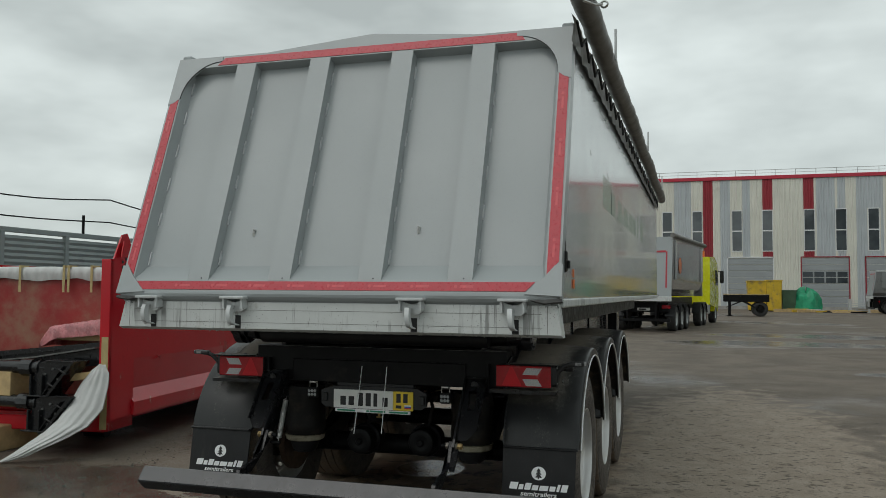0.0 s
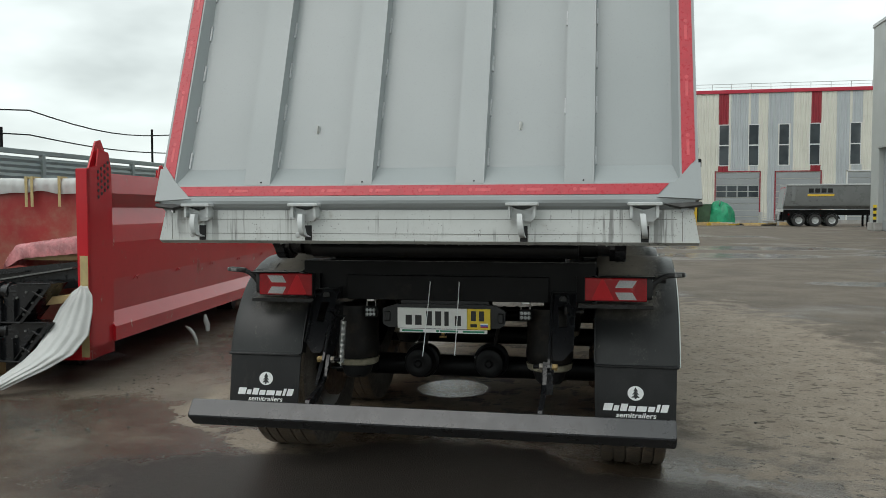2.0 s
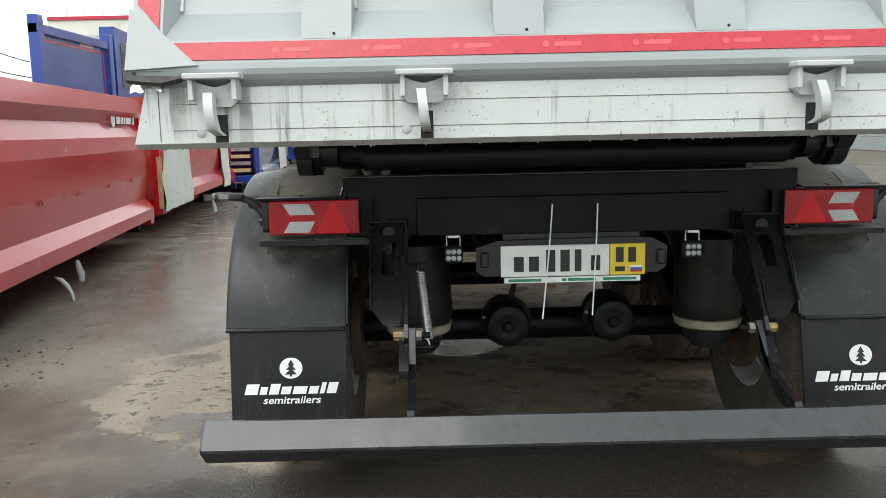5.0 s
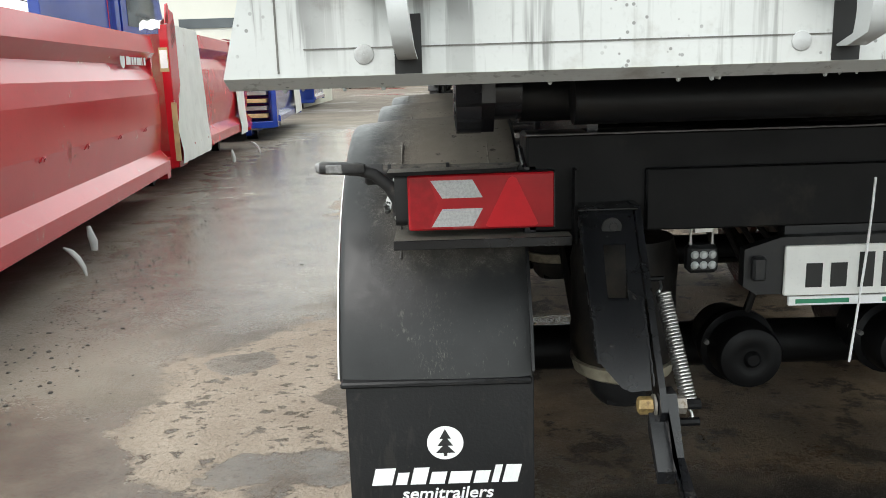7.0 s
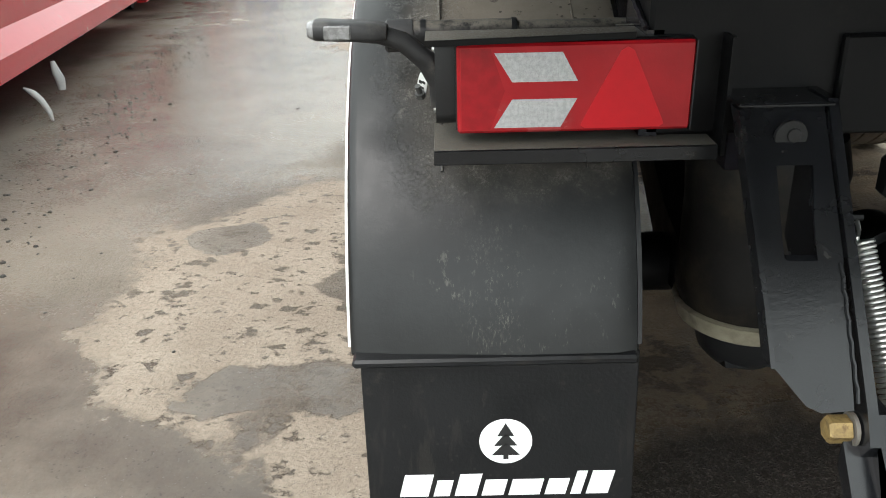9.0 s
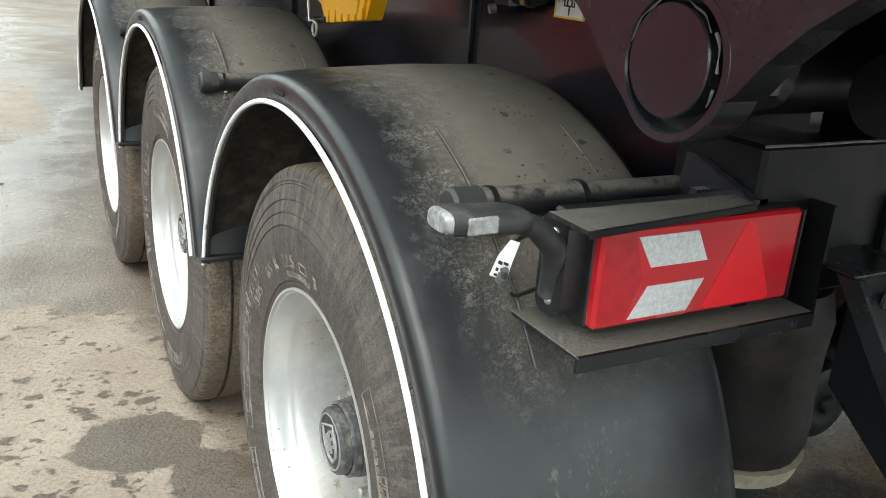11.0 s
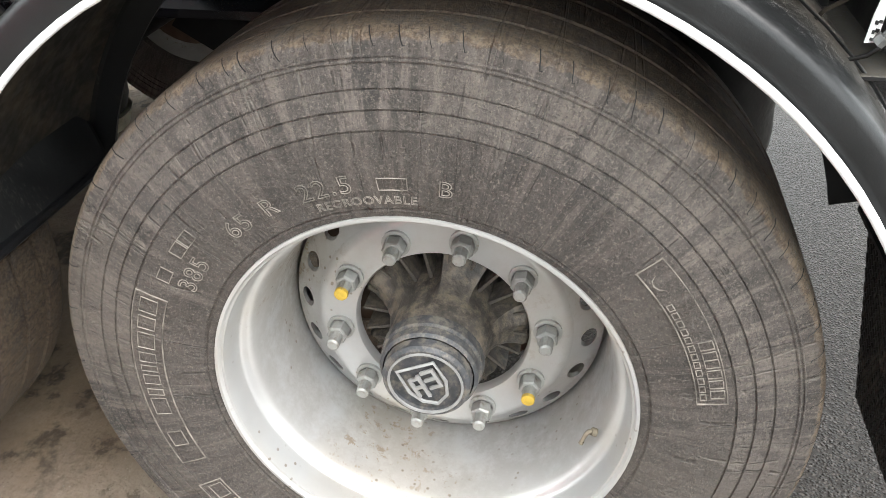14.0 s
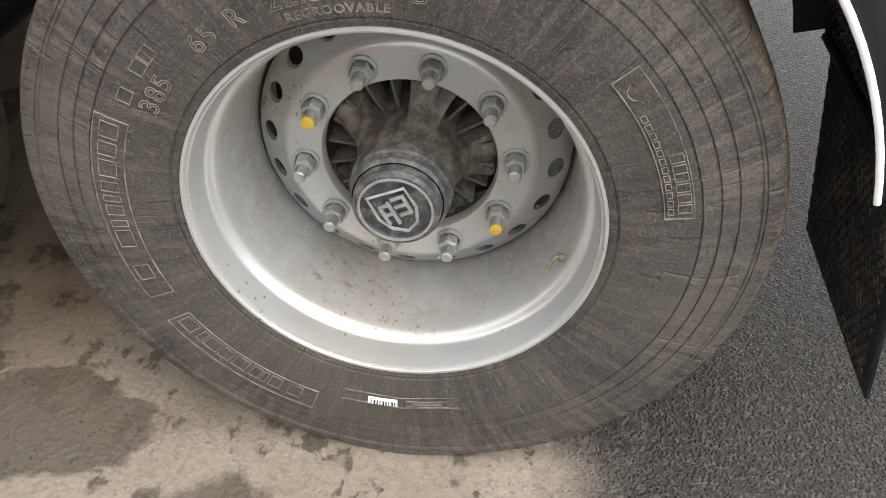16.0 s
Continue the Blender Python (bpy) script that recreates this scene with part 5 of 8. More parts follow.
for x0 in (-0.431, 0.45):
    wl_ = part("work_lamp", Geo().box(x0 - 0.035, x0 + 0.035, 0.05, 0.09, 0.9, 0.965, 0.008), plastic_black, trailer, smooth=30)
    part("lamp_bracket", Geo().tube([(x0 - 0.025, 0.07, 0.965), (x0 - 0.025, 0.07, 1.0), (x0 + 0.025, 0.07, 1.0), (x0 + 0.025, 0.07, 0.965)], 0.004, 6).box(x0 - 0.02, x0 + 0.02, 0.055, 0.085, 0.995, 1.01), zinc, wl_)
    for i in range(3):
        for j in range(2):
            part("led", Geo().lathe([(-0.006, 0), (-0.005, 0.006), (0, 0.0098)], (x0 - 0.02 + i * 0.02, 0.049, 0.92 + j * 0.024), "y", 10), led, wl_)

# tail lamps with their brackets and marker arms, one on each side
dusty_steel = surface("dusty_black_bracket", (0.012, 0.012, 0.013), 0.4, var=0.2, vs=8, bump=0.15, bs=90, dust=(0.17, 0.153, 0.127), ds=150, dirt=(0.1, 0.09, 0.075), amount=0.25)
lamp_red_dark = surface("deep_red_lamp_lens", (0.33, 0.006, 0.012), 0.22, var=0.14, vs=60, bump=0.06, bs=160)
lamp_red = surface("red_lamp_lens", (0.39, 0.011, 0.017), 0.22, var=0.1, vs=14, bump=0.06, bs=300, spec=0.4, dirt=(0.36, 0.06, 0.055), amount=0.25, ds=9)
# The triangle's retro-reflection is put into this brighter red.
lamp_red_bright = surface("red_triangle_reflector", (0.6, 0.012, 0.02), 0.35, var=0.03, vs=60, bump=0.03, bs=500, spec=0.3)
lamp_white = surface("clear_lamp_lens", (0.48, 0.48, 0.48), 0.2, var=0.14, vs=160, bump=0.4, bs=420)
marker_clear = surface("scuffed_clear_marker_lens", (0.22, 0.22, 0.22), 0.25, var=0.35, vs=60, bump=0.2, bs=260)
arm_rubber = surface("dusty_black_rubber", (0.025, 0.025, 0.026), 0.55, var=0.2, vs=14, bump=0.1, bs=180, dirt=(0.1, 0.093, 0.082), amount=0.3, ds=16)
for s in (-1, 1):
    br = part("lamp_bracket", Geo().box(s * 0.72, s * 0.86, 0.135, 0.15, 0.99, 1.15), dusty_steel, trailer, smooth=0)
    part("top_plate", Geo().prism([(s * 1.138, 0.01), (s * 0.853, 0.042), (s * 0.845, 0.085), (s * 1.138, 0.085)], "z", 1.1515, 1.157), dusty_steel, br, "dusty black top plate", smooth=0)
    part("top_flange", Geo().prism([(s * 1.138, 0.006), (s * 0.853, 0.038), (s * 0.853, 0.042), (s * 1.138, 0.01)], "z", 1.149, 1.157), frame_black, br, smooth=0)
    part("shelf", Geo().box(s * 0.735, s * 1.13, 0.014, 0.16, 0.999, 1.005, 0.001), dusty_steel, br, "dusty black lamp shelf", smooth=0)
    part("shelf_flange", Geo().box(s * 0.735, s * 1.13, 0.009, 0.015, 0.984, 1.0045, 0.001), frame_gloss, br, smooth=0)
    part("inner_plate", Geo().box(s * 0.722, s * 0.728, 0.02, 0.2, 0.985, 1.15).box(s * 0.728, s * 0.766, 0.1, 0.106, 1.0, 1.15), frame_black, br, smooth=0)
    lp = part("tail_lamp", Geo().box(s * 0.768, s * 1.098, 0.044, 0.13, 1.02, 1.149, 0.004), plastic_black, trailer, "rectangular red and white tail lamp", smooth=30)
    part("red_lens", Geo().box(s * 0.77, s * 1.096, 0.033, 0.06, 1.022, 1.146, 0.004), lamp_red, lp, smooth=30)
    part("triangle_reflector", Geo().prism([(s * 0.808, 1.031), (s * 0.814, 1.027), (s * 0.918, 1.027), (s * 0.924, 1.031), (s * 0.922, 1.037), (s * 0.873, 1.134), (s * 0.864, 1.139), (s * 0.855, 1.134), (s * 0.81, 1.037)], "y", 0.0324, 0.034), lamp_red_bright, lp, smooth=0)
    for z0, z1, k_ in ((1.03, 1.07, 0.0), (1.094, 1.134, 1.0)):
        a, b = (0.027, 0.0) if k_ == 0 else (0.0, 0.027)
        part("clear_lens", Geo().prism([(s * (0.93 - 0.0 + (0.022 if k_ == 0 else 0.0)), z0), (s * (1.045 if k_ == 0 else 1.02), z0), (s * (1.02 if k_ == 0 else 1.045), z1), (s * (0.93 + (0.0 if k_ == 0 else 0.022)), z1)], "y", 0.0318, 0.034), lamp_white, lp, smooth=0)
    part("lens_facet", Geo().prism([(s * 1.09, 1.028), (s * 1.05, 1.028), (s * 1.03, 1.082), (s * 1.05, 1.14), (s * 1.09, 1.14)], "y", 0.0326, 0.034), lamp_red_dark, lp, smooth=0)
    for z0 in (1.035, 1.099):
        for i in range(5):
            part("lens_cell", Geo().box(s * (0.957 + i * 0.0135), s * (0.967 + i * 0.0135), 0.0312, 0.032, z0, z0 + 0.03, 0.0003), lamp_white, lp, smooth=0)
    part("lens_ridge", Geo().box(s * 0.77, s * 0.772, 0.03, 0.05, 1.022, 1.146), plastic_black, lp, smooth=0)
    arm = part("marker_arm", Geo().tube([(s * 1.118, 0.09, 1.05), (s * 1.12, 0.085, 1.085), (s * 1.138, 0.068, 1.12), (s * 1.17, 0.062, 1.148), (s * 1.2, 0.06, 1.158), (s * 1.235, 0.06, 1.162)], [0.016, 0.016, 0.015, 0.0135, 0.013, 0.013], 14), arm_rubber, trailer, "black rubber marker lamp arm")
    sec = [(0.027 * math.copysign(abs(math.cos(radians(a))) ** 0.55, math.cos(radians(a))), 0.0135 * math.copysign(abs(math.sin(radians(a))) ** 0.55, math.sin(radians(a)))) for a in range(0, 360, 15)]
    part("marker_body", Geo().sweep(sec, [(lambda a, b, x0=x0, q=q: (s * x0, 0.06 + a * q, 1.165 + b * q + (x0 - 1.25) * 0.05)) for x0, q in ((1.19, 0.72), (1.202, 0.92), (1.218, 1.0), (1.284, 1.0), (1.288, 0.97))]), arm_rubber, arm, smooth=50)
    part("marker_lamp", Geo().sweep(sec, [(lambda a, b, x0=x0, q=q: (s * x0, 0.06 + a * q, 1.165 + b * q + (x0 - 1.25) * 0.05)) for x0, q in ((1.286, 0.88), (1.292, 0.86), (1.297, 0.72))]), marker_clear, arm, "clear end lens", smooth=50)
    part("side_lens", Geo().box(s * 1.237, s * 1.274, 0.0315, 0.04, 1.156, 1.175, 0.002), marker_clear, arm, "clear side lens", smooth=0)
    part("arm_mount", Geo().prism([(0.085 + 0.009 * a + 0.017 * math.cos(radians(t)), 1.09 + 0.045 * b + 0.017 * math.sin(radians(t))) for a, b, t0 in ((1, 1, 0), (-1, 1, 90), (-1, -1, 180), (1, -1, 270)) for t in range(t0, t0 + 91, 18)], "x", s * 1.098, s * 1.126), plastic_black, arm, smooth=30)
    for z0 in (1.131, 1.047):
        part("mount_bolt", Geo().lathe([(s * 0.004, 0.0), (s * 0.004, 0.0035), (s * 0.002, 0.006), (0, 0.0065)], (s * 1.126, 0.083, z0), "x", 12), zinc, arm)
tag_paper = surface("white_tag", (0.72, 0.72, 0.7), 0.5, var=0.05, bump=0.02)
tag_pts = [(-1.141, 0.153, 1.1), (-1.133, 0.143, 1.099), (-1.139, 0.147, 1.072), (-1.144, 0.15, 1.047), (-1.159, 0.166, 1.051), (-1.152, 0.161, 1.078)]
tag_ = part("paper_tag", Geo().add([(x + o, y + o, z) for o in (0.0, 0.0012) for x, y, z in tag_pts], [(0, 1, 2, 5), (5, 2, 3, 4), (6, 11, 8, 7), (11, 10, 9, 8)] + [(i, (i + 1) % 6, 6 + (i + 1) % 6, 6 + i) for i in range(6)]), tag_paper, trailer, "small white paper tag on a lamp cable", smooth=0)
tl_, tr_, bl_ = Vector(tag_pts[5]), Vector(tag_pts[2]), Vector(tag_pts[4])
for f0, f1, g0, g1 in ((0.2, 0.48, 0.15, 0.3), (0.55, 0.85, 0.1, 0.22), (0.22, 0.4, 0.5, 0.64), (0.5, 0.82, 0.42, 0.56), (0.25, 0.75, 0.78, 0.88)):
    quad = [tl_ + (tr_ - tl_) * f + (bl_ - tl_) * g_ + Vector((-0.0012, -0.001, 0)) for f, g_ in ((f0, g0), (f1, g0), (f1, g1), (f0, g1))]
    part("tag_bar", Geo().add(quad + [q + Vector((0.0008, 0.0007, 0)) for q in quad], [(0, 1, 2, 3), (7, 6, 5, 4), (0, 4, 5, 1), (1, 5, 6, 2), (2, 6, 7, 3), (3, 7, 4, 0)]), print_black, tag_, smooth=0)
part("lamp_cable", Geo().tube([(-1.11, 0.1, 1.06), (-1.122, 0.15, 1.025), (-1.12, 0.2, 1.01), (-1.105, 0.23, 1.03), (-1.11, 0.2, 1.07), (-1.12, 0.16, 1.1), (-1.115, 0.12, 1.12)], 0.0028, 6), rubber, trailer)

# rear underrun bar on its folding arms
M, U, V = Vector((0, -0.645, 0.472)), Vector((0, 0.64, 0.77)) * 0.1, Vector((0, 0.77, -0.64)) * 0.1
q4 = [M, M + U, M + U + V, M + V]
ch_ = 0.006


def bar_profile(c):
    pts = []
    for i in range(4):
        p, a, b = q4[i], q4[i - 1], q4[(i + 1) % 4]
        pts += [p + (a - p).normalized() * c, p + (b - p).normalized() * c]
    return [(p.y, p.z) for p in pts]


bar = part("underrun_bar", Geo().prism(bar_profile(ch_), "x", -1.192, 1.2), bumper_paint, trailer, "grey-black underrun bar with rain streaks", smooth=30)
for xa, xb in ((-1.197, -1.192), (1.2, 1.205)):
    part("bar_cap", Geo().prism(bar_profile(0.012), "x", xa, xb), plastic_black, bar, smooth=30)
rusty_zinc = surface("weathered_zinc_nut", (0.3, 0.28, 0.25), 0.5, metal=0.4, var=0.25, vs=60, bump=0.1, dirt=(0.14, 0.1, 0.06), amount=0.4, ds=60)
rusty_yellow = surface("rusty_yellow_zinc", (0.36, 0.25, 0.1), 0.5, metal=0.3, var=0.25, vs=60, bump=0.1, dirt=(0.12, 0.07, 0.035), amount=0.4, ds=70)
HANG = [(-0.727, -0.61, 1.066), (-0.725, -0.61, 1.0), (-0.722, -0.61, 0.897), (-0.72, -0.612, 0.86), (-0.72, -0.614, 0.797), (-0.7, -0.615, 0.77), (-0.678, -0.618, 0.75), (-0.66, -0.62, 0.743)]


def lean(z):
    """Depth of the leaning bracket plate at height z."""
    return -0.041 - 0.737 * (1.034 - z)


for s in (-1, 1):
    side_ = [(0.05, 1.075), (-0.02, 1.075), (lean(0.9) - 0.008, 0.9), (lean(0.75) - 0.008, 0.75), (-0.282, 0.71), (-0.262, 0.678), (-0.225, 0.668), (-0.15, 0.7), (0.05, 0.85)]
    hang = part("bar_hanger", Geo().prism(side_, "x", s * 0.594, s * 0.607), frame_gloss, trailer, "black bracket of the underrun bar", smooth=0)
    ring_ = [(-0.61, 1.066), (-0.727, 1.066), (-0.725, 0.95), (-0.72, 0.797), (-0.678, 0.75), (-0.66, 0.743), (-0.62, 0.745), (-0.61, 0.9)]
    slot_ = [(-0.634, 0.999), (-0.682, 0.999), (-0.684, 0.95), (-0.685, 0.9), (-0.682, 0.897), (-0.66, 0.896), (-0.643, 0.896), (-0.64, 0.95)]
    web = Geo().add([(-s * x, lean(z) + o, z + o * 0.5) for o in (0.0, 0.009) for x, z in ring_ + slot_], [(i, (i + 1) % 8, 8 + (i + 1) % 8, 8 + i) for i in range(8)] + [(24 + i, 24 + (i + 1) % 8, 16 + (i + 1) % 8, 16 + i) for i in range(8)] + [(i, 16 + i, 16 + (i + 1) % 8, (i + 1) % 8) for i in range(8)] + [(8 + i, 8 + (i + 1) % 8, 24 + (i + 1) % 8, 24 + i) for i in range(8)])
    part("hanger_web", web, frame_gloss, hang, "leaning black plate with an open slot", smooth=0)
    part("hanger_flange", Geo().sweep([(-0.003, -0.022), (0.003, -0.022), (0.003, 0.012), (-0.003, 0.012)], [(lambda a, b, q=q: (-s * (q[0] + a), lean(q[2]) + b, q[2])) for q in HANG[:5]]), frame_gloss, hang, smooth=30)
    part("top_lip", Geo().box(s * 0.6, s * 0.727, -0.03, 0.06, 1.066, 1.072, 0.002), frame_gloss, hang, smooth=0)
    part("weld_line", Geo().tube([(s * (0.614 + 0.001 * math.sin(i * 2.1)), lean(0.895 - 0.0075 * i) - 0.002, 0.895 - 0.0075 * i) for i in range(20)], 0.0025, 6), frame_gloss, hang)
    # Recess shade painted as a black disc round the bolt.
    part("bolt_recess", Geo().lathe([(-0.0015, 0.0), (-0.0015, 0.021), (0.003, 0.022)], (s * 0.66, lean(1.032) - 0.004, 1.032), "y", 20), slot_black, hang)
    part("hanger_bolt", Geo().lathe([(-0.006, 0.0), (-0.006, 0.009), (0.0, 0.011)], (s * 0.657, lean(1.034) - 0.004, 1.034), "y", 8), frame_gloss, hang)
    part("folding_arm", Geo().prism([(-0.212, 0.735), (-0.25, 0.735), (-0.272, 0.7), (-0.33, 0.6), (-0.44, 0.53), (-0.6, 0.5), (-0.57, 0.56), (-0.4, 0.59), (-0.29, 0.64), (-0.215, 0.69)], "x", s * 0.57, s * 0.592).prism([(-0.25, 0.7), (-0.33, 0.61), (-0.33, 0.585), (-0.25, 0.66)], "x", s * 0.592, s * 0.625), frame_gloss, hang, smooth=0)
    part("pivot_bolt", Geo().cyl((s * 0.52, -0.24, 0.708), (s * 0.62, -0.24, 0.708), 0.011, 10), frame_black, hang)
    part("bolt_head", Geo().lathe([(0, 0.0), (0, 0.018), (s * 0.024, 0.018), (s * 0.028, 0.015), (s * 0.028, 0)], (s * 0.616, -0.24, 0.708), "x", 6), rusty_yellow, hang, "rusty yellow bolt head", smooth=30)
    part("washer", Geo().lathe([(0, 0.0), (0, 0.022), (s * 0.005, 0.022), (s * 0.005, 0)], (s * 0.609, -0.24, 0.708), "x", 16), rusty_zinc, hang, smooth=30)
    part("lock_nut", Geo().lathe([(0, 0.0), (0, 0.019), (s * -0.018, 0.019), (s * -0.018, 0)], (s * 0.568, -0.24, 0.708), "x", 6), rusty_zinc, hang, smooth=30)
coil, a, b = [], Vector((-0.556, -0.055, 0.912)), Vector((-0.524, -0.21, 0.664))
d = (b - a).normalized()
e1 = d.orthogonal().normalized()
e2 = d.cross(e1)
for i in range(34 * 10 + 1):
    t = i / 340
    coil.append(a + (b - a) * (0.08 + 0.84 * t) + (e1 * math.cos(i * 0.6283) + e2 * math.sin(i * 0.6283)) * 0.0145)
part("return_spring", Geo().tube([a + Vector((0, 0.03, 0.0)), a, a + d * 0.012, coil[0]] + coil + [b - d * 0.012, b, b + Vector((0.0, 0.02, -0.008))], 0.0032, 6), zinc, trailer, "zinc coil spring", smooth=60)
part("spring_pin", Geo().cyl((-0.6, -0.05, 0.917), (-0.548, -0.05, 0.917), 0.006, 8), frame_black, trailer)
part("spring_pin", Geo().cyl((-0.575, -0.212, 0.658), (-0.512, -0.212, 0.658), 0.009, 8), frame_black, trailer)

# mudguards, their trim, tubes and flaps
CY, CZ = 0.67, 0.53


def skew(ob, ya):
    """The bogie stands a little askew under the body."""
    ob.location.x -= 0.018 * (ya - AXLES[0]) / 1.31
    return ob


def guard_geo(s, ya, a0=12.5, a1=167.0):
    off = ya - AXLES[0]
    outer = [(1.262, 0.642), (1.267, 0.656), (1.2675, 0.678), (1.265, 0.685), (1.2595, 0.6895), (1.25, 0.692), (1.22, 0.6955), (1.17, 0.7), (1.0, 0.708), (0.86, 0.708), (0.83, 0.7), (0.822, 0.68)]
    inner = [(0.828, 0.68), (0.838, 0.694), (0.865, 0.701), (1.0, 0.701), (1.17, 0.693), (1.22, 0.6885), (1.246, 0.685), (1.257, 0.68), (1.26, 0.66), (1.255, 0.642)]
    frames = []
    for i in range(49):
        t = radians(a0 + (a1 - a0) * i / 48)
        frames.append(lambda a, b, c=math.cos(t), q=math.sin(t): (s * a, CY + off + b * c, CZ + b * q))
    return Geo().sweep(outer + inner, frames)


flap_rubber = surface("black_rubber_flap", (0.0085, 0.0085, 0.0092), 0.4, var=0.15, vs=6, bump=0.12, bs=160, dirt=(0.026, 0.024, 0.021), amount=0.08, ds=30, streak=(0.024, 0.022, 0.02), spec=0.32)
slant = 0.25


def leant(geo):
    """The flaps hang with their lower edge swung back from the wheels."""
    g = Geo()
    g.f = list(geo.f)
    for x, y, z in geo.v:
        q = (0.69 - z) / 0.42
        xc_ = math.copysign(1.04, x)
        g.v.append((xc_ + (x - xc_) * (1 - 0.035 * q), y - 0.065 * q, 0.69 - 0.372 * q))
    return g


def sheet_flap(s):
    return Geo().box(s * 0.825, s * 1.252, -0.012, -0.004, 0.248, 0.69, 0.002)


def logo_word(geo, x0, x1, z0, h, y):
    """A row of leaning blocks in the place and size of a word mark."""
    ws = [1.25, 0.7, 0.95, 0.95, 1.35, 0.9, 0.45, 0.95]
    hs = [1.0, 0.72, 1.0, 0.72, 0.72, 0.72, 1.05, 1.05]
    k = (x1 - x0) / (sum(ws) + 0.22 * 7)
    x = x0
    for w, q in zip(ws, hs):
        w *= k
        hh = h * q
        geo.prism([(x, z0), (x + w, z0), (x + w + slant * hh, z0 + hh), (x + slant * hh, z0 + hh)], "y", y - 0.0012, y)
        x += w + 0.22 * k
    return geo


tube_black = surface("dusty_black_tube", (0.014, 0.014, 0.015), 0.45, var=0.2, vs=10, bump=0.4, bs=120, dust=(0.17, 0.152, 0.127), ds=55)
mesh_black = surface("muddy_anti_spray_mesh", (0.02, 0.018, 0.015), 0.6, var=0.3, vs=20, bump=0.3, bs=60, dirt=(0.1, 0.078, 0.055), amount=0.42, ds=14)
for s in (-1, 1):
    for ya in AXLES:
        off = ya - AXLES[0]
        gd = skew(part("mudguard", guard_geo(s, ya), fender_mat, trailer, "black plastic mudguard with dried mud on top", smooth=50), ya)
        for a0, a1, r0 in ((12.5, 78.0, 0.64), (78.0, 166.0, 0.632)):
            part("inner_skirt", Geo().sweep([(0.822, r0), (0.829, r0), (0.829, 0.699), (0.822, 0.699)], [(lambda a, b, t=radians(a0 + (a1 - a0) * i / 24): (s * a, CY + off + b * math.cos(t), CZ + b * math.sin(t))) for i in range(25)]), plastic_black, gd, smooth=50)
        ln = [(0.84, 0.688), (0.87, 0.6955), (1.0, 0.696), (1.17, 0.6885), (1.22, 0.684), (1.244, 0.681)]
        part("guard_lining", Geo().sweep(ln + [(a, b - 0.003) for a, b in ln[::-1]], [(lambda a, b, t=radians(13 + 153 * i / 40): (s * a, CY + off + b * math.cos(t), CZ + b * math.sin(t))) for i in range(41)]), mesh_black, gd, "mud-spattered inner lining", smooth=50)
        part("white_trim", Geo().tube([(s * 1.2715, CY + off + 0.643 * math.cos(radians(12.5 + 154.5 * i / 48)), CZ + 0.643 * math.sin(radians(12.5 + 154.5 * i / 48))) for i in range(49)], 0.0048, 8), white_trim, gd, "thin white edge trim", smooth=60)
        for xx in (1.12, 0.9):
            part("guard_ridge", Geo().tube([(s * xx, CY + off + 0.707 * math.cos(radians(a)), CZ + 0.707 * math.sin(radians(a))) for a in range(112, 146, 4)], 0.0025, 6), fender_mat, gd, smooth=60)
        part("guard_end_lip", Geo().box(s * 0.83, s * 1.262, CY + off - 0.7, CY + off - 0.655, CZ + 0.147, CZ + 0.161, 0.004), plastic_black, gd, smooth=30)
        for ty, tz, x_end in ((0.206 + off, 1.131 if not off else 1.082, 1.204), (1.165 + off, 1.068, 1.13)):
            gt = part("guard_tube", Geo().cyl((s * 0.685, ty, tz), (s * 1.02, ty, tz), 0.0195, 16), tube_black, gd)
            part("tube_sleeve", Geo().lathe([(s * 1.0, 0.0195), (s * 1.0, 0.0225), (s * (x_end - 0.008), 0.0225), (s * (x_end - 0.008), 0.0)], (0, ty, tz), "x", 18), tube_black, gt, "dust-covered black tube sleeve")
            part("tube_cap", Geo().lathe([(s * (x_end - 0.044), 0.0228), (s * (x_end - 0.044), 0.025), (s * (x_end - 0.005), 0.025), (s * x_end, 0.021), (s * x_end, 0.0)], (0, ty, tz), "x", 20), arm_rubber, gt, "round rubber end cap")
            for xx in (1.005, x_end - 0.06):
                part("tube_strap", Geo().lathe([(s * (xx - 0.004), 0.0226), (s * (xx - 0.004), 0.0242), (s * (xx + 0.004), 0.0242), (s * (xx + 0.004), 0.0226)], (0, ty, tz), "x", 18), plastic_black, gt)
                part("strap_clip", Geo().box(s * (xx - 0.012), s * (xx + 0.004), ty + 0.019, ty + 0.039, tz - 0.016, tz + 0.009, 0.003), plastic_black, gt, smooth=30)
        for xx, yy, zz in ((1.15, 0.15, 1.06), (0.93, 0.17, 1.085)):
            part("guard_bolt", Geo().cyl((s * xx, yy + off, zz - 0.01), (s * (xx + 0.004), yy - 0.012 + off, zz + 0.008), 0.0045, 8).cyl((s * xx, yy + 0.002 + off, zz - 0.012), (s * (xx + 0.001), yy - 0.004 + off, zz - 0.004), 0.008, 6), steel_dull, gd, smooth=30)
        if s < 0:
            mk = Geo()
            for j in range(8):
                a = radians(90.5 - j * 0.62)
                mk.box(-1.27, -1.264, CY + off + 0.664 * math.cos(a) - 0.0035, CY + off + 0.664 * math.cos(a) + 0.0035, CZ + 0.664 * math.sin(a) - 0.002 - 0.0025 * (j % 2), CZ + 0.664 * math.sin(a) + 0.003 + 0.002 * (j % 3))
            tagged(part("moulded_mark", mk, slot_black, gd, smooth=0), kind="stuff")
    fl = part("mud_flap", leant(sheet_flap(s)), flap_rubber, trailer, "black rubber mud flap with white printed logo", smooth=0)
    net = Geo()
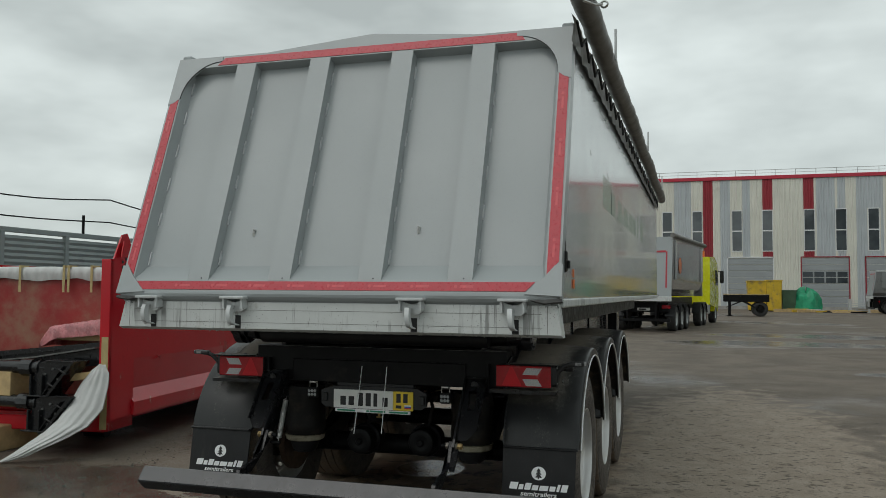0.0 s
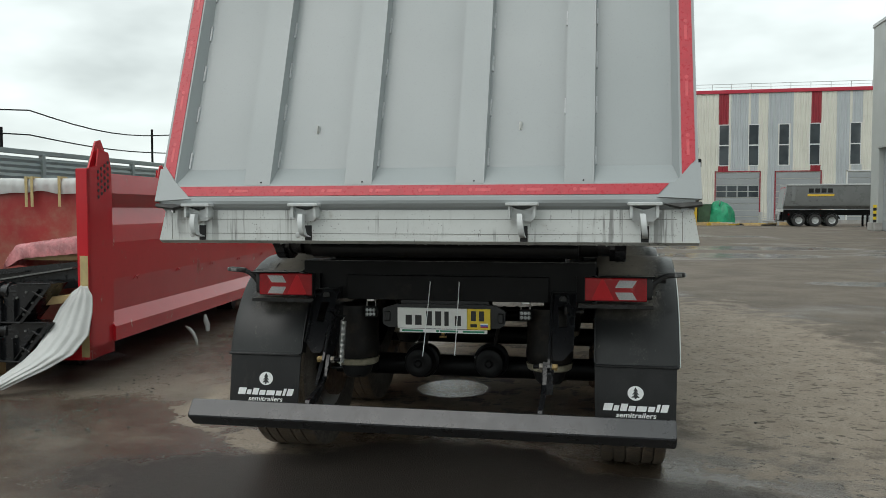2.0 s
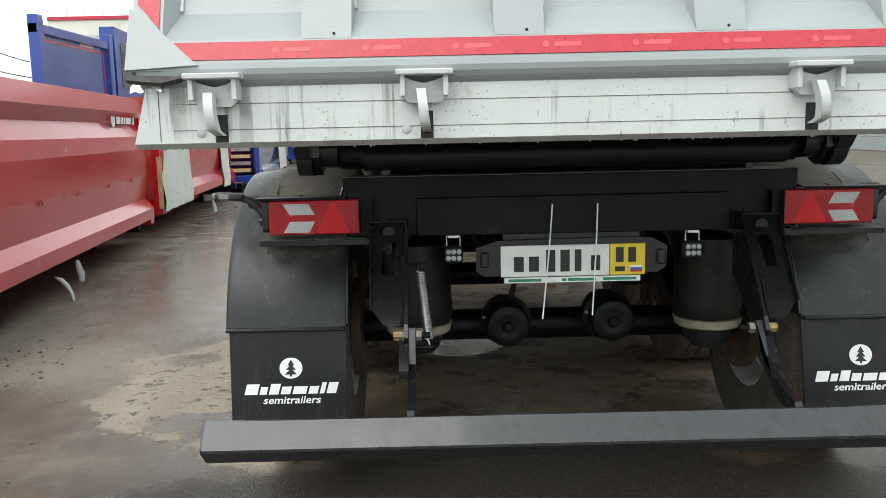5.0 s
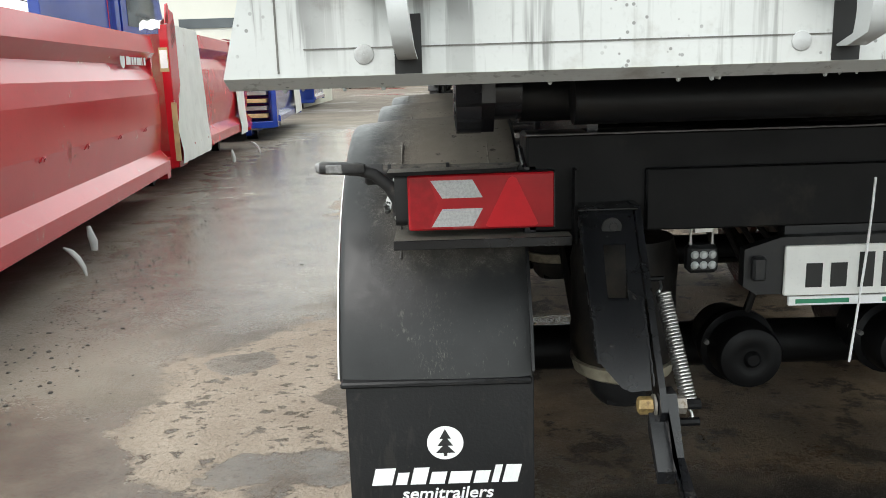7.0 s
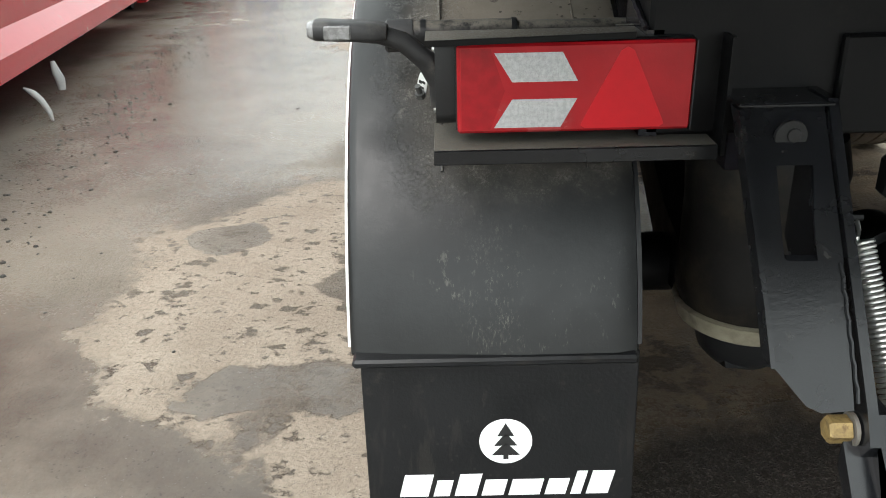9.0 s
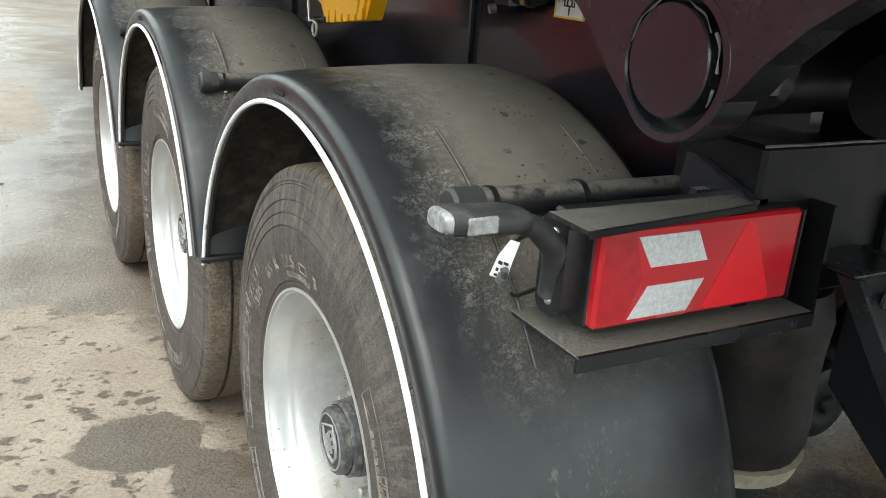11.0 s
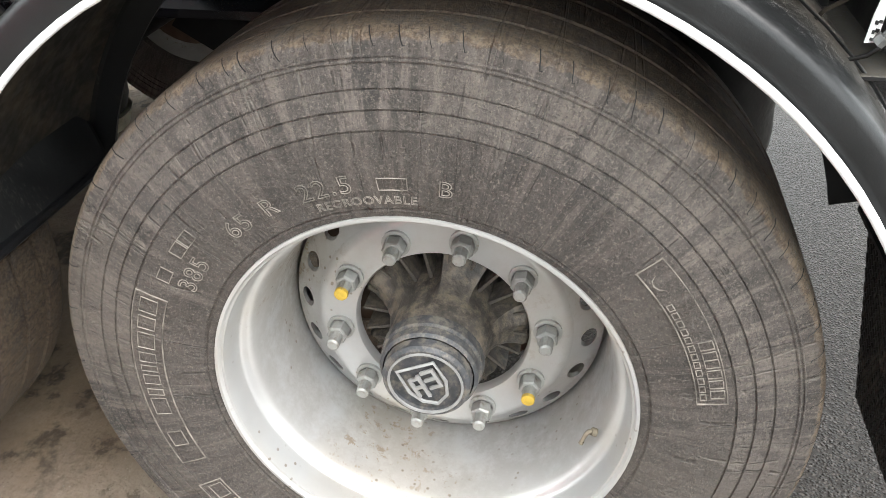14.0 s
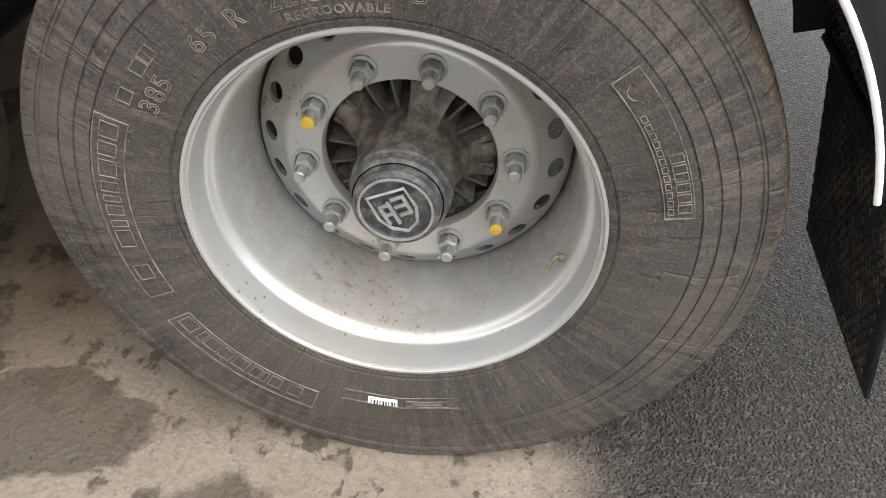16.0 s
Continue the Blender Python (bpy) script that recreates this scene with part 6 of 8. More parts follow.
    for i in range(20):
        for j in range(26):
            x0, z0 = 0.836 + i * 0.0198 + (0.0099 if j % 2 else 0), 0.265 + j * 0.016
            net.prism([(s * x0 - 0.003, z0 - 0.009), (s * x0 + 0.003, z0 - 0.005), (s * x0 + 0.003, z0 + 0.008), (s * x0 - 0.003, z0 + 0.004)], "y", -0.004, -0.0014)
    tagged(part("anti_spray_mesh", leant(net), mesh_black, fl, "muddy black anti-spray mesh", smooth=0), kind="stuff")
    if s < 0:
        lining = Geo()
        for i in range(18):
            for j in range(22):
                x0, t = 0.836 + i * 0.0192 + (0.0096 if j % 2 else 0), radians(128 + j * 1.75)
                lining.sweep([(-0.003, -0.004), (0.003, -0.004), (0.003, 0.004), (-0.003, 0.004)], [(lambda a, b, t=t + e: (s * (x0 + a), CY + (0.685 + b) * math.cos(t), CZ + (0.685 + b) * math.sin(t))) for e in (0.0, 0.017)])
        tagged(part("anti_spray_lining", lining, mesh_black, trailer, "muddy black anti-spray lining", smooth=0), kind="stuff")
    xc = s * 1.03 if s < 0 else 1.04
    disc = [(xc + 0.042 * math.cos(i * math.pi / 16), 0.527 + 0.042 * math.sin(i * math.pi / 16)) for i in range(32)]
    part("logo_disc", leant(Geo().prism(disc, "y", -0.0134, -0.012)), white_print, fl, smooth=0)
    tree = Geo()
    for z0, w in ((0.502, 0.022), (0.52, 0.018), (0.538, 0.013)):
        tree.prism([(xc - w, z0), (xc + w, z0), (xc, z0 + 0.024)], "y", -0.0146, -0.0134)
    tree.box(xc - 0.004, xc + 0.004, -0.0146, -0.0134, 0.494, 0.503)
    tagged(part("logo_tree", leant(tree), print_black, fl, smooth=0), kind="stuff")
    tagged(part("word_mark", leant(logo_word(Geo(), xc - 0.173, xc + 0.165, 0.423, 0.042, -0.012)), white_print, fl, "white word mark shapes", smooth=0), kind="stuff")
    lt = letters("semitrailers", 0.041, 0.0006, 0.0006)
    wmax = max(p[0] for p in lt.v)
    m_ = Matrix.Translation((xc - 0.105, -0.0128, 0.386)) @ Matrix(((0.212 / wmax, slant * 0.8, 0, 0), (0, 0, -1, 0), (0, 1, 0, 0), (0, 0, 0, 1)))
    tagged(part("small_lettering", leant(moved(lt, m_)), white_print, fl, smooth=0), kind="stuff")
    part("weight_strip", leant(Geo().box(s * 0.835, s * 1.235, -0.016, -0.0125, 0.255, 0.268)), rusty_zinc, fl, "zinc weight strip", smooth=0)
    part("strip_loop", leant(Geo().tube([(xc + 0.012 * math.cos(i * 0.7), -0.019, 0.258 + 0.013 * math.sin(i * 0.7)) for i in range(9)], 0.003, 5, closed=True)), rusty_zinc, fl)

# wheels
def hole_ring(geo, r0, r1, n, hr, ha, u, thick, rc):
    """A ring in the plane u with n oval holes on the circle rc."""
    m_ = 16
    for k_ in range(n):
        mid, half = 2 * math.pi * (k_ + 0.5) / n, math.pi / n
        rim_pts, hole_pts = [], []
        for j in range(m_):
            t = 2 * math.pi * j / m_
            c, q = math.cos(t), math.sin(t)
            sc = 1 / max(abs(c), abs(q))
            rr = rc + (r1 - rc) * c * sc if c > 0 else rc + (rc - r0) * c * sc
            aa = mid + half * q * sc
            rim_pts.append((rr * math.cos(aa), rr * math.sin(aa)))
            a2 = mid + q * ha / rc
            hole_pts.append(((rc + hr * c) * math.cos(a2), (rc + hr * c) * math.sin(a2)))
        vs = [(u, a, b) for a, b in rim_pts] + [(u, a, b) for a, b in hole_pts] + [(u + thick, a, b) for a, b in hole_pts]
        fs = [(j, (j + 1) % m_, m_ + (j + 1) % m_, m_ + j) for j in range(m_)] + [(m_ + j, m_ + (j + 1) % m_, 2 * m_ + (j + 1) % m_, 2 * m_ + j) for j in range(m_)]
        geo.add(vs, fs)
    return geo


# wheel meshes, outer face towards -x, about the hub
tyre_prof = [(-0.165, 0.292), (-0.178, 0.3), (-0.1835, 0.312), (-0.182, 0.3155), (-0.1855, 0.318), (-0.19, 0.345), (-0.194, 0.37), (-0.196, 0.4)]


def ring_groove(prof, u, r, w, d):
    """A narrow moulded groove at radius r of the side wall."""
    prof += [(u, r - w / 2), (u + d, r - w / 2 + 0.0006), (u + d, r + w / 2 - 0.0006), (u - 0.0002, r + w / 2)]


ring_groove(tyre_prof, -0.1955, 0.4225, 0.0034, 0.0022), ring_groove(tyre_prof, -0.1925, 0.4465, 0.0034, 0.0022), ring_groove(tyre_prof, -0.188, 0.47, 0.003, 0.0018)
tyre_prof += [(-0.182, 0.4985), (-0.1838, 0.4998), (-0.1838, 0.5012), (-0.1818, 0.5025), (-0.1812, 0.5045), (-0.183, 0.5055), (-0.1828, 0.5068), (-0.1805, 0.508), (-0.1795, 0.515), (-0.178, 0.5225), (-0.172, 0.5295), (-0.162, 0.5335), (-0.135, 0.5358), (-0.117, 0.536), (-0.116, 0.523), (-0.107, 0.523), (-0.106, 0.535), (-0.05, 0.5365), (-0.049, 0.524), (-0.04, 0.524), (-0.039, 0.5365)]
tyre_prof += [(-u, r) for u, r in tyre_prof[::-1]]
tg_ = Geo().lathe(tyre_prof, seg=120)
for i, (x, y, z) in enumerate(tg_.v):
    if z < -0.515:
        tg_.v[i] = (x * (1 + 0.05 * (-0.515 - z) / 0.02), y, max(z, -0.5295))
tyre_me = tg_.mesh("tyre", tyre_mat, 30)
rd = random.Random(17)
cutg = Geo()
for i in range(88):
    a, r0 = 360 * i / 88 + rd.uniform(-1, 1), rd.uniform(0.51, 0.519)
    pts_ = [(-0.1812, r0), (-0.1795, 0.516), (-0.178, 0.5226), (-0.172, 0.5297), (-0.162, 0.5337)]
    # Cuts are thin black tubes, the dark within them painted.
    cutg.tube([(u, r * math.sin(radians(a + 0.25 * j)), r * math.cos(radians(a + 0.25 * j))) for j, (u, r) in enumerate(pts_)], rd.uniform(0.0003, 0.0008), 4)
cut_me = cutg.mesh("shoulder_cut", slot_black, 0)
rimg = Geo().lathe([(-0.162, 0.293), (-0.178, 0.3035), (-0.183, 0.303), (-0.183, 0.2985), (-0.179, 0.2965), (-0.1765, 0.296), (-0.1755, 0.293), (-0.165, 0.2905), (-0.15, 0.2885), (-0.136, 0.2872), (-0.131, 0.2858), (-0.1275, 0.283), (-0.1245, 0.2792), (-0.12, 0.2755), (-0.112, 0.2722), (-0.1, 0.27), (-0.08, 0.2672), (-0.06, 0.2645), (-0.02, 0.2625), (0.02, 0.2615), (0.05, 0.261), (0.14, 0.266), (0.165, 0.285), (0.178, 0.303), (0.165, 0.29)], seg=120)
rim_me = rimg.mesh("rim", rim_mat, 40)
DD = 0.025
discg = hole_ring(Geo(), 0.205, 0.252, 20, 0.0125, 0.0175, 0.0, 0.012, 0.2305)
discg.v = [(x - 0.02 + DD + 0.85 * (math.hypot(y, z) - 0.2075), y, z) for x, y, z in discg.v]
discg.lathe([(DD + 0.0178, 0.252), (DD + 0.022, 0.2545), (DD + 0.03, 0.2545), (DD + 0.034, 0.25)], seg=100)
flg = Geo().lathe([(u + DD, r) for u, r in ((-0.0185, 0.2085), (-0.0225, 0.205), (-0.029, 0.1985), (-0.031, 0.19), (-0.031, 0.141), (-0.027, 0.138), (-0.012, 0.138))], seg=80)
disc_me = discg.mesh("wheel_disc", rim_mat, 40, weld=0.0004)
flange_me = flg.mesh("wheel_flange", rim_mat, 40)
hub_iron = surface("dirty_cast_iron_hub", (0.06, 0.053, 0.046), 0.5, var=0.35, vs=25, bump=0.8, bs=70, dirt=(0.19, 0.155, 0.115), amount=0.5, ds=48)
hubg = Geo()
na, rows_ = 100, [(-0.07, 0.07), (-0.062, 0.075), (-0.045, 0.078), (-0.03, 0.083), (-0.018, 0.092), (-0.012, 0.104), (-0.01, 0.118), (-0.008, 0.13), (0.0, 0.137)]
for i in range(na):
    t = 2 * math.pi * i / na
    open_ = max(0.0, math.cos(5 * (t - 0.35)) - 0.05) / 0.95
    for j, (u, r) in enumerate(rows_):
        dip = 0.17 * min(1.0, open_ * 2.8) * min(1.0, max(0.0, (r - 0.08) / 0.02)) * (1.0 if j < len(rows_) - 1 else 0.6)
        hubg.v.append((u + DD * max(0.0, min(1.0, (r - 0.07) / 0.05)) + dip + 0.006 * (1 - open_) * math.cos(15 * t) * max(0.0, r - 0.09) / 0.04, r * math.sin(t), r * math.cos(t)))
hubg.f = [(i * 9 + j, i * 9 + j + 1, ((i + 1) % na) * 9 + j + 1, ((i + 1) % na) * 9 + j) for i in range(na) for j in range(8)]
hub_me = hubg.mesh("hub", hub_iron, 45)
fin_me = Geo().prism([(-0.003, 0.08), (0.003, 0.08), (0.002, 0.133), (-0.002, 0.133)], "x", 0.012, 0.06).mesh("hub_fin", hub_iron, 0)
capg = Geo().lathe([(-0.121, 0.0), (-0.121, 0.052), (-0.127, 0.055), (-0.127, 0.06), (-0.122, 0.0655), (-0.108, 0.067)], seg=40).lathe([(-0.108, 0.069), (-0.104, 0.074), (-0.094, 0.0755), (-0.092, 0.073), (-0.089, 0.073), (-0.087, 0.0775), (-0.072, 0.079), (-0.066, 0.07)], seg=40)
capg.v = [(x * 1.1, y, z) for x, y, z in capg.v]
cap_me = capg.mesh("hub_cap", surface("scuffed_dark_hub_cap", (0.05, 0.052, 0.056), 0.5, var=0.3, vs=30, bump=0.2, bs=120, dirt=(0.19, 0.168, 0.138), amount=0.5, ds=50), 30)
cap_print = surface("worn_grey_emblem", (0.33, 0.33, 0.32), 0.5, metal=0.3, var=0.15, vs=40, bump=0.05)
em = Geo().lathe([(-0.129, 0.053), (-0.129, 0.0565), (-0.126, 0.0565), (-0.126, 0.053)], seg=40, closed=True)
em.tube([(-0.127, y0, z0) for y0, z0 in ((-0.03, 0.03), (0.03, 0.034), (0.031, -0.006), (0.02, -0.028), (0.0, -0.04), (-0.02, -0.03), (-0.031, -0.006))], 0.0028, 5, closed=True)
for y0, z0, w, h in ((-0.012, 0.016, 0.022, 0.005), (-0.012, 0.002, 0.022, 0.005), (-0.012, -0.013, 0.02, 0.005), (-0.021, -0.013, 0.005, 0.034), (0.012, 0.01, 0.02, 0.005), (0.012, -0.006, 0.02, 0.005), (0.005, -0.024, 0.005, 0.042), (0.02, -0.02, 0.005, 0.03)):
    em.box(-0.1285, -0.1245, y0 - w / 2, y0 + w / 2, z0, z0 + h)
em = moved(em, Matrix.Translation((-0.0125, 0, 0)) @ Matrix.Rotation(radians(-28), 4, "X"))
emblem_me = em.mesh("emblem", cap_print, 30)
nut_mat = surface("grey_steel_nut", (0.4, 0.4, 0.38), 0.45, metal=0.5, var=0.15, vs=40, bump=0.1, dirt=(0.25, 0.22, 0.18), amount=0.3, ds=40)
nutg = Geo().lathe([(-0.014, 0.0), (-0.014, 0.022), (-0.02, 0.0225), (-0.021, 0.018)], seg=18).lathe([(-0.02, 0.0175), (-0.04, 0.0175), (-0.043, 0.015), (-0.043, 0.011)], seg=6).lathe([(-0.043, 0.011), (-0.064, 0.0105), (-0.067, 0.008), (-0.067, 0)], seg=14)
nut_me = nutg.mesh("wheel_nut", nut_mat, 25)
paint_dab = surface("yellow_paint_mark", (0.6, 0.4, 0.05), 0.5, var=0.2, vs=60, bump=0.1, dirt=(0.3, 0.24, 0.12), amount=0.3, ds=60)
dab_me = Geo().lathe([(-0.061, 0.0108), (-0.067, 0.0105), (-0.0682, 0.008), (-0.0682, 0)], seg=14).mesh("paint_mark", paint_dab, 30)
valve_me = Geo().tube([(-0.095, 0, 0.27), (-0.0955, 0, 0.257), (-0.096, 0, 0.2565), (-0.098, -0.003, 0.25), (-0.101, -0.012, 0.2465), (-0.104, -0.034, 0.2465), (-0.1042, -0.035, 0.2465), (-0.105, -0.043, 0.2468)], [0.011, 0.011, 0.006, 0.006, 0.0055, 0.005, 0.0062, 0.0062], 12).mesh("tyre_valve", surface("dirty_valve_metal", (0.24, 0.2, 0.145), 0.5, metal=0.3, var=0.2, vs=60, bump=0.05), 40)


def wall_at(r):
    """How far out the side wall stands at radius r."""
    pts = [(q[1], q[0]) for q in tyre_prof[:40] if 0.317 < q[1] < 0.5]
    pts = [(0.3, -0.18)] + sorted(pts)
    for (r0, u0), (r1, u1) in zip(pts, pts[1:]):
        if r0 <= r <= r1 and r1 > r0:
            return u0 + (u1 - u0) * (r - r0) / (r1 - r0)
    return -0.19


def outlined(body, size):
    """Geo of a line of built-in lettering as raised outlines."""
    cu = bpy.data.curves.new("letters", "FONT")
    cu.body, cu.size, cu.fill_mode, cu.bevel_depth, cu.bevel_resolution, cu.resolution_u, cu.space_character = body, size, "NONE", 0.0003 + size * 0.011, 0, 3, 1.15
    ob = bpy.data.objects.new("letters", cu)
    scene.collection.objects.link(ob)
    me = bpy.data.meshes.new_from_object(ob.evaluated_get(bpy.context.evaluated_depsgraph_get()))
    g = Geo().add([v.co.copy() for v in me.vertices], [tuple(p.vertices) for p in me.polygons])
    bpy.data.objects.remove(ob)
    bpy.data.curves.remove(cu)
    bpy.data.meshes.remove(me)
    return g


def bend(geo, r, centre_deg, u, flip=1):
    """Lays a line of lettering on a circle of the side wall, read from outside; degrees from the top towards +y."""
    w = max(p[0] for p in geo.v)
    out = Geo()
    out.f = list(geo.f)
    for x, y, z in geo.v:
        t = radians(centre_deg) - flip * (x - w / 2) / r
        q = r + flip * y
        bulge = wall_at(q) - 0.001
        out.v.append((bulge - z, q * math.sin(t), q * math.cos(t)))
    return out


def arc_box(geo, r0, r1, a0, a1, u0, u1, n=10):
    fr_ = []
    for i in range(n + 1):
        t = radians(a0 + (a1 - a0) * i / n)
        fr_.append(lambda a, b, c=math.cos(t), q=math.sin(t): (a, b * q, b * c))
    return geo.sweep([(u0, r0), (u1, r0), (u1, r1), (u0, r1)], fr_)


wall_lettering = surface("raised_rubber_lettering", (0.215, 0.19, 0.162), 0.75, var=0.4, vs=40, bump=0.1, dirt=(0.08, 0.074, 0.067), amount=0.3, ds=26)
U0 = -0.1915
lt = Geo()
for body, size, r, deg in (("22.5", 0.036, 0.344, 17.2), ("R", 0.034, 0.345, 30), ("65", 0.036, 0.344, 39), ("385", 0.036, 0.345, 57), ("REGROOVABLE", 0.0165, 0.325, 9.5), ("B", 0.032, 0.342, -7.2)):
    q = bend(outlined(body, size), r, deg, -0.1885 if r < 0.33 else U0)
    lt.add(q.v, q.f)
lettering_me = lt.mesh("sidewall_lettering", wall_lettering, 0)
bx = Geo()


def frame_arc(geo, r0, r1, a0, a1):
    for p, q in ((r0, r0 + 0.0012), (r1 - 0.0012, r1)):
        arc_box(geo, p, q, a0, a1, -0.1965, -0.187, 14)
    for t in (a0, a1):
        arc_box(geo, r0, r1, t - 0.12, t + 0.12, -0.1965, -0.187, 1)


frame_arc(bx, 0.375, 0.422, 67, 114), frame_arc(bx, 0.381, 0.428, 121, 160), frame_arc(bx, 0.374, 0.413, -46.5, -79.7)
def bar_outline(geo, r0, r1, a0, a1, u):
    pts = [(r0 + (r1 - r0) * p, a0 + (a1 - a0) * q) for p, q in ((0, 0), (1, 0), (1, 0.5), (1, 1), (0, 1), (0, 0.5))]
    geo.tube([(wall_at(r) - 0.0007, r * math.sin(radians(a)), r * math.cos(radians(a))) for r, a in pts], 0.0009, 4, closed=True)


for a, w in ((70, 4.4), (74.6, 4), (79.4, 5), (84, 3), (87, 1.8), (90, 3), (93.5, 2), (97.5, 5.5), (107, 5), (124, 5), (128.4, 2), (131.6, 4.4), (135.6, 3.6), (139.8, 4.4), (144, 3), (146.4, 1.6), (149.4, 3.6), (154.5, 4)):
    bar_outline(bx, 0.387, 0.412, a - w * 0.4, a + w * 0.4, -0.1955)
for a in (-66, -68.4, -70.2, -72.6, -75, -77.4):
    bar_outline(bx, 0.392, 0.409, a - 0.9, a + 0.9, -0.1955)
for a in range(-56, -79, -2):
    bar_outline(bx, 0.379, 0.386, a - 0.7, a + 0.7, -0.1955)
for a, w in ((3.2, 6.5), (49.5, 3.4), (53, 3.4), (60.5, 3.4)):
    bar_outline(bx, 0.345 if a < 10 else 0.381, 0.362 if a < 10 else 0.399, a - w * 0.45, a + w * 0.45, -0.19)
bx.tube([(-0.194, 0.393 * math.sin(radians(-50.5)) + 0.012 * math.cos(i * 0.7), 0.393 * math.cos(radians(-50.5)) + 0.012 * math.sin(i * 0.7)) for i in range(9)], 0.0015, 5, closed=True)
box_me = bx.mesh("sidewall_emblem", wall_lettering, 0)
code = Geo()
arc_box(code, 0.361, 0.3755, 172.8, 180.6, -0.1962, -0.188, 4)
code_me = code.mesh("white_code_label", white_print, 0)
bars = Geo()
for i in range(9):
    a = 173.6 + 0.78 * i
    arc_box(bars, 0.3645, 0.375, a, a + (0.22, 0.4, 0.3)[i % 3], -0.1966, -0.1962, 1)
bars_me = bars.mesh("printed_bars", print_black, 0)
slot_ = Geo()
bar_outline(slot_, 0.3625, 0.374, 183, 194, -0.195), bar_outline(slot_, 0.3665, 0.370, 184.5, 192.5, -0.195), bar_outline(slot_, 0.357, 0.3785, 166, 197, -0.195)
slot_me = slot_.mesh("moulded_frame", wall_lettering, 0)
HX = 1.04


def add_wheel(s, ya, marked):
    turn = Matrix.Identity(4) if s < 0 else Matrix.Rotation(math.pi, 4, "Z")
    spin = Matrix.Rotation(random.uniform(0, 6.28) if not marked else 0.0, 4, "X")
    wheel = new("wheel", rim_me)
    wheel.parent = trailer
    wheel.matrix_parent_inverse = Matrix.Translation(-Vector(trailer.location))
    wheel.matrix_basis = Matrix.Translation((s * HX - 0.018 * (ya - AXLES[0]) / 1.31, ya, 0.53)) @ turn @ spin
    tagged(wheel, "silver steel wheel rim with road dirt")

    def sub(name, me, m=Matrix.Identity(4)):
        ob = new(name, me)
        ob.parent = wheel
        ob.matrix_basis = m
        return ob

    tagged(sub("tyre", tyre_me, spin.inverted()), "worn dusty black truck tyre")
    sub("wheel_disc", disc_me, Matrix.Rotation(radians(-5.5), 4, "X")), sub("wheel_flange", flange_me)
    sub("hub", hub_me), sub("hub_cap", cap_me), tagged(sub("emblem", emblem_me), kind="stuff")
    sub("valve", valve_me, Matrix.Rotation(radians(109.5), 4, "X") @ Matrix.Translation((-0.05, 0, 0.105)) @ Matrix.Diagonal((0.6, 0.6, 0.6, 1)))
    for k_ in range(20):
        sub("hub_fin", fin_me, Matrix.Rotation(radians(18 * k_ + 5), 4, "X"))
    for k_ in range(10):
        t = radians(23.5 + 36 * k_)
        m = Matrix.Translation((-0.017 + DD, 0.1675 * math.sin(t), 0.1675 * math.cos(t))) @ Matrix.Rotation(0.5 * k_, 4, "X")
        sub("wheel_nut", nut_me, m)
        if k_ in (1, 6):
            sub("paint_mark", dab_me, m)
    tagged(sub("sidewall_lettering", lettering_me), kind="stuff"), tagged(sub("sidewall_emblem", box_me), kind="stuff")
    tagged(sub("shoulder_cut", cut_me, spin.inverted()), "narrow dark cuts in the tyre shoulder", kind="stuff")
    if marked:
        lb = sub("code_label", code_me)
        tagged(lb, "small white printed code label")
        tagged(sub("printed_bars", bars_me), kind="stuff"), sub("moulded_frame", slot_me)


for s in (-1, 1):
    for ya in AXLES:
        add_wheel(s, ya, s < 0 and ya == AXLES[0])

# ---- red and blue roll-off bodies along the yard ----
red_paint = surface("glossy_red_paint", (0.52, 0.016, 0.026), 0.15, var=0.06, vs=1.5, bump=0.015, bs=20, coat=0.0, spec=0.4, dirt=(0.3, 0.07, 0.06), amount=0.04, ds=3)
red_dusty = surface("dust_covered_red_paint", (0.3, 0.02, 0.02), 0.4, var=0.1, vs=2, bump=0.02, dirt=(0.3, 0.2, 0.13), amount=0.5, ds=1.3)
blue_paint = surface("glossy_blue_paint", (0.012, 0.045, 0.3), 0.15, var=0.06, vs=1.5, bump=0.015, bs=20, coat=0.5)
foam_white = surface("white_packing_foam", (0.54, 0.55, 0.54), 0.55, var=0.05, vs=5, bump=0.25, bs=24, dirt=(0.5, 0.48, 0.44), amount=0.12, ds=5)
film_white = surface("white_stretch_film", (0.72, 0.72, 0.69), 0.4, var=0.06, vs=3, bump=0.3, bs=9, dirt=(0.5, 0.46, 0.4), amount=0.15, ds=2)
pink_film = surface("film_over_red_paint", (0.52, 0.2, 0.21), 0.28, var=0.35, vs=8, bump=0.3, bs=20)
masking = surface("masking_tape", (0.45, 0.36, 0.17), 0.6, var=0.1, vs=14, bump=0.06)
wood = surface("raw_pine_timber", (0.5, 0.36, 0.18), 0.65, var=0.2, vs=6, bump=0.1, bs=40)


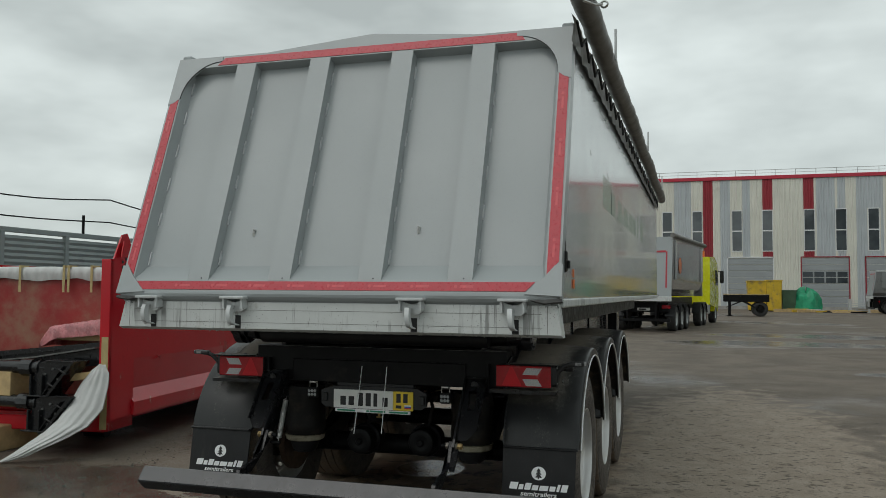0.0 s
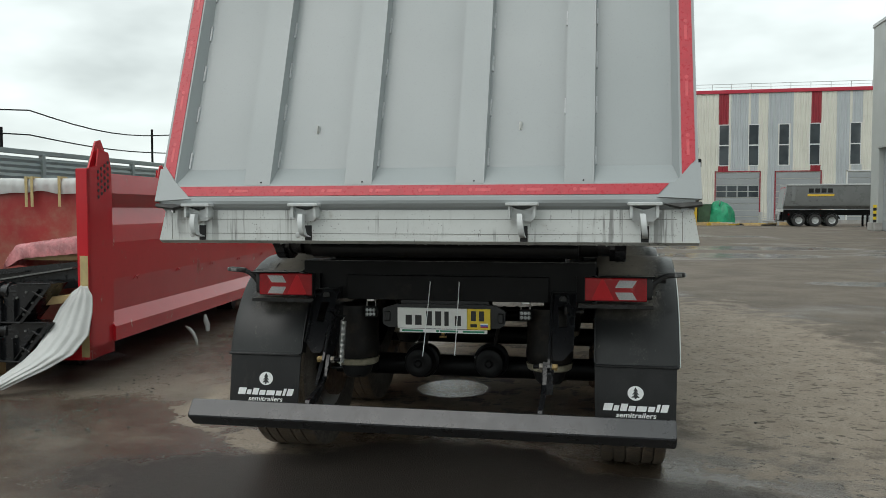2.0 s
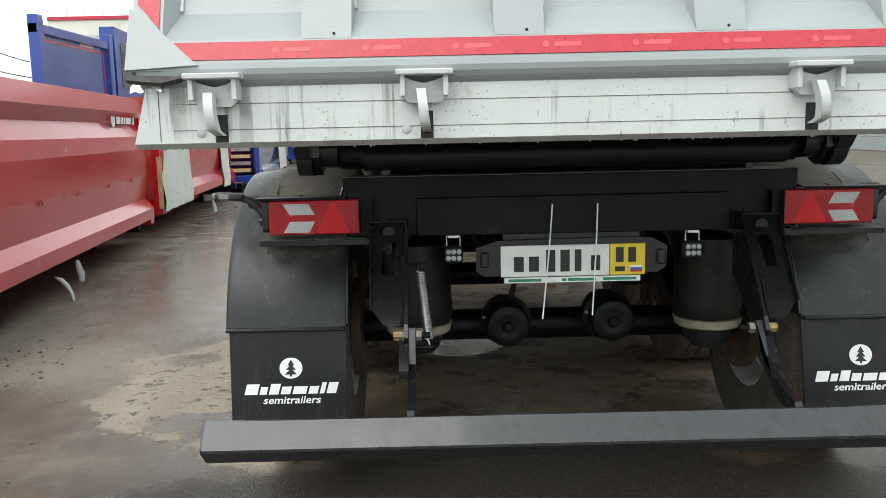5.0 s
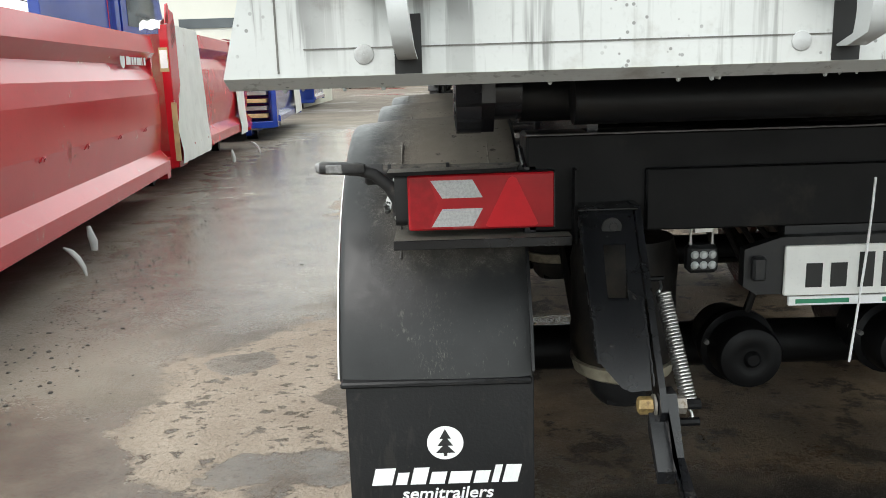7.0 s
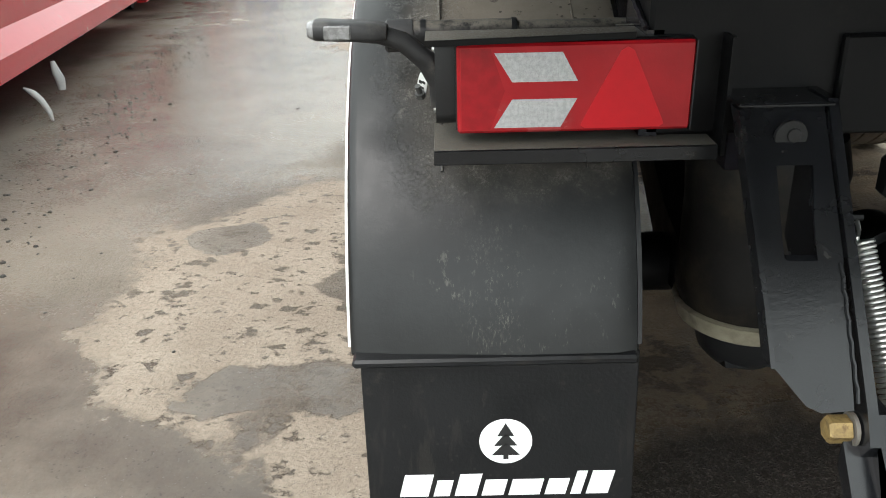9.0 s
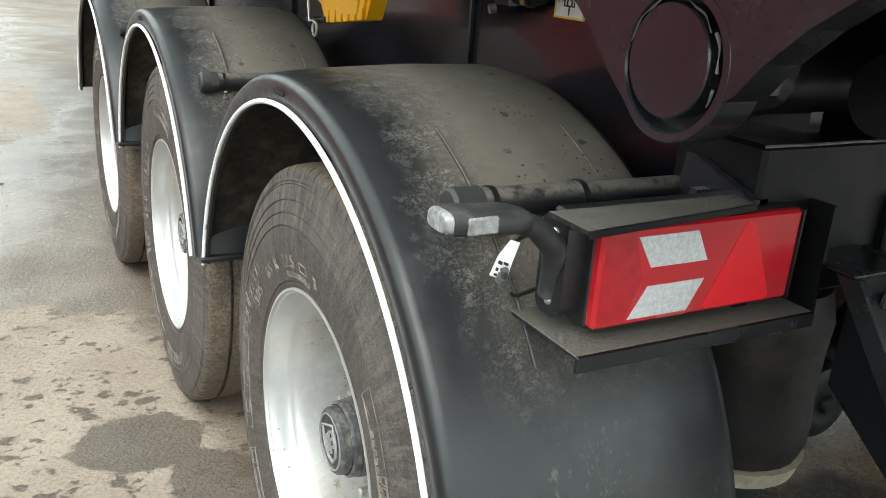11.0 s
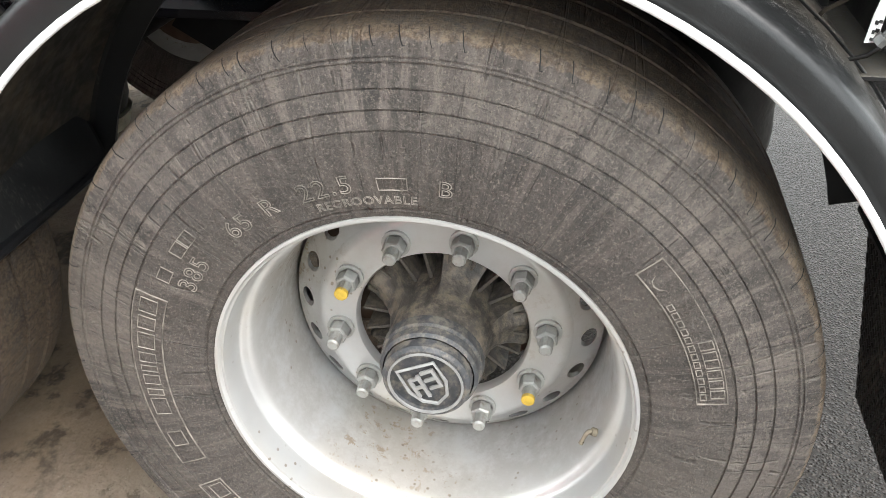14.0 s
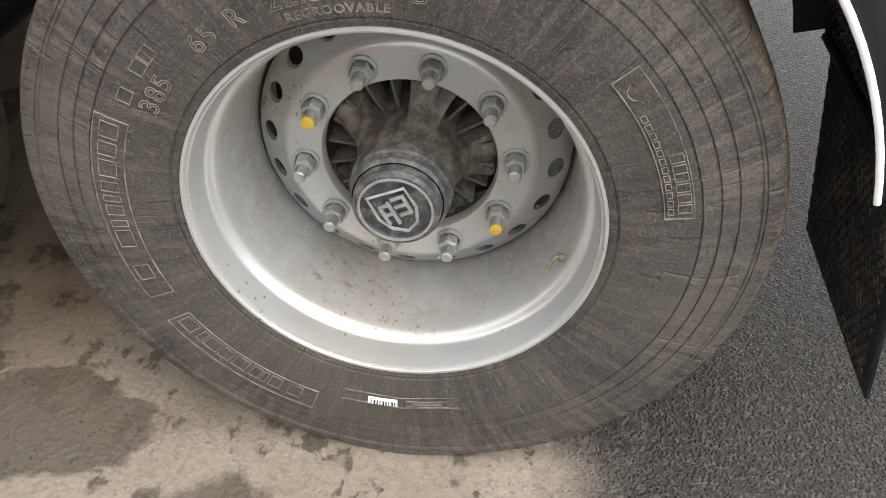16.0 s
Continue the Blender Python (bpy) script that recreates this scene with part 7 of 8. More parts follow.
def rolloff_body(at, turn, length, z0, top, paint, colour, label, group="roll-off bodies"):
    """A tub with faceted sides, an end frame with posts, and skids; its outer corner at `at`, running along +y of its own."""
    m = Matrix.Translation(at) @ Matrix.Rotation(radians(turn), 4, "Z")
    t = thing("rolloff_body", (at[0], at[1], 0), label, "tipper body", group)
    W = 2.4
    h = top - z0
    prof = [(0, 0), (0, 0.085), (-0.1, 0.165), (-0.06, 0.365), (-0.06, 0.585), (-0.085, 0.69), (-0.165, 0.795), (-0.06, 0.88), (-0.09, 1.0), (-0.2, 1.0), (-0.2, 0.1), (-0.1, 0.0)]
    prof = [(x, z0 + z * h) for x, z in prof]
    for s in (0, 1):
        pr = prof if not s else [(-W - x, z) for x, z in prof]
        part("side_wall", moved(Geo().prism(pr, "y", 0.42, length), m), paint, t, colour + " faceted side wall", smooth=0)
        sx = -0.03 if not s else -W + 0.03
        dx = -0.1 if not s else 0.1
        post = Geo().prism([(0.0, z0 - 0.1), (0.45, z0 - 0.1), (0.45, top + 0.02), (0.4, top + 0.18), (0.22, top + 0.2), (0.18, top + 0.05), (0.0, top + 0.02), (0.04, z0 + h * 0.6), (0.0, z0 + h * 0.4)], "x", sx, sx + dx * 0.12).box(sx, sx + dx, 0.0, 0.05, z0 - 0.1, top + 0.02, 0.004).box(sx, sx + dx, 0.05, 0.45, z0 - 0.1, z0)
        ps = part("end_post", moved(post, m), paint, t, smooth=0)
        lug = Geo().prism([(0.1, top), (0.42, top), (0.4, top + 0.21), (0.34, top + 0.29), (0.25, top + 0.27)], "x", sx + dx * 0.4, sx + dx * 0.55)
        part("lifting_lug", moved(lug, m), paint, ps, smooth=0)
        for i in range(4):
            for j in range(5):
                # Holes are raised discs, black for the shade inside.
                part("post_hole", moved(Geo().prism([(0.2 + i * 0.06 + 0.017 * math.cos(k * 0.785), top - 0.22 + j * 0.055 + i * 0.03 + 0.017 * math.sin(k * 0.785)) for k in range(8)], "x", sx + (0.001 if not s else -0.001), sx + (0.0035 if not s else -0.0035)), m), slot_black, ps, smooth=0)
    part("end_wall", moved(Geo().box(-W + 0.16, -0.16, 0.5, 0.56, z0, top - 0.06), m), red_dusty if paint is red_paint else paint, t, smooth=0)
    part("far_wall", moved(Geo().box(-W + 0.1, -0.1, length - 0.06, length, z0, top - 0.05), m), paint, t, smooth=0)
    part("floor_plate", moved(Geo().box(-W + 0.15, -0.15, 0.5, length, z0, z0 + 0.06), m), paint, t, smooth=0)
    for x0 in (-0.7, -1.8):
        part("skid", moved(Geo().box(x0 - 0.06, x0 + 0.06, 0.3, length - 0.2, 0.12, z0), m), paint, t, smooth=0)
        for y0 in (0.9, length - 0.6):
            part("roller", moved(Geo().cyl((x0 - 0.12, y0, 0.1), (x0 + 0.12, y0, 0.1), 0.1, 16), m), frame_black, t)
    part("lower_beam", moved(Geo().box(-W + 0.16, -0.1, 0.06, 0.3, z0 - 0.12, z0 + 0.02, 0.01), m), paint, t, smooth=0)
    foot = Geo().box(-0.12, -0.02, length - 0.12, length + 0.06, z0 - 0.08, z0 + 0.05, 0.005)
    part("hinge_foot", moved(foot, m), paint, t, smooth=0)
    return t, m


def word_on_side(t, m, y, z, x, size, name="word_mark"):
    g = Geo()
    g.prism([(y + 0.0 + size * 0.35 * math.cos(i * 0.523), z + size * 0.35 * math.sin(i * 0.523)) for i in range(12)], "x", x, x + 0.003)
    for j, w in enumerate((0.45, 0.25, 0.3, 0.3, 0.45, 0.3, 0.15, 0.3)):
        yy = y + size * (0.55 + 0.43 * j)
        hh = size * (0.42 if j in (0, 6, 7) else 0.3)
        g.prism([(yy, z - size * 0.2), (yy + w * size, z - size * 0.2), (yy + (w + 0.08) * size, z - size * 0.2 + hh), (yy + 0.08 * size, z - size * 0.2 + hh)], "x", x, x + 0.003)
    part(name, moved(g, m), white_print, t, "white word mark shapes", smooth=0)


c1, m1 = rolloff_body((-3.46, 1.92, 0), 7.0, 6.05, 0.32, 1.85, red_paint, "red", "glossy red roll-off tipper body with masking tape on its post")
word_on_side(c1, m1, 4.75, 1.58, -0.108, 0.26)
for j in range(5):
    y0 = 0.9 + j * 1.05
    part("small_hook", moved(Geo().tube([(-0.055, y0, 0.84), (-0.035, y0 + 0.02, 0.88), (-0.035, y0 + 0.05, 0.865), (-0.035, y0 + 0.08, 0.88), (-0.055, y0 + 0.1, 0.84)], 0.005, 6), m1), red_paint, c1)
part("masking_strip", moved(Geo().box(-0.105, -0.035, -0.004, 0.0, 0.24, 1.12), m1), masking, c1, "strip of yellow masking tape", smooth=0)

# foam on the top edge of the red end wall, held with tape
foam = Geo()
n = 230
for k_ in range(n):
    i = k_ / 5
    x = -0.2 - i * 0.05
    dip = 0.012 * math.sin(i * 0.42) + 0.005 * math.sin(i * 1.1)
    for q, (yy, zz) in enumerate(((0.462, 1.672 - dip), (0.445, 1.735), (0.45, 1.785), (0.475, 1.806), (0.58, 1.81), (0.6, 1.69))):
        foam.v.append((x, yy + 0.005 * math.sin(i * 3.1 + 0.2 * q), zz + 0.003 * math.sin(i * 0.8)))
foam.f = [(i * 6 + q, i * 6 + q + 1, (i + 1) * 6 + q + 1, (i + 1) * 6 + q) for i in range(n - 1) for q in range(5)]
fw = tagged(new("foam_wrap", moved(foam, m1).mesh("foam_wrap", foam_white, 60)), "white packing foam over the rim of the red body", "packing foam")
for x0 in (-0.215, -0.25, -0.53, -0.79, -0.845, -1.35, -1.8):
    part("tape_strip", moved(Geo().box(x0, x0 + 0.026, 0.433, 0.437, 1.545, 1.8).box(x0, x0 + 0.026, 0.433, 0.56, 1.8, 1.822), m1), masking, fw, smooth=0)

# black subframe arms lying before the red body
arms = thing("steel_subframe", (-4.6, 1.7, 0), "black steel subframe arms with bolted plates on timbers", "subframe")
part("long_beam", Geo().prism([(-6.4, 0.8), (-4.35, 0.995), (-3.62, 1.066), (-3.62, 0.84), (-4.35, 0.78), (-6.4, 0.58)], "y", 1.95, 2.06), frame_gloss, arms, smooth=0)
# The beam's edge highlight, painted as a lighter grey strip.
part("beam_flange", Geo().prism([(-6.4, 0.716), (-4.35, 0.912), (-3.62, 1.022), (-3.62, 1.01), (-4.35, 0.898), (-6.4, 0.702)], "y", 1.87, 1.95), steel_dull, arms, "grey strip for the highlight along the beam edge", smooth=0)
part("beam_flange", Geo().prism([(-5.9, 0.74), (-4.9, 0.9), (-4.1, 0.985), (-4.1, 0.975), (-4.9, 0.89), (-5.9, 0.73)], "y", 1.9, 1.95), frame_gloss, arms, smooth=0)
part("beam_plate", Geo().box(-3.88, -3.73, 1.942, 1.952, 0.9, 0.95, 0.004), frame_gloss, arms, smooth=0)
for zb, y0 in ((0.575, 1.66), (0.25, 1.64)):
    h = 0.32
    part("arm", Geo().tube([(-6.2, y0 + 0.06, zb + 0.25), (-4.5, y0 + 0.06, zb + 0.25), (-4.0, y0 + 0.06, zb + 0.25)], 0.062, 16), frame_gloss, arms, smooth=60)
    part("collar", Geo().tube([(-4.3, y0 + 0.06, zb + 0.25), (-4.17, y0 + 0.06, zb + 0.25)], 0.082, 10), frame_gloss, arms, smooth=20)
    part("clamp_ring", Geo().tube([(-4.1, y0 + 0.06, zb + 0.25), (-4.08, y0 + 0.06, zb + 0.25)], 0.078, 16), frame_gloss, arms, smooth=40)
    part("bracket_plate", Geo().prism([(-4.15, zb), (-3.93, zb), (-3.65, zb + h), (-3.98, zb + h), (-4.1, zb + h - 0.04)], "y", y0, y0 + 0.012), frame_gloss, arms, smooth=0)
    part("bracket_plate", Geo().prism([(-4.15, zb), (-3.93, zb), (-3.65, zb + h), (-3.98, zb + h), (-4.1, zb + h - 0.04)], "y", y0 + 0.15, y0 + 0.162), frame_gloss, arms, smooth=0)
    part("slant_flange", Geo().prism([(-3.95, zb - 0.005), (-3.915, zb - 0.005), (-3.628, zb + h + 0.006), (-3.665, zb + h + 0.006)], "y", y0 - 0.045, y0 + 0.17), frame_gloss, arms, smooth=0)
    part("slant_flange", Geo().prism([(-4.005, zb), (-3.995, zb), (-3.76, zb + h - 0.04), (-3.77, zb + h - 0.04)], "y", y0 - 0.035, y0), frame_gloss, arms, smooth=0)
    part("top_web", Geo().box(-3.98, -3.66, y0 - 0.02, y0 + 0.16, zb + h, zb + h + 0.008, 0.002), frame_gloss, arms, smooth=0)
    part("foot_web", Geo().box(-4.2, -3.93, y0 - 0.05, y0 + 0.16, zb - 0.012, zb, 0.002), frame_gloss, arms, smooth=0)
    for xa in (-4.14, -4.012):
        part("side_web", Geo().box(xa, xa + 0.017, y0 - 0.04, y0, zb, zb + 0.19, 0.002), frame_gloss, arms, smooth=0)
    for f in (0.3, 0.72):
        xa = -3.93 + 0.28 * f
        part("cross_rib", Geo().box(-0.06, 0.05, y0 - 0.05, y0, -0.008, 0.008, 0.002, m=Matrix.Translation((xa - 0.03, 0, zb + h * f)) @ Matrix.Rotation(0.45, 4, "Y")), frame_gloss, arms, smooth=0)
    for bx_, bz in ((-3.99, 0.2), (-3.9, 0.25), (-3.84, 0.16), (-3.93, 0.06)):
        part("bolt", Geo().lathe([(-0.012, 0), (-0.012, 0.01), (0, 0.012)], (bx_, y0 - 0.001, zb + bz), "y", 8), steel_dull, arms)
for xa in (-6.2, -4.75):
    part("support_block", Geo().box(xa, xa + 0.2, 1.62, 2.2, 0.0, 0.25, 0.01), wood, arms, smooth=0)
part("upper_block", Geo().box(-5.95, -5.75, 1.66, 2.06, 0.375, 0.6, 0.005), wood, arms, smooth=0)
part("upper_block", Geo().box(-4.6, -4.4, 1.66, 2.06, 0.55, 0.78, 0.005), wood, arms, smooth=0)
part("timber", Geo().box(-0.45, 0.3, 1.76, 1.9, -0.035, 0.035, 0.006, m=Matrix.Translation((-3.78, 0, 0.74)) @ Matrix.Rotation(-0.12, 4, "Y")), wood, arms, smooth=0)
part("timber", Geo().box(-4.27, -3.66, 2.1, 2.24, 1.07, 1.13, 0.005, m=Matrix.Translation((0, 0, -0.005))), wood, arms, smooth=0)
mg = Geo()
for i in range(25):
    t = i / 24
    x = -4.4 + 0.8 * t
    hi = 1.0 + 0.205 * min(1.0, t / 0.17) ** 0.7 + 0.088 * max(0.0, t - 0.17) / 0.83
    lo = 0.985 + 0.1 * min(1.0, t / 0.24) + 0.052 * max(0.0, t - 0.24) / 0.76
    lo = min(lo, hi - 0.012)
    for q, (yy, zz) in enumerate(((2.0, lo), (1.99, hi - 0.03), (2.01, hi), (2.2, hi + 0.012), (2.34, hi - 0.01), (2.35, lo))):
        mg.v.append((x + 0.004 * math.sin(i * 3.7 + q), yy + 0.005 * math.sin(i * 2.3 + q), zz + 0.005 * math.sin(i * 1.9 + 2 * q)))
mg.f = [(i * 6 + q, i * 6 + q + 1, (i + 1) * 6 + q + 1, (i + 1) * 6 + q) for i in range(24) for q in range(5)]
tagged(new("wrapped_mudguard", mg.mesh("wrapped_mudguard", pink_film, 50)), "red mudguard wrapped in clear film on black beams", "mudguard")

# loose sheet of ribbed foam leaning on the post
sh = Geo()
path = [Vector(p) for p in ((-3.44, 1.78, 0.875), (-3.45, 1.76, 0.81), (-3.48, 1.72, 0.68), (-3.515, 1.66, 0.5), (-3.59, 1.58, 0.35), (-3.71, 1.5, 0.245), (-3.84, 1.42, 0.16), (-3.97, 1.36, 0.075), (-4.1, 1.32, 0.02))]
half = (0.03, 0.095, 0.15, 0.185, 0.17, 0.135, 0.105, 0.08, 0.04)
NQ, NR = 41, 33
for i in range(NR):
    f = i / (NR - 1) * (len(path) - 1)
    j = min(int(f), len(path) - 2)
    p, wdt = path[j].lerp(path[j + 1], f - j), half[j] + (half[j + 1] - half[j]) * (f - j)
    for q in range(NQ):
        u = (q / (NQ - 1) - 0.5) * 2
        fold = 0.0055 * math.cos(u * 14 + 0.05 * i) * min(1.0, wdt / 0.1) + 0.003 * math.sin(i * 0.9 + u * 3)
        sh.v.append((p.x + wdt * u, p.y - 0.05 * (1 - u * u) + fold, max(0.006, p.z - 0.12 * wdt * u + 0.4 * fold)))
sh.f = [(i * NQ + q, i * NQ + q + 1, (i + 1) * NQ + q + 1, (i + 1) * NQ + q) for i in range(NR - 1) for q in range(NQ - 1)]
fs_ = tagged(new("foam_sheet", sh.mesh("foam_sheet", foam_white, 60)), "ribbed white foam sheet leaning on the red post", "packing foam")
sol = fs_.modifiers.new("thickness", "SOLIDIFY")
sol.thickness = 0.012


def foam_scrap(x, y, kind_):
    if kind_ == 0:
        g = Geo().tube([(x - 0.04, y, 0.2), (x + 0.02, y - 0.02, 0.175), (x + 0.08, y - 0.05, 0.13), (x + 0.12, y - 0.06, 0.06), (x + 0.13, y - 0.06, 0.0)], [0.008, 0.02, 0.02, 0.016, 0.008], 8)
    else:
        g = Geo().tube([(x, y, 0.27), (x + 0.01, y, 0.2), (x + 0.02, y + 0.02, 0.14), (x + 0.02, y + 0.02, 0.07)], [0.016, 0.03, 0.034, 0.026], 8)
    tagged(new("foam_scrap", g.mesh("foam_scrap", foam_white, 60)), "hanging scrap of white foam under a red body", "packing foam", "foam scraps")


for x, y, k_ in ((-3.74, 4.1, 0), (-3.8, 4.6, 1), (-4.3, 11.2, 1), (-4.5, 13.6, 0)):
    foam_scrap(x, y, k_)

c2, m2 = rolloff_body((-4.18, 8.3, 0), 5.2, 6.6, 0.42, 1.98, red_paint, "red", "red roll-off tipper body partly wrapped in white film")
part("paper_label", moved(Geo().box(-0.15, -0.045, -0.003, 0.0, 1.46, 1.74), m2), masking, c2, smooth=0)
part("paper_label", moved(Geo().box(-0.14, -0.055, -0.005, -0.003, 1.5, 1.71), m2), white_print, c2, "white paper label", smooth=0)
part("timber_strip", moved(Geo().box(-0.06, 0.0, -0.02, 0.0, 0.4, 1.1), m2), wood, c2, smooth=0)
for y0, y1 in ((0.03, 2.0), (5.0, 5.9)):
    wr = Geo()
    rows = ((0.012, 0.36), (0.014, 0.5), (-0.02, 0.75), (-0.03, 1.1), (-0.045, 1.5), (-0.05, 1.8), (-0.06, 2.02), (-0.25, 2.04))
    cols = 14
    for i in range(cols + 1):
        yy = y0 + (y1 - y0) * i / cols
        for q, (xx, zz) in enumerate(rows):
            wr.v.append((xx + 0.012 * math.sin(i * 1.7 + q), yy + 0.012 * math.sin(q * 1.3 + y0), zz))
    wr.f = [(i * 8 + q, i * 8 + q + 1, (i + 1) * 8 + q + 1, (i + 1) * 8 + q) for i in range(cols) for q in range(7)]
    part("film_wrap", moved(wr, m2), film_white, c2, "white stretch film wrap", smooth=60)
ww = Geo()
for i in range(9):
    for q, (yy, zz) in enumerate(((-0.03, 1.98), (0.02, 2.06), (0.2, 2.1), (0.4, 2.06))):
        ww.v.append((-0.1 - i * 0.03, yy + 0.012 * math.sin(i * 2), zz - 0.03 + 0.012 * math.sin(i * 1.4 + q)))
ww.f = [(i * 4 + q, i * 4 + q + 1, (i + 1) * 4 + q + 1, (i + 1) * 4 + q) for i in range(8) for q in range(3)]
part("crumpled_film", moved(ww, m2), film_white, c2, smooth=60)

c3, m3 = rolloff_body((-4.5, 16.2, 0), 5.0, 6.5, 0.4, 1.75, blue_paint, "blue", "blue roll-off body loaded with timber and film")
for j in range(5):
    part("stacked_board", moved(Geo().box(-1.9, -0.25, 0.12 + 0.02 * (j % 2), 0.48, 0.5 + j * 0.16, 0.58 + j * 0.16, 0.005), m3), wood if j % 2 == 0 else rail_grey, c3, smooth=0)
wr = Geo()
for i in range(9):
    for q, (xx, zz) in enumerate(((0.012, 0.38), (0.014, 0.55), (-0.02, 1.1), (-0.04, 1.78))):
        wr.v.append((xx + 0.012 * math.sin(i * 1.9 + q), 4.2 + 0.28 * i, zz))
wr.f = [(i * 4 + q, i * 4 + q + 1, (i + 1) * 4 + q + 1, (i + 1) * 4 + q) for i in range(8) for q in range(3)]
part("film_wrap", moved(wr, m3), film_white, c3, "white stretch film wrap", smooth=60)
c4, m4 = rolloff_body((-6.2, 33.0, 0), 4.0, 6.0, 0.35, 1.7, blue_paint, "blue", "blue roll-off body parked further along the row")
c5, m5 = rolloff_body((-4.6, 78.0, 0), 95.0, 5.5, 0.35, 2.1, red_paint, "red", "red roll-off body parked crosswise by the factory")

# tall blue body behind the red row
tb = thing("blue_tipper_body", (-8.2, 14, 0), "tall blue tipper body with red border lines", "tipper body")
part("side_panel", Geo().box(-7.12, -7.05, 11.2, 14.2, 0.9, 3.2), blue_paint, tb, smooth=0)
part("end_panel", Geo().box(-7.7, -7.05, 14.2, 14.26, 0.9, 3.2), blue_paint, tb, smooth=0)
part("floor_plate", Geo().box(-7.7, -7.05, 11.6, 14.2, 0.84, 0.9), blue_paint, tb, smooth=0)
for y0 in (11.1, 14.1):
    part("corner_post", Geo().box(-7.14, -6.96, y0, y0 + 0.2, 0.8, 3.4, 0.01), blue_paint, tb, smooth=0)
part("top_rail", Geo().box(-7.14, -6.98, 11.1, 14.1, 3.1, 3.26, 0.01), blue_paint, tb, smooth=0)
part("border_line", Geo().box(-7.05, -7.046, 11.2, 14.0, 3.0, 3.035).box(-7.05, -7.046, 13.96, 14.0, 1.2, 3.0), red_tape, tb, smooth=0)
part("word_mark", Geo().box(-7.05, -7.045, 12.9, 13.5, 3.06, 3.12), white_print, tb, smooth=0)
for y0 in (11.3, 13.5):
    part("trestle", Geo().box(-7.7, -7.2, y0 + 0.5, y0 + 0.7, 0, 0.84, 0.01), frame_black, tb, smooth=0)
tb2 = thing("blue_body_frame", (-8, 15.6, 0), "blue cab-shaped body frame with dark openings beside the tall blue body", "tipper body")
part("panel", Geo().prism([(14.5, 0.0), (16.8, 0.0), (16.9, 2.6), (16.6, 3.5), (14.5, 3.6)], "x", -7.3, -7.0), blue_paint, tb2, smooth=0)
part("dark_opening", Geo().prism([(14.8, 2.4), (16.4, 2.4), (16.3, 3.2), (14.8, 3.3)], "x", -6.998, -6.99), window_glass, tb2, smooth=0)
part("back_panel", Geo().box(-9.2, -7.3, 16.5, 16.7, 0, 3.3), blue_paint, tb2, smooth=0)

office = thing("white_site_building", (-11, 32, 0), "white site building with a dark window band", "building", kind="structure")
part("wall", Geo().box(-12.5, -6.9, 26, 44, 0, 4.6), cream, office, smooth=0)
part("window_band", Geo().box(-9.4, -7.0, 25.96, 25.995, 2.95, 3.25).box(-6.895, -6.88, 27, 43, 2.7, 3.4), window_glass, office, smooth=0)
part("roof", Geo().box(-12.7, -6.7, 25.8, 44.2, 4.6, 4.75), rail_grey, office, smooth=0)

# loose grit swept along the row
grit = Geo()
rd = random.Random(11)
for i in range(1300):
    v = rd.random()
    if v < 0.85:
        y = rd.uniform(0.5, 12)
        x = -3.05 - 0.11 * (y - 2) + rd.gauss(0, 0.16)
    elif v < 0.93:
        x, y = rd.uniform(-3.6, -1.6), rd.uniform(-1, 9)
    else:
        x, y = rd.uniform(1.4, 5), rd.uniform(-2, 9)
    r = rd.choice((0.003, 0.004, 0.0055, 0.007, 0.011)) * rd.uniform(0.7, 1.3)
    a, h = rd.uniform(0, 6.28), r * rd.uniform(0.45, 0.8)
    vs = []
    for q, zz in ((1.0, 0.0), (0.85, 0.6), (0.4, 1.0)):
        vs += [(x + q * r * math.cos(a + k * 1.047) * rd.uniform(0.75, 1.2), y + q * r * math.sin(a + k * 1.047) * rd.uniform(0.75, 1.2), h * zz * rd.uniform(0.85, 1.1)) for k in range(6)]
    grit.add(vs, [(b + k, b + (k + 1) % 6, b + 6 + (k + 1) % 6, b + 6 + k) for b in (0, 6) for k in range(6)] + [tuple(range(12, 18))])
grit_mat = surface("dark_wet_grit", (0.03, 0.025, 0.02), 0.4, var=0.4, vs=9, bump=0.1)
whole("loose_grit", grit, grit_mat, "dark wet grit and clods scattered on the yard", "grit", kind="stuff", smooth=0)

# ---- vehicles and stores at the far end of the yard ----
lorry_tyre = surface("dark_lorry_tyre", (0.03, 0.03, 0.03), 0.7, var=0.2, vs=6, bump=0.1)
yellow_paint = surface("lime_yellow_cab_paint", (0.72, 0.72, 0.02), 0.25, var=0.05, vs=2, bump=0.01, coat=0.5)
skip_yellow = surface("yellow_skip_paint", (0.62, 0.42, 0.03), 0.45, var=0.12, vs=1.5, bump=0.05, dirt=(0.2, 0.15, 0.08), amount=0.3, ds=2)
green_tarp = surface("green_tarpaulin", (0.01, 0.27, 0.13), 0.45, var=0.2, vs=2, bump=0.4, bs=6)
dark_tipper = surface("dark_grey_tipper_paint", (0.2, 0.21, 0.21), 0.3, var=0.06, vs=1, bump=0.02, coat=0.3)


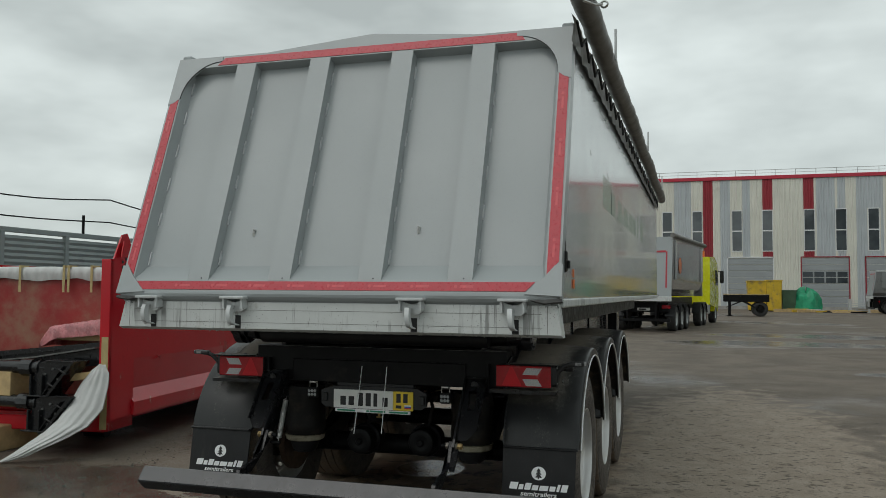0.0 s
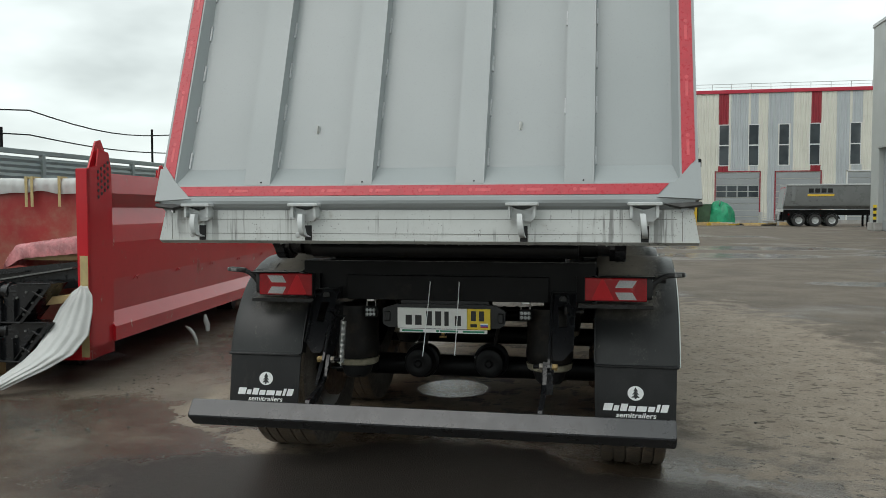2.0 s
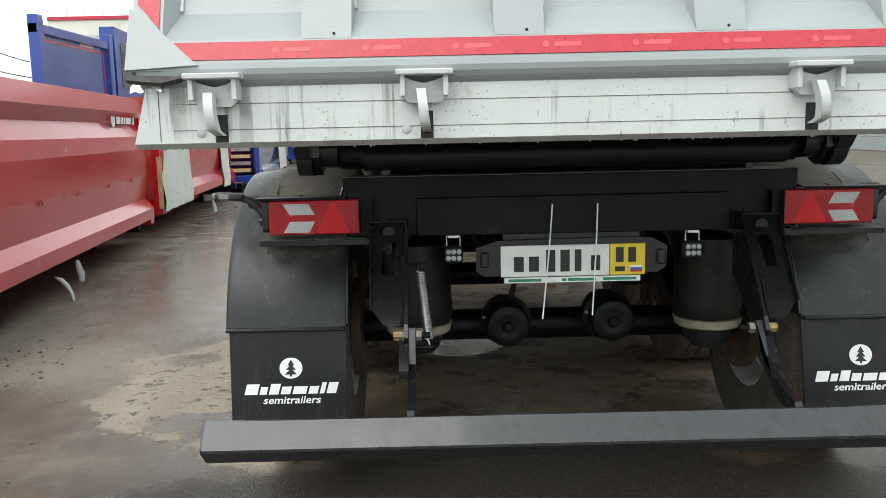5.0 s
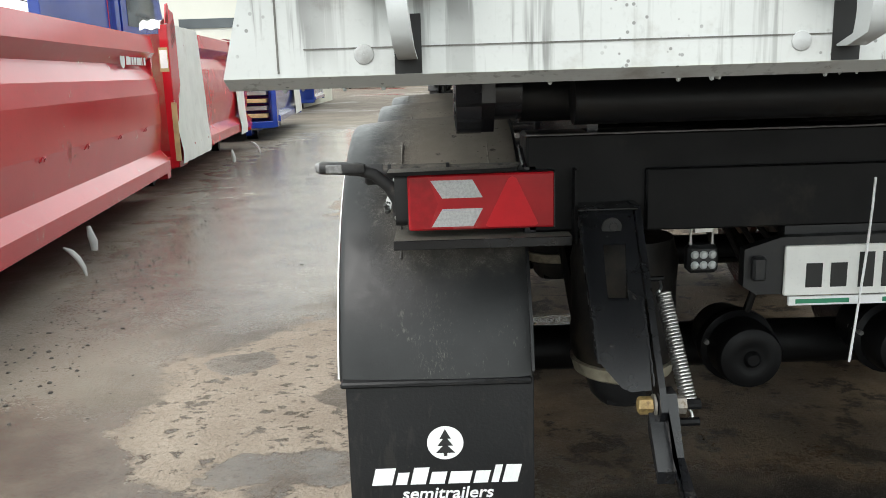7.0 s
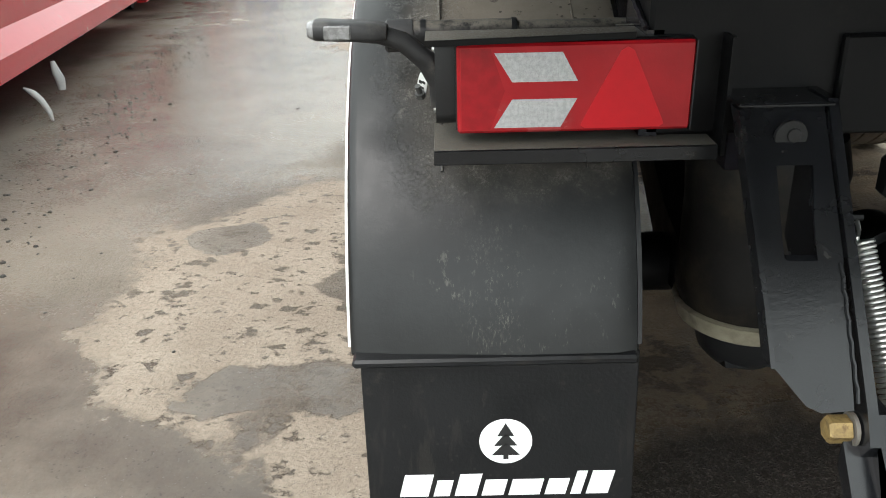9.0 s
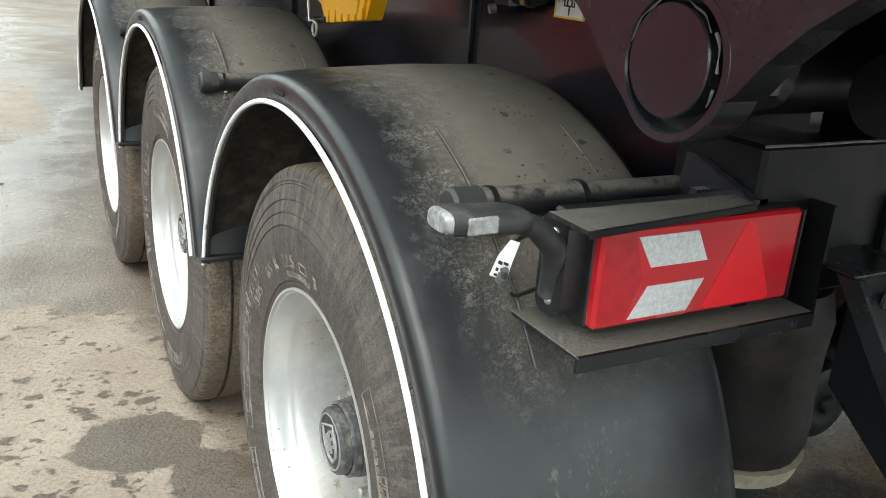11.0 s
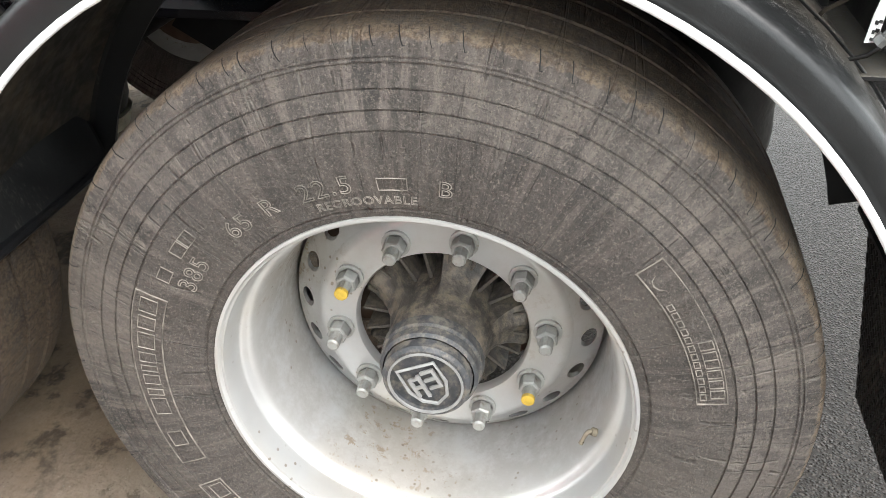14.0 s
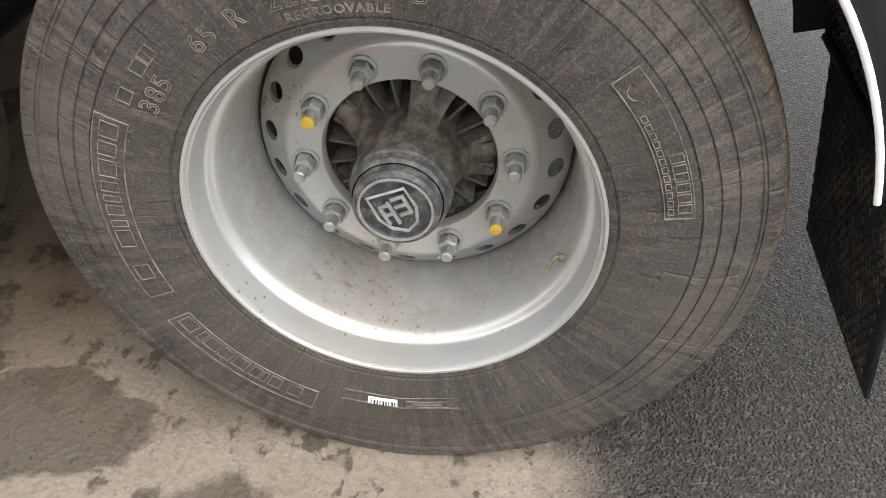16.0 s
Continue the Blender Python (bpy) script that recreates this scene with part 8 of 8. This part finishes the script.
def road_wheel(parent, m, x, y, out, r=0.52):
    """A wheel seen from afar: tyre with rim and hub."""
    tyre = Geo().lathe([(-0.16, r * 0.56), (-0.18, r * 0.7), (-0.17, r * 0.92), (-0.13, r), (0.13, r), (0.17, r * 0.92), (0.18, r * 0.7), (0.16, r * 0.56)], (x, y, r), "x", 28)
    w = part("wheel", moved(tyre, m), lorry_tyre, parent)
    rim = Geo().lathe([(out * 0.16, r * 0.57), (out * 0.12, r * 0.52), (out * 0.02, r * 0.47), (out * 0.0, r * 0.2), (out * 0.1, r * 0.17), (out * 0.1, 0)], (x, y, r), "x", 24)
    part("rim", moved(rim, m), steel_grey, w)


def tipper(at, turn, length, paint, label, rear_gate=True, axles=3, z1=3.55):
    """A tipper semitrailer of plainer build: rear at its own y = 0, running along +y, about x = 0."""
    m = Matrix.Translation(at) @ Matrix.Rotation(radians(turn), 4, "Z")
    t = thing("tipper_semitrailer", at, label, "semitrailer", "parked tippers")
    z0 = 1.45
    n_ = 10
    prof = [(0.75, z0), (1.1, z0 + 0.3), (1.24, z0 + 0.75), (1.26, z1 - 0.12), (1.28, z1), (1.2, z1), (1.18, z0 + 0.8), (1.04, z0 + 0.36), (0.75, z0 + 0.08)]
    for s in (-1, 1):
        pr = [(s * a, b) for a, b in prof]
        g = Geo()
        k = len(pr)
        vs = [(a, 0.35 * (b - z0) / 2, b) for a, b in pr] + [(a, length - 0.25 * (b - z0) / 2, b) for a, b in pr]
        g.add(vs, [tuple(range(k)), tuple(range(2 * k - 1, k - 1, -1))] + [(i, (i + 1) % k, k + (i + 1) % k, k + i) for i in range(k)])
        sd = part("body_side", moved(g, m), paint, t, smooth=30)
        for j in range(5):
            y0 = 0.9 + j * (length - 1.8) / 4
            if j in (0, 4):
                part("side_rib", moved(Geo().box(s * 1.255, s * 1.3, y0 - 0.15, y0 + 0.15, z0 + 0.7, z1 - 0.05, 0.01), m), paint, sd, smooth=0)
        part("top_rail", moved(Geo().box(s * 1.2, s * 1.32, 0.3, length - 0.2, z1 - 0.1, z1 + 0.04, 0.015), m), steel_grey, sd, smooth=0)
        part("chassis_beam", moved(Geo().box(s * 0.5, s * 0.62, 0.2, length + 0.5, 0.95, 1.4), m), frame_black, t, smooth=0)
    part("body_floor", moved(Geo().box(-0.75, 0.75, 0.0, length, z0, z0 + 0.08), m), paint, t, smooth=0)
    part("front_wall", moved(Geo().add([(-1.2, length, z0), (1.2, length, z0), (1.2, length - 0.25, z1), (-1.2, length - 0.25, z1), (-1.2, length - 0.06, z0), (1.2, length - 0.06, z0), (1.2, length - 0.31, z1), (-1.2, length - 0.31, z1)], [(0, 1, 2, 3), (7, 6, 5, 4), (0, 4, 5, 1), (1, 5, 6, 2), (2, 6, 7, 3), (3, 7, 4, 0)]), m), paint, t, smooth=0)
    gate_ = part("tailgate", moved(Geo().add([(-1.24, 0.0, z0), (1.24, 0.0, z0), (1.26, 0.35, z1), (-1.26, 0.35, z1), (-1.24, 0.06, z0), (1.24, 0.06, z0), (1.26, 0.41, z1), (-1.26, 0.41, z1)], [(0, 1, 2, 3), (7, 6, 5, 4), (0, 4, 5, 1), (1, 5, 6, 2), (2, 6, 7, 3), (3, 7, 4, 0)]), m), body_grey, t, smooth=0)
    for s in (-1, 1):
        part("reflective_strip", moved(Geo().add([(s * 1.0, -0.012 + 0.7 * f / (z1 - z0), z0 + 2.0 * f) for f in (0.18, 0.92)] + [(s * 1.06, -0.012 + 0.7 * f / (z1 - z0), z0 + 2.0 * f) for f in (0.92, 0.18)], [(0, 1, 2, 3)]), m), red_tape, gate_, smooth=0)
    part("reflective_strip", moved(Geo().add([(-1.0, -0.012 + 0.7 * f / (z1 - z0), z0 + 2.0 * f) for f in (0.9, 0.94)] + [(1.0, -0.012 + 0.7 * f / (z1 - z0), z0 + 2.0 * f) for f in (0.94, 0.9)], [(0, 1, 2, 3)]), m), red_tape, gate_, smooth=0)
    part("rear_sill", moved(Geo().box(-1.25, 1.25, -0.05, 0.1, 1.25, 1.45, 0.01), m), sill_white, t, smooth=0)
    part("rear_cross_member", moved(Geo().box(-1.0, 1.0, 0.6, 0.75, 0.8, 1.2), m), frame_black, t, smooth=0)
    part("underrun_bar", moved(Geo().box(-1.18, 1.18, 0.1, 0.2, 0.42, 0.53, 0.01), m), frame_black, t, smooth=0)
    for s in (-1, 1):
        part("bar_arm", moved(Geo().box(s * 0.55, s * 0.62, 0.14, 0.7, 0.5, 1.0), m), frame_black, t, smooth=0)
        part("tail_lamp", moved(Geo().box(s * 0.75, s * 1.1, 0.55, 0.62, 0.95, 1.08, 0.01), m), lamp_red, t, smooth=0)
        for j in range(axles):
            ya = 1.35 + 1.31 * j
            road_wheel(t, m, s * 1.05, ya, s)
            gd = Geo().lathe([(-0.2, 0.6), (0.2, 0.6), (0.2, 0.63), (-0.2, 0.63)], (s * 1.05, ya, 0.52), "x", 18, True, 10, 170)
            part("mudguard", moved(gd, m), plastic_black, t)
    part("plate", moved(Geo().box(-0.26, 0.26, 0.58, 0.6, 0.86, 0.97), m), plate_white, t, smooth=0)
    part("plate_bar", moved(Geo().box(-0.2, 0.12, 0.574, 0.58, 0.88, 0.94), m), print_black, t, smooth=0)
    for j in range(axles):
        part("axle", moved(Geo().cyl((-0.95, 1.35 + 1.31 * j, 0.52), (0.95, 1.35 + 1.31 * j, 0.52), 0.06, 10), m), frame_black, t)
    for s in (-1, 1):
        part("landing_leg", moved(Geo().box(s * 0.6, s * 0.72, length - 2.2, length - 2.05, 0.0, 1.0), m), frame_black, t, smooth=0)
    return t, m


t2, mt2 = tipper((-0.38, 30.2, 0), -8.7, 8.5, side_grey, "grey tipper semitrailer coupled to a yellow lorry", z1=3.9)
roll2 = Geo().tube([(1.34, -0.1 + i * 0.5, 3.93) for i in range(18)], 0.1, 10)
part("tarpaulin_roll", moved(roll2, mt2), tarp_mat, t2, smooth=60)
part("side_logo", moved(Geo().prism([(2.0 + 0.35 * math.cos(i * 0.35), 2.75 + 0.35 * math.sin(i * 0.35)) for i in range(18)], "x", 1.262, 1.266), mt2), orange_lens, t2, smooth=0)

# the yellow tractor unit
m = mt2
cab = thing("yellow_lorry", tuple(m @ Vector((0, 12.5, 0))), "lime yellow lorry tractor with a high cab", "lorry")
prof = [(10.9, 1.0), (14.0, 0.75), (14.15, 1.6), (14.05, 2.4), (13.7, 3.25), (12.6, 3.55), (10.9, 3.5)]
cb = part("cab", moved(Geo().prism(prof, "x", -1.22, 1.22), m), yellow_paint, cab, smooth=0)
for s in (-1, 1):
    part("side_window", moved(Geo().prism([(12.95, 2.05), (13.9, 2.0), (13.8, 2.6), (13.55, 2.85), (12.95, 2.85)], "x", s * 1.222, s * 1.23), m), window_glass, cb, smooth=0)
    part("door_seam", moved(Geo().box(s * 1.221, s * 1.226, 12.85, 12.87, 1.1, 2.95), m), slot_black, cb, smooth=0)
    for j in range(5):
        part("panel_rib", moved(Geo().box(s * 1.22, s * 1.232, 11.4, 12.1, 1.9 + j * 0.22, 2.02 + j * 0.22, 0.004), m), yellow_paint, cb, smooth=0)
    part("mirror", moved(Geo().box(s * 1.32, s * 1.52, 13.95, 14.08, 2.15, 2.85, 0.03).box(s * 1.22, s * 1.4, 13.98, 14.02, 2.8, 2.84), m), plastic_black, cb, smooth=0)
    part("fuel_tank", moved(Geo().box(s * 0.75, s * 1.15, 9.9, 11.4, 0.5, 1.05, 0.06), m), steel_grey, cab, smooth=30)
    part("frame_rail", moved(Geo().box(s * 0.4, s * 0.48, 8.2, 13.8, 0.85, 1.05), m), frame_black, cab, smooth=0)
    for yy in (8.1, 9.3, 13.0):
        road_wheel(cab, m, s * 1.03, yy, s)
        gd = Geo().lathe([(-0.2, 0.6), (0.2, 0.6), (0.2, 0.64), (-0.2, 0.64)], (s * 1.03, yy, 0.52), "x", 16, True, 10, 170)
        part("mudguard", moved(gd, m), plastic_black if yy < 12 else yellow_paint, cab)
part("windscreen", moved(Geo().add([(-1.1, 14.16, 1.75), (1.1, 14.16, 1.75), (1.1, 13.72, 3.2), (-1.1, 13.72, 3.2)], [(0, 1, 2, 3)]), m), window_glass, cb, smooth=0)
part("beacon", moved(Geo().cyl((0.8, 11.5, 3.45), (0.8, 11.5, 3.85), 0.08, 10), m), orange_lens, cab)

tipper_3, mt3 = tipper((15.4, 71.5, 0), -90, 9.0, dark_tipper, "dark grey tipper semitrailer with a yellow and black side sign")
part("side_sign", moved(Geo().box(1.268, 1.275, 2.0, 4.1, 2.55, 2.72), mt3), sticker_yellow, tipper_3, "yellow sign bars", smooth=0)
for j in range(4):
    part("side_sign", moved(Geo().box(1.268, 1.275, 2.1 + j * 0.5, 2.48 + j * 0.5, 2.85, 3.2), mt3), print_black, tipper_3, smooth=0)

# skeletal trailer
sk = thing("skeletal_trailer", (5.0, 58, 0), "black skeletal container trailer standing on its legs", "trailer")
for y0 in (57.1, 58.9):
    part("frame_rail", Geo().box(3.6, 6.6, y0, y0 + 0.15, 1.02, 1.5), frame_black, sk, smooth=0)
part("brace", Geo().prism([(3.7, 0.62), (3.8, 0.62), (4.8, 1.02), (5.6, 0.62), (5.7, 0.62), (5.1, 1.05), (4.6, 1.05)], "y", 57.1, 57.2), frame_black, sk, smooth=0)
for x0 in (3.7, 4.7, 5.7, 6.45):
    part("cross_beam", Geo().box(x0, x0 + 0.14, 57.0, 59.3, 1.38, 1.52), frame_black, sk, smooth=0)
part("deck_board", Geo().box(3.6, 6.6, 57.1, 59.2, 1.52, 1.58), wood, sk, smooth=0)
for x0 in (4.0,):
    for y0 in (57.2, 59.0):
        part("leg", Geo().box(x0 - 0.07, x0 + 0.07, y0 - 0.07, y0 + 0.07, 0, 1.3).box(x0 - 0.18, x0 + 0.18, y0 - 0.18, y0 + 0.18, 0, 0.05), frame_black, sk, smooth=0)
for y0 in (57.35, 58.9):
    part("wheel", Geo().lathe([(-0.15, 0.3), (-0.16, 0.45), (-0.12, 0.52), (0.12, 0.52), (0.16, 0.45), (0.15, 0.3), (0.0, 0.1), (0, 0)], (6.0, y0, 0.52), "y", 24), lorry_tyre, sk)
part("axle", Geo().box(5.9, 6.1, 57.3, 59.0, 0.46, 1.35), frame_black, sk, smooth=0)


def skip(x0, x1, y, z1, mat_, label):
    t = thing("waste_skip", ((x0 + x1) / 2, y, 0), label, "skip", "waste skips")
    b = Geo().add([(x0, y, 0.1), (x1, y, 0.1), (x1 + 0.12, y - 0.12, z1), (x0 - 0.12, y - 0.12, z1), (x0, y + 1.6, 0.1), (x1, y + 1.6, 0.1), (x1 + 0.12, y + 1.72, z1), (x0 - 0.12, y + 1.72, z1)], [(0, 1, 2, 3), (5, 4, 7, 6), (0, 4, 5, 1), (0, 3, 7, 4), (1, 5, 6, 2)])
    part("tub", b, mat_, t, smooth=0)
    part("rim", Geo().box(x0 - 0.16, x1 + 0.16, y - 0.18, y - 0.1, z1 - 0.1, z1, 0.01).box(x0 - 0.16, x1 + 0.16, y + 1.68, y + 1.76, z1 - 0.1, z1, 0.01), mat_, t, smooth=0)
    n_ = max(2, int((x1 - x0) / 0.6))
    for j in range(n_ + 1):
        xx = x0 + (x1 - x0) * j / n_
        part("rib", Geo().add([(xx - 0.05, y - 0.05, 0.15), (xx + 0.05, y - 0.05, 0.15), (xx + 0.05, y - 0.18, z1 - 0.1), (xx - 0.05, y - 0.18, z1 - 0.1), (xx - 0.05, y + 0.02, 0.15), (xx + 0.05, y + 0.02, 0.15)], [(0, 1, 2, 3), (0, 3, 4), (1, 5, 2)]), mat_, t, smooth=0)
    part("runner", Geo().box(x0 + 0.1, x1 - 0.1, y + 0.2, y + 0.35, 0, 0.1).box(x0 + 0.1, x1 - 0.1, y + 1.2, y + 1.35, 0, 0.1), frame_black, t, smooth=0)


skip(6.25, 7.7, 76.0, 2.8, skip_yellow, "yellow steel waste skip before the factory")
skip(7.85, 8.95, 75.6, 2.85, skip_yellow, "yellow steel waste skip with an open lid")
skip(9.2, 10.2, 76.2, 1.95, surface("dark_green_skip_paint", (0.06, 0.12, 0.07), 0.5, var=0.15, vs=2, bump=0.05), "dark green steel waste skip")
heap = Geo()
rd = random.Random(5)
rings = [(0.02, 1.06), (0.5, 1.0), (1.0, 0.92), (1.5, 0.8), (1.85, 0.5), (2.0, 0.08)]
for z, f in rings:
    for i in range(20):
        a = 2 * math.pi * i / 20
        q = f * (1 + 0.1 * math.sin(3 * a + z) + 0.06 * math.sin(7 * a + 2 * z)) + rd.uniform(-0.07, 0.07)
        heap.v.append((11.15 + 1.2 * q * math.cos(a), 76.6 + 0.9 * q * math.sin(a), max(0.0, (z + 0.1 * math.sin(5 * a) + rd.uniform(-0.1, 0.1)) * (1.0 + 0.12 * math.cos(2 * a + 0.7)))))
heap.f = [(j * 20 + i, j * 20 + (i + 1) % 20, (j + 1) * 20 + (i + 1) % 20, (j + 1) * 20 + i) for j in range(5) for i in range(20)] + [tuple(range(100, 120))]
whole("covered_heap", heap, green_tarp, "heap of goods under a crumpled green tarpaulin", "tarpaulin heap", smooth=20)
for i in range(26):
    x, y, a = rd.uniform(8.6, 16.2), rd.uniform(73.2, 75.8), rd.uniform(-0.5, 0.5)
    L, w, z = rd.uniform(0.8, 2.4), rd.uniform(0.08, 0.2), rd.uniform(0.0, 0.02)
    m_ = Matrix.Translation((x, y, 0)) @ Matrix.Rotation(a, 4, "Z")
    h = rd.uniform(0.06, 0.3)
    g = moved(Geo().box(-L / 2, L / 2, -w / 2, w / 2, 0, h, 0.005), m_)
    whole("scrap_timber", g, (wood, frame_black, skip_yellow, steel_grey)[i % 4] if i % 3 else wood, "length of scrap timber or profile on the ground", "scrap", "scrap lengths", smooth=0)
pal = thing("pallet_stack", (15.3, 75.6, 0), "stack of grey steel frames before the factory door", "pallet stack")
for j in range(6):
    part("pallet", Geo().box(14.5, 16.1, 75.0, 76.1, j * 0.2, j * 0.2 + 0.05, 0.005).box(14.5, 14.65, 75.0, 76.1, j * 0.2 + 0.05, j * 0.2 + 0.2).box(15.95, 16.1, 75.0, 76.1, j * 0.2 + 0.05, j * 0.2 + 0.2), steel_grey, pal, smooth=0)
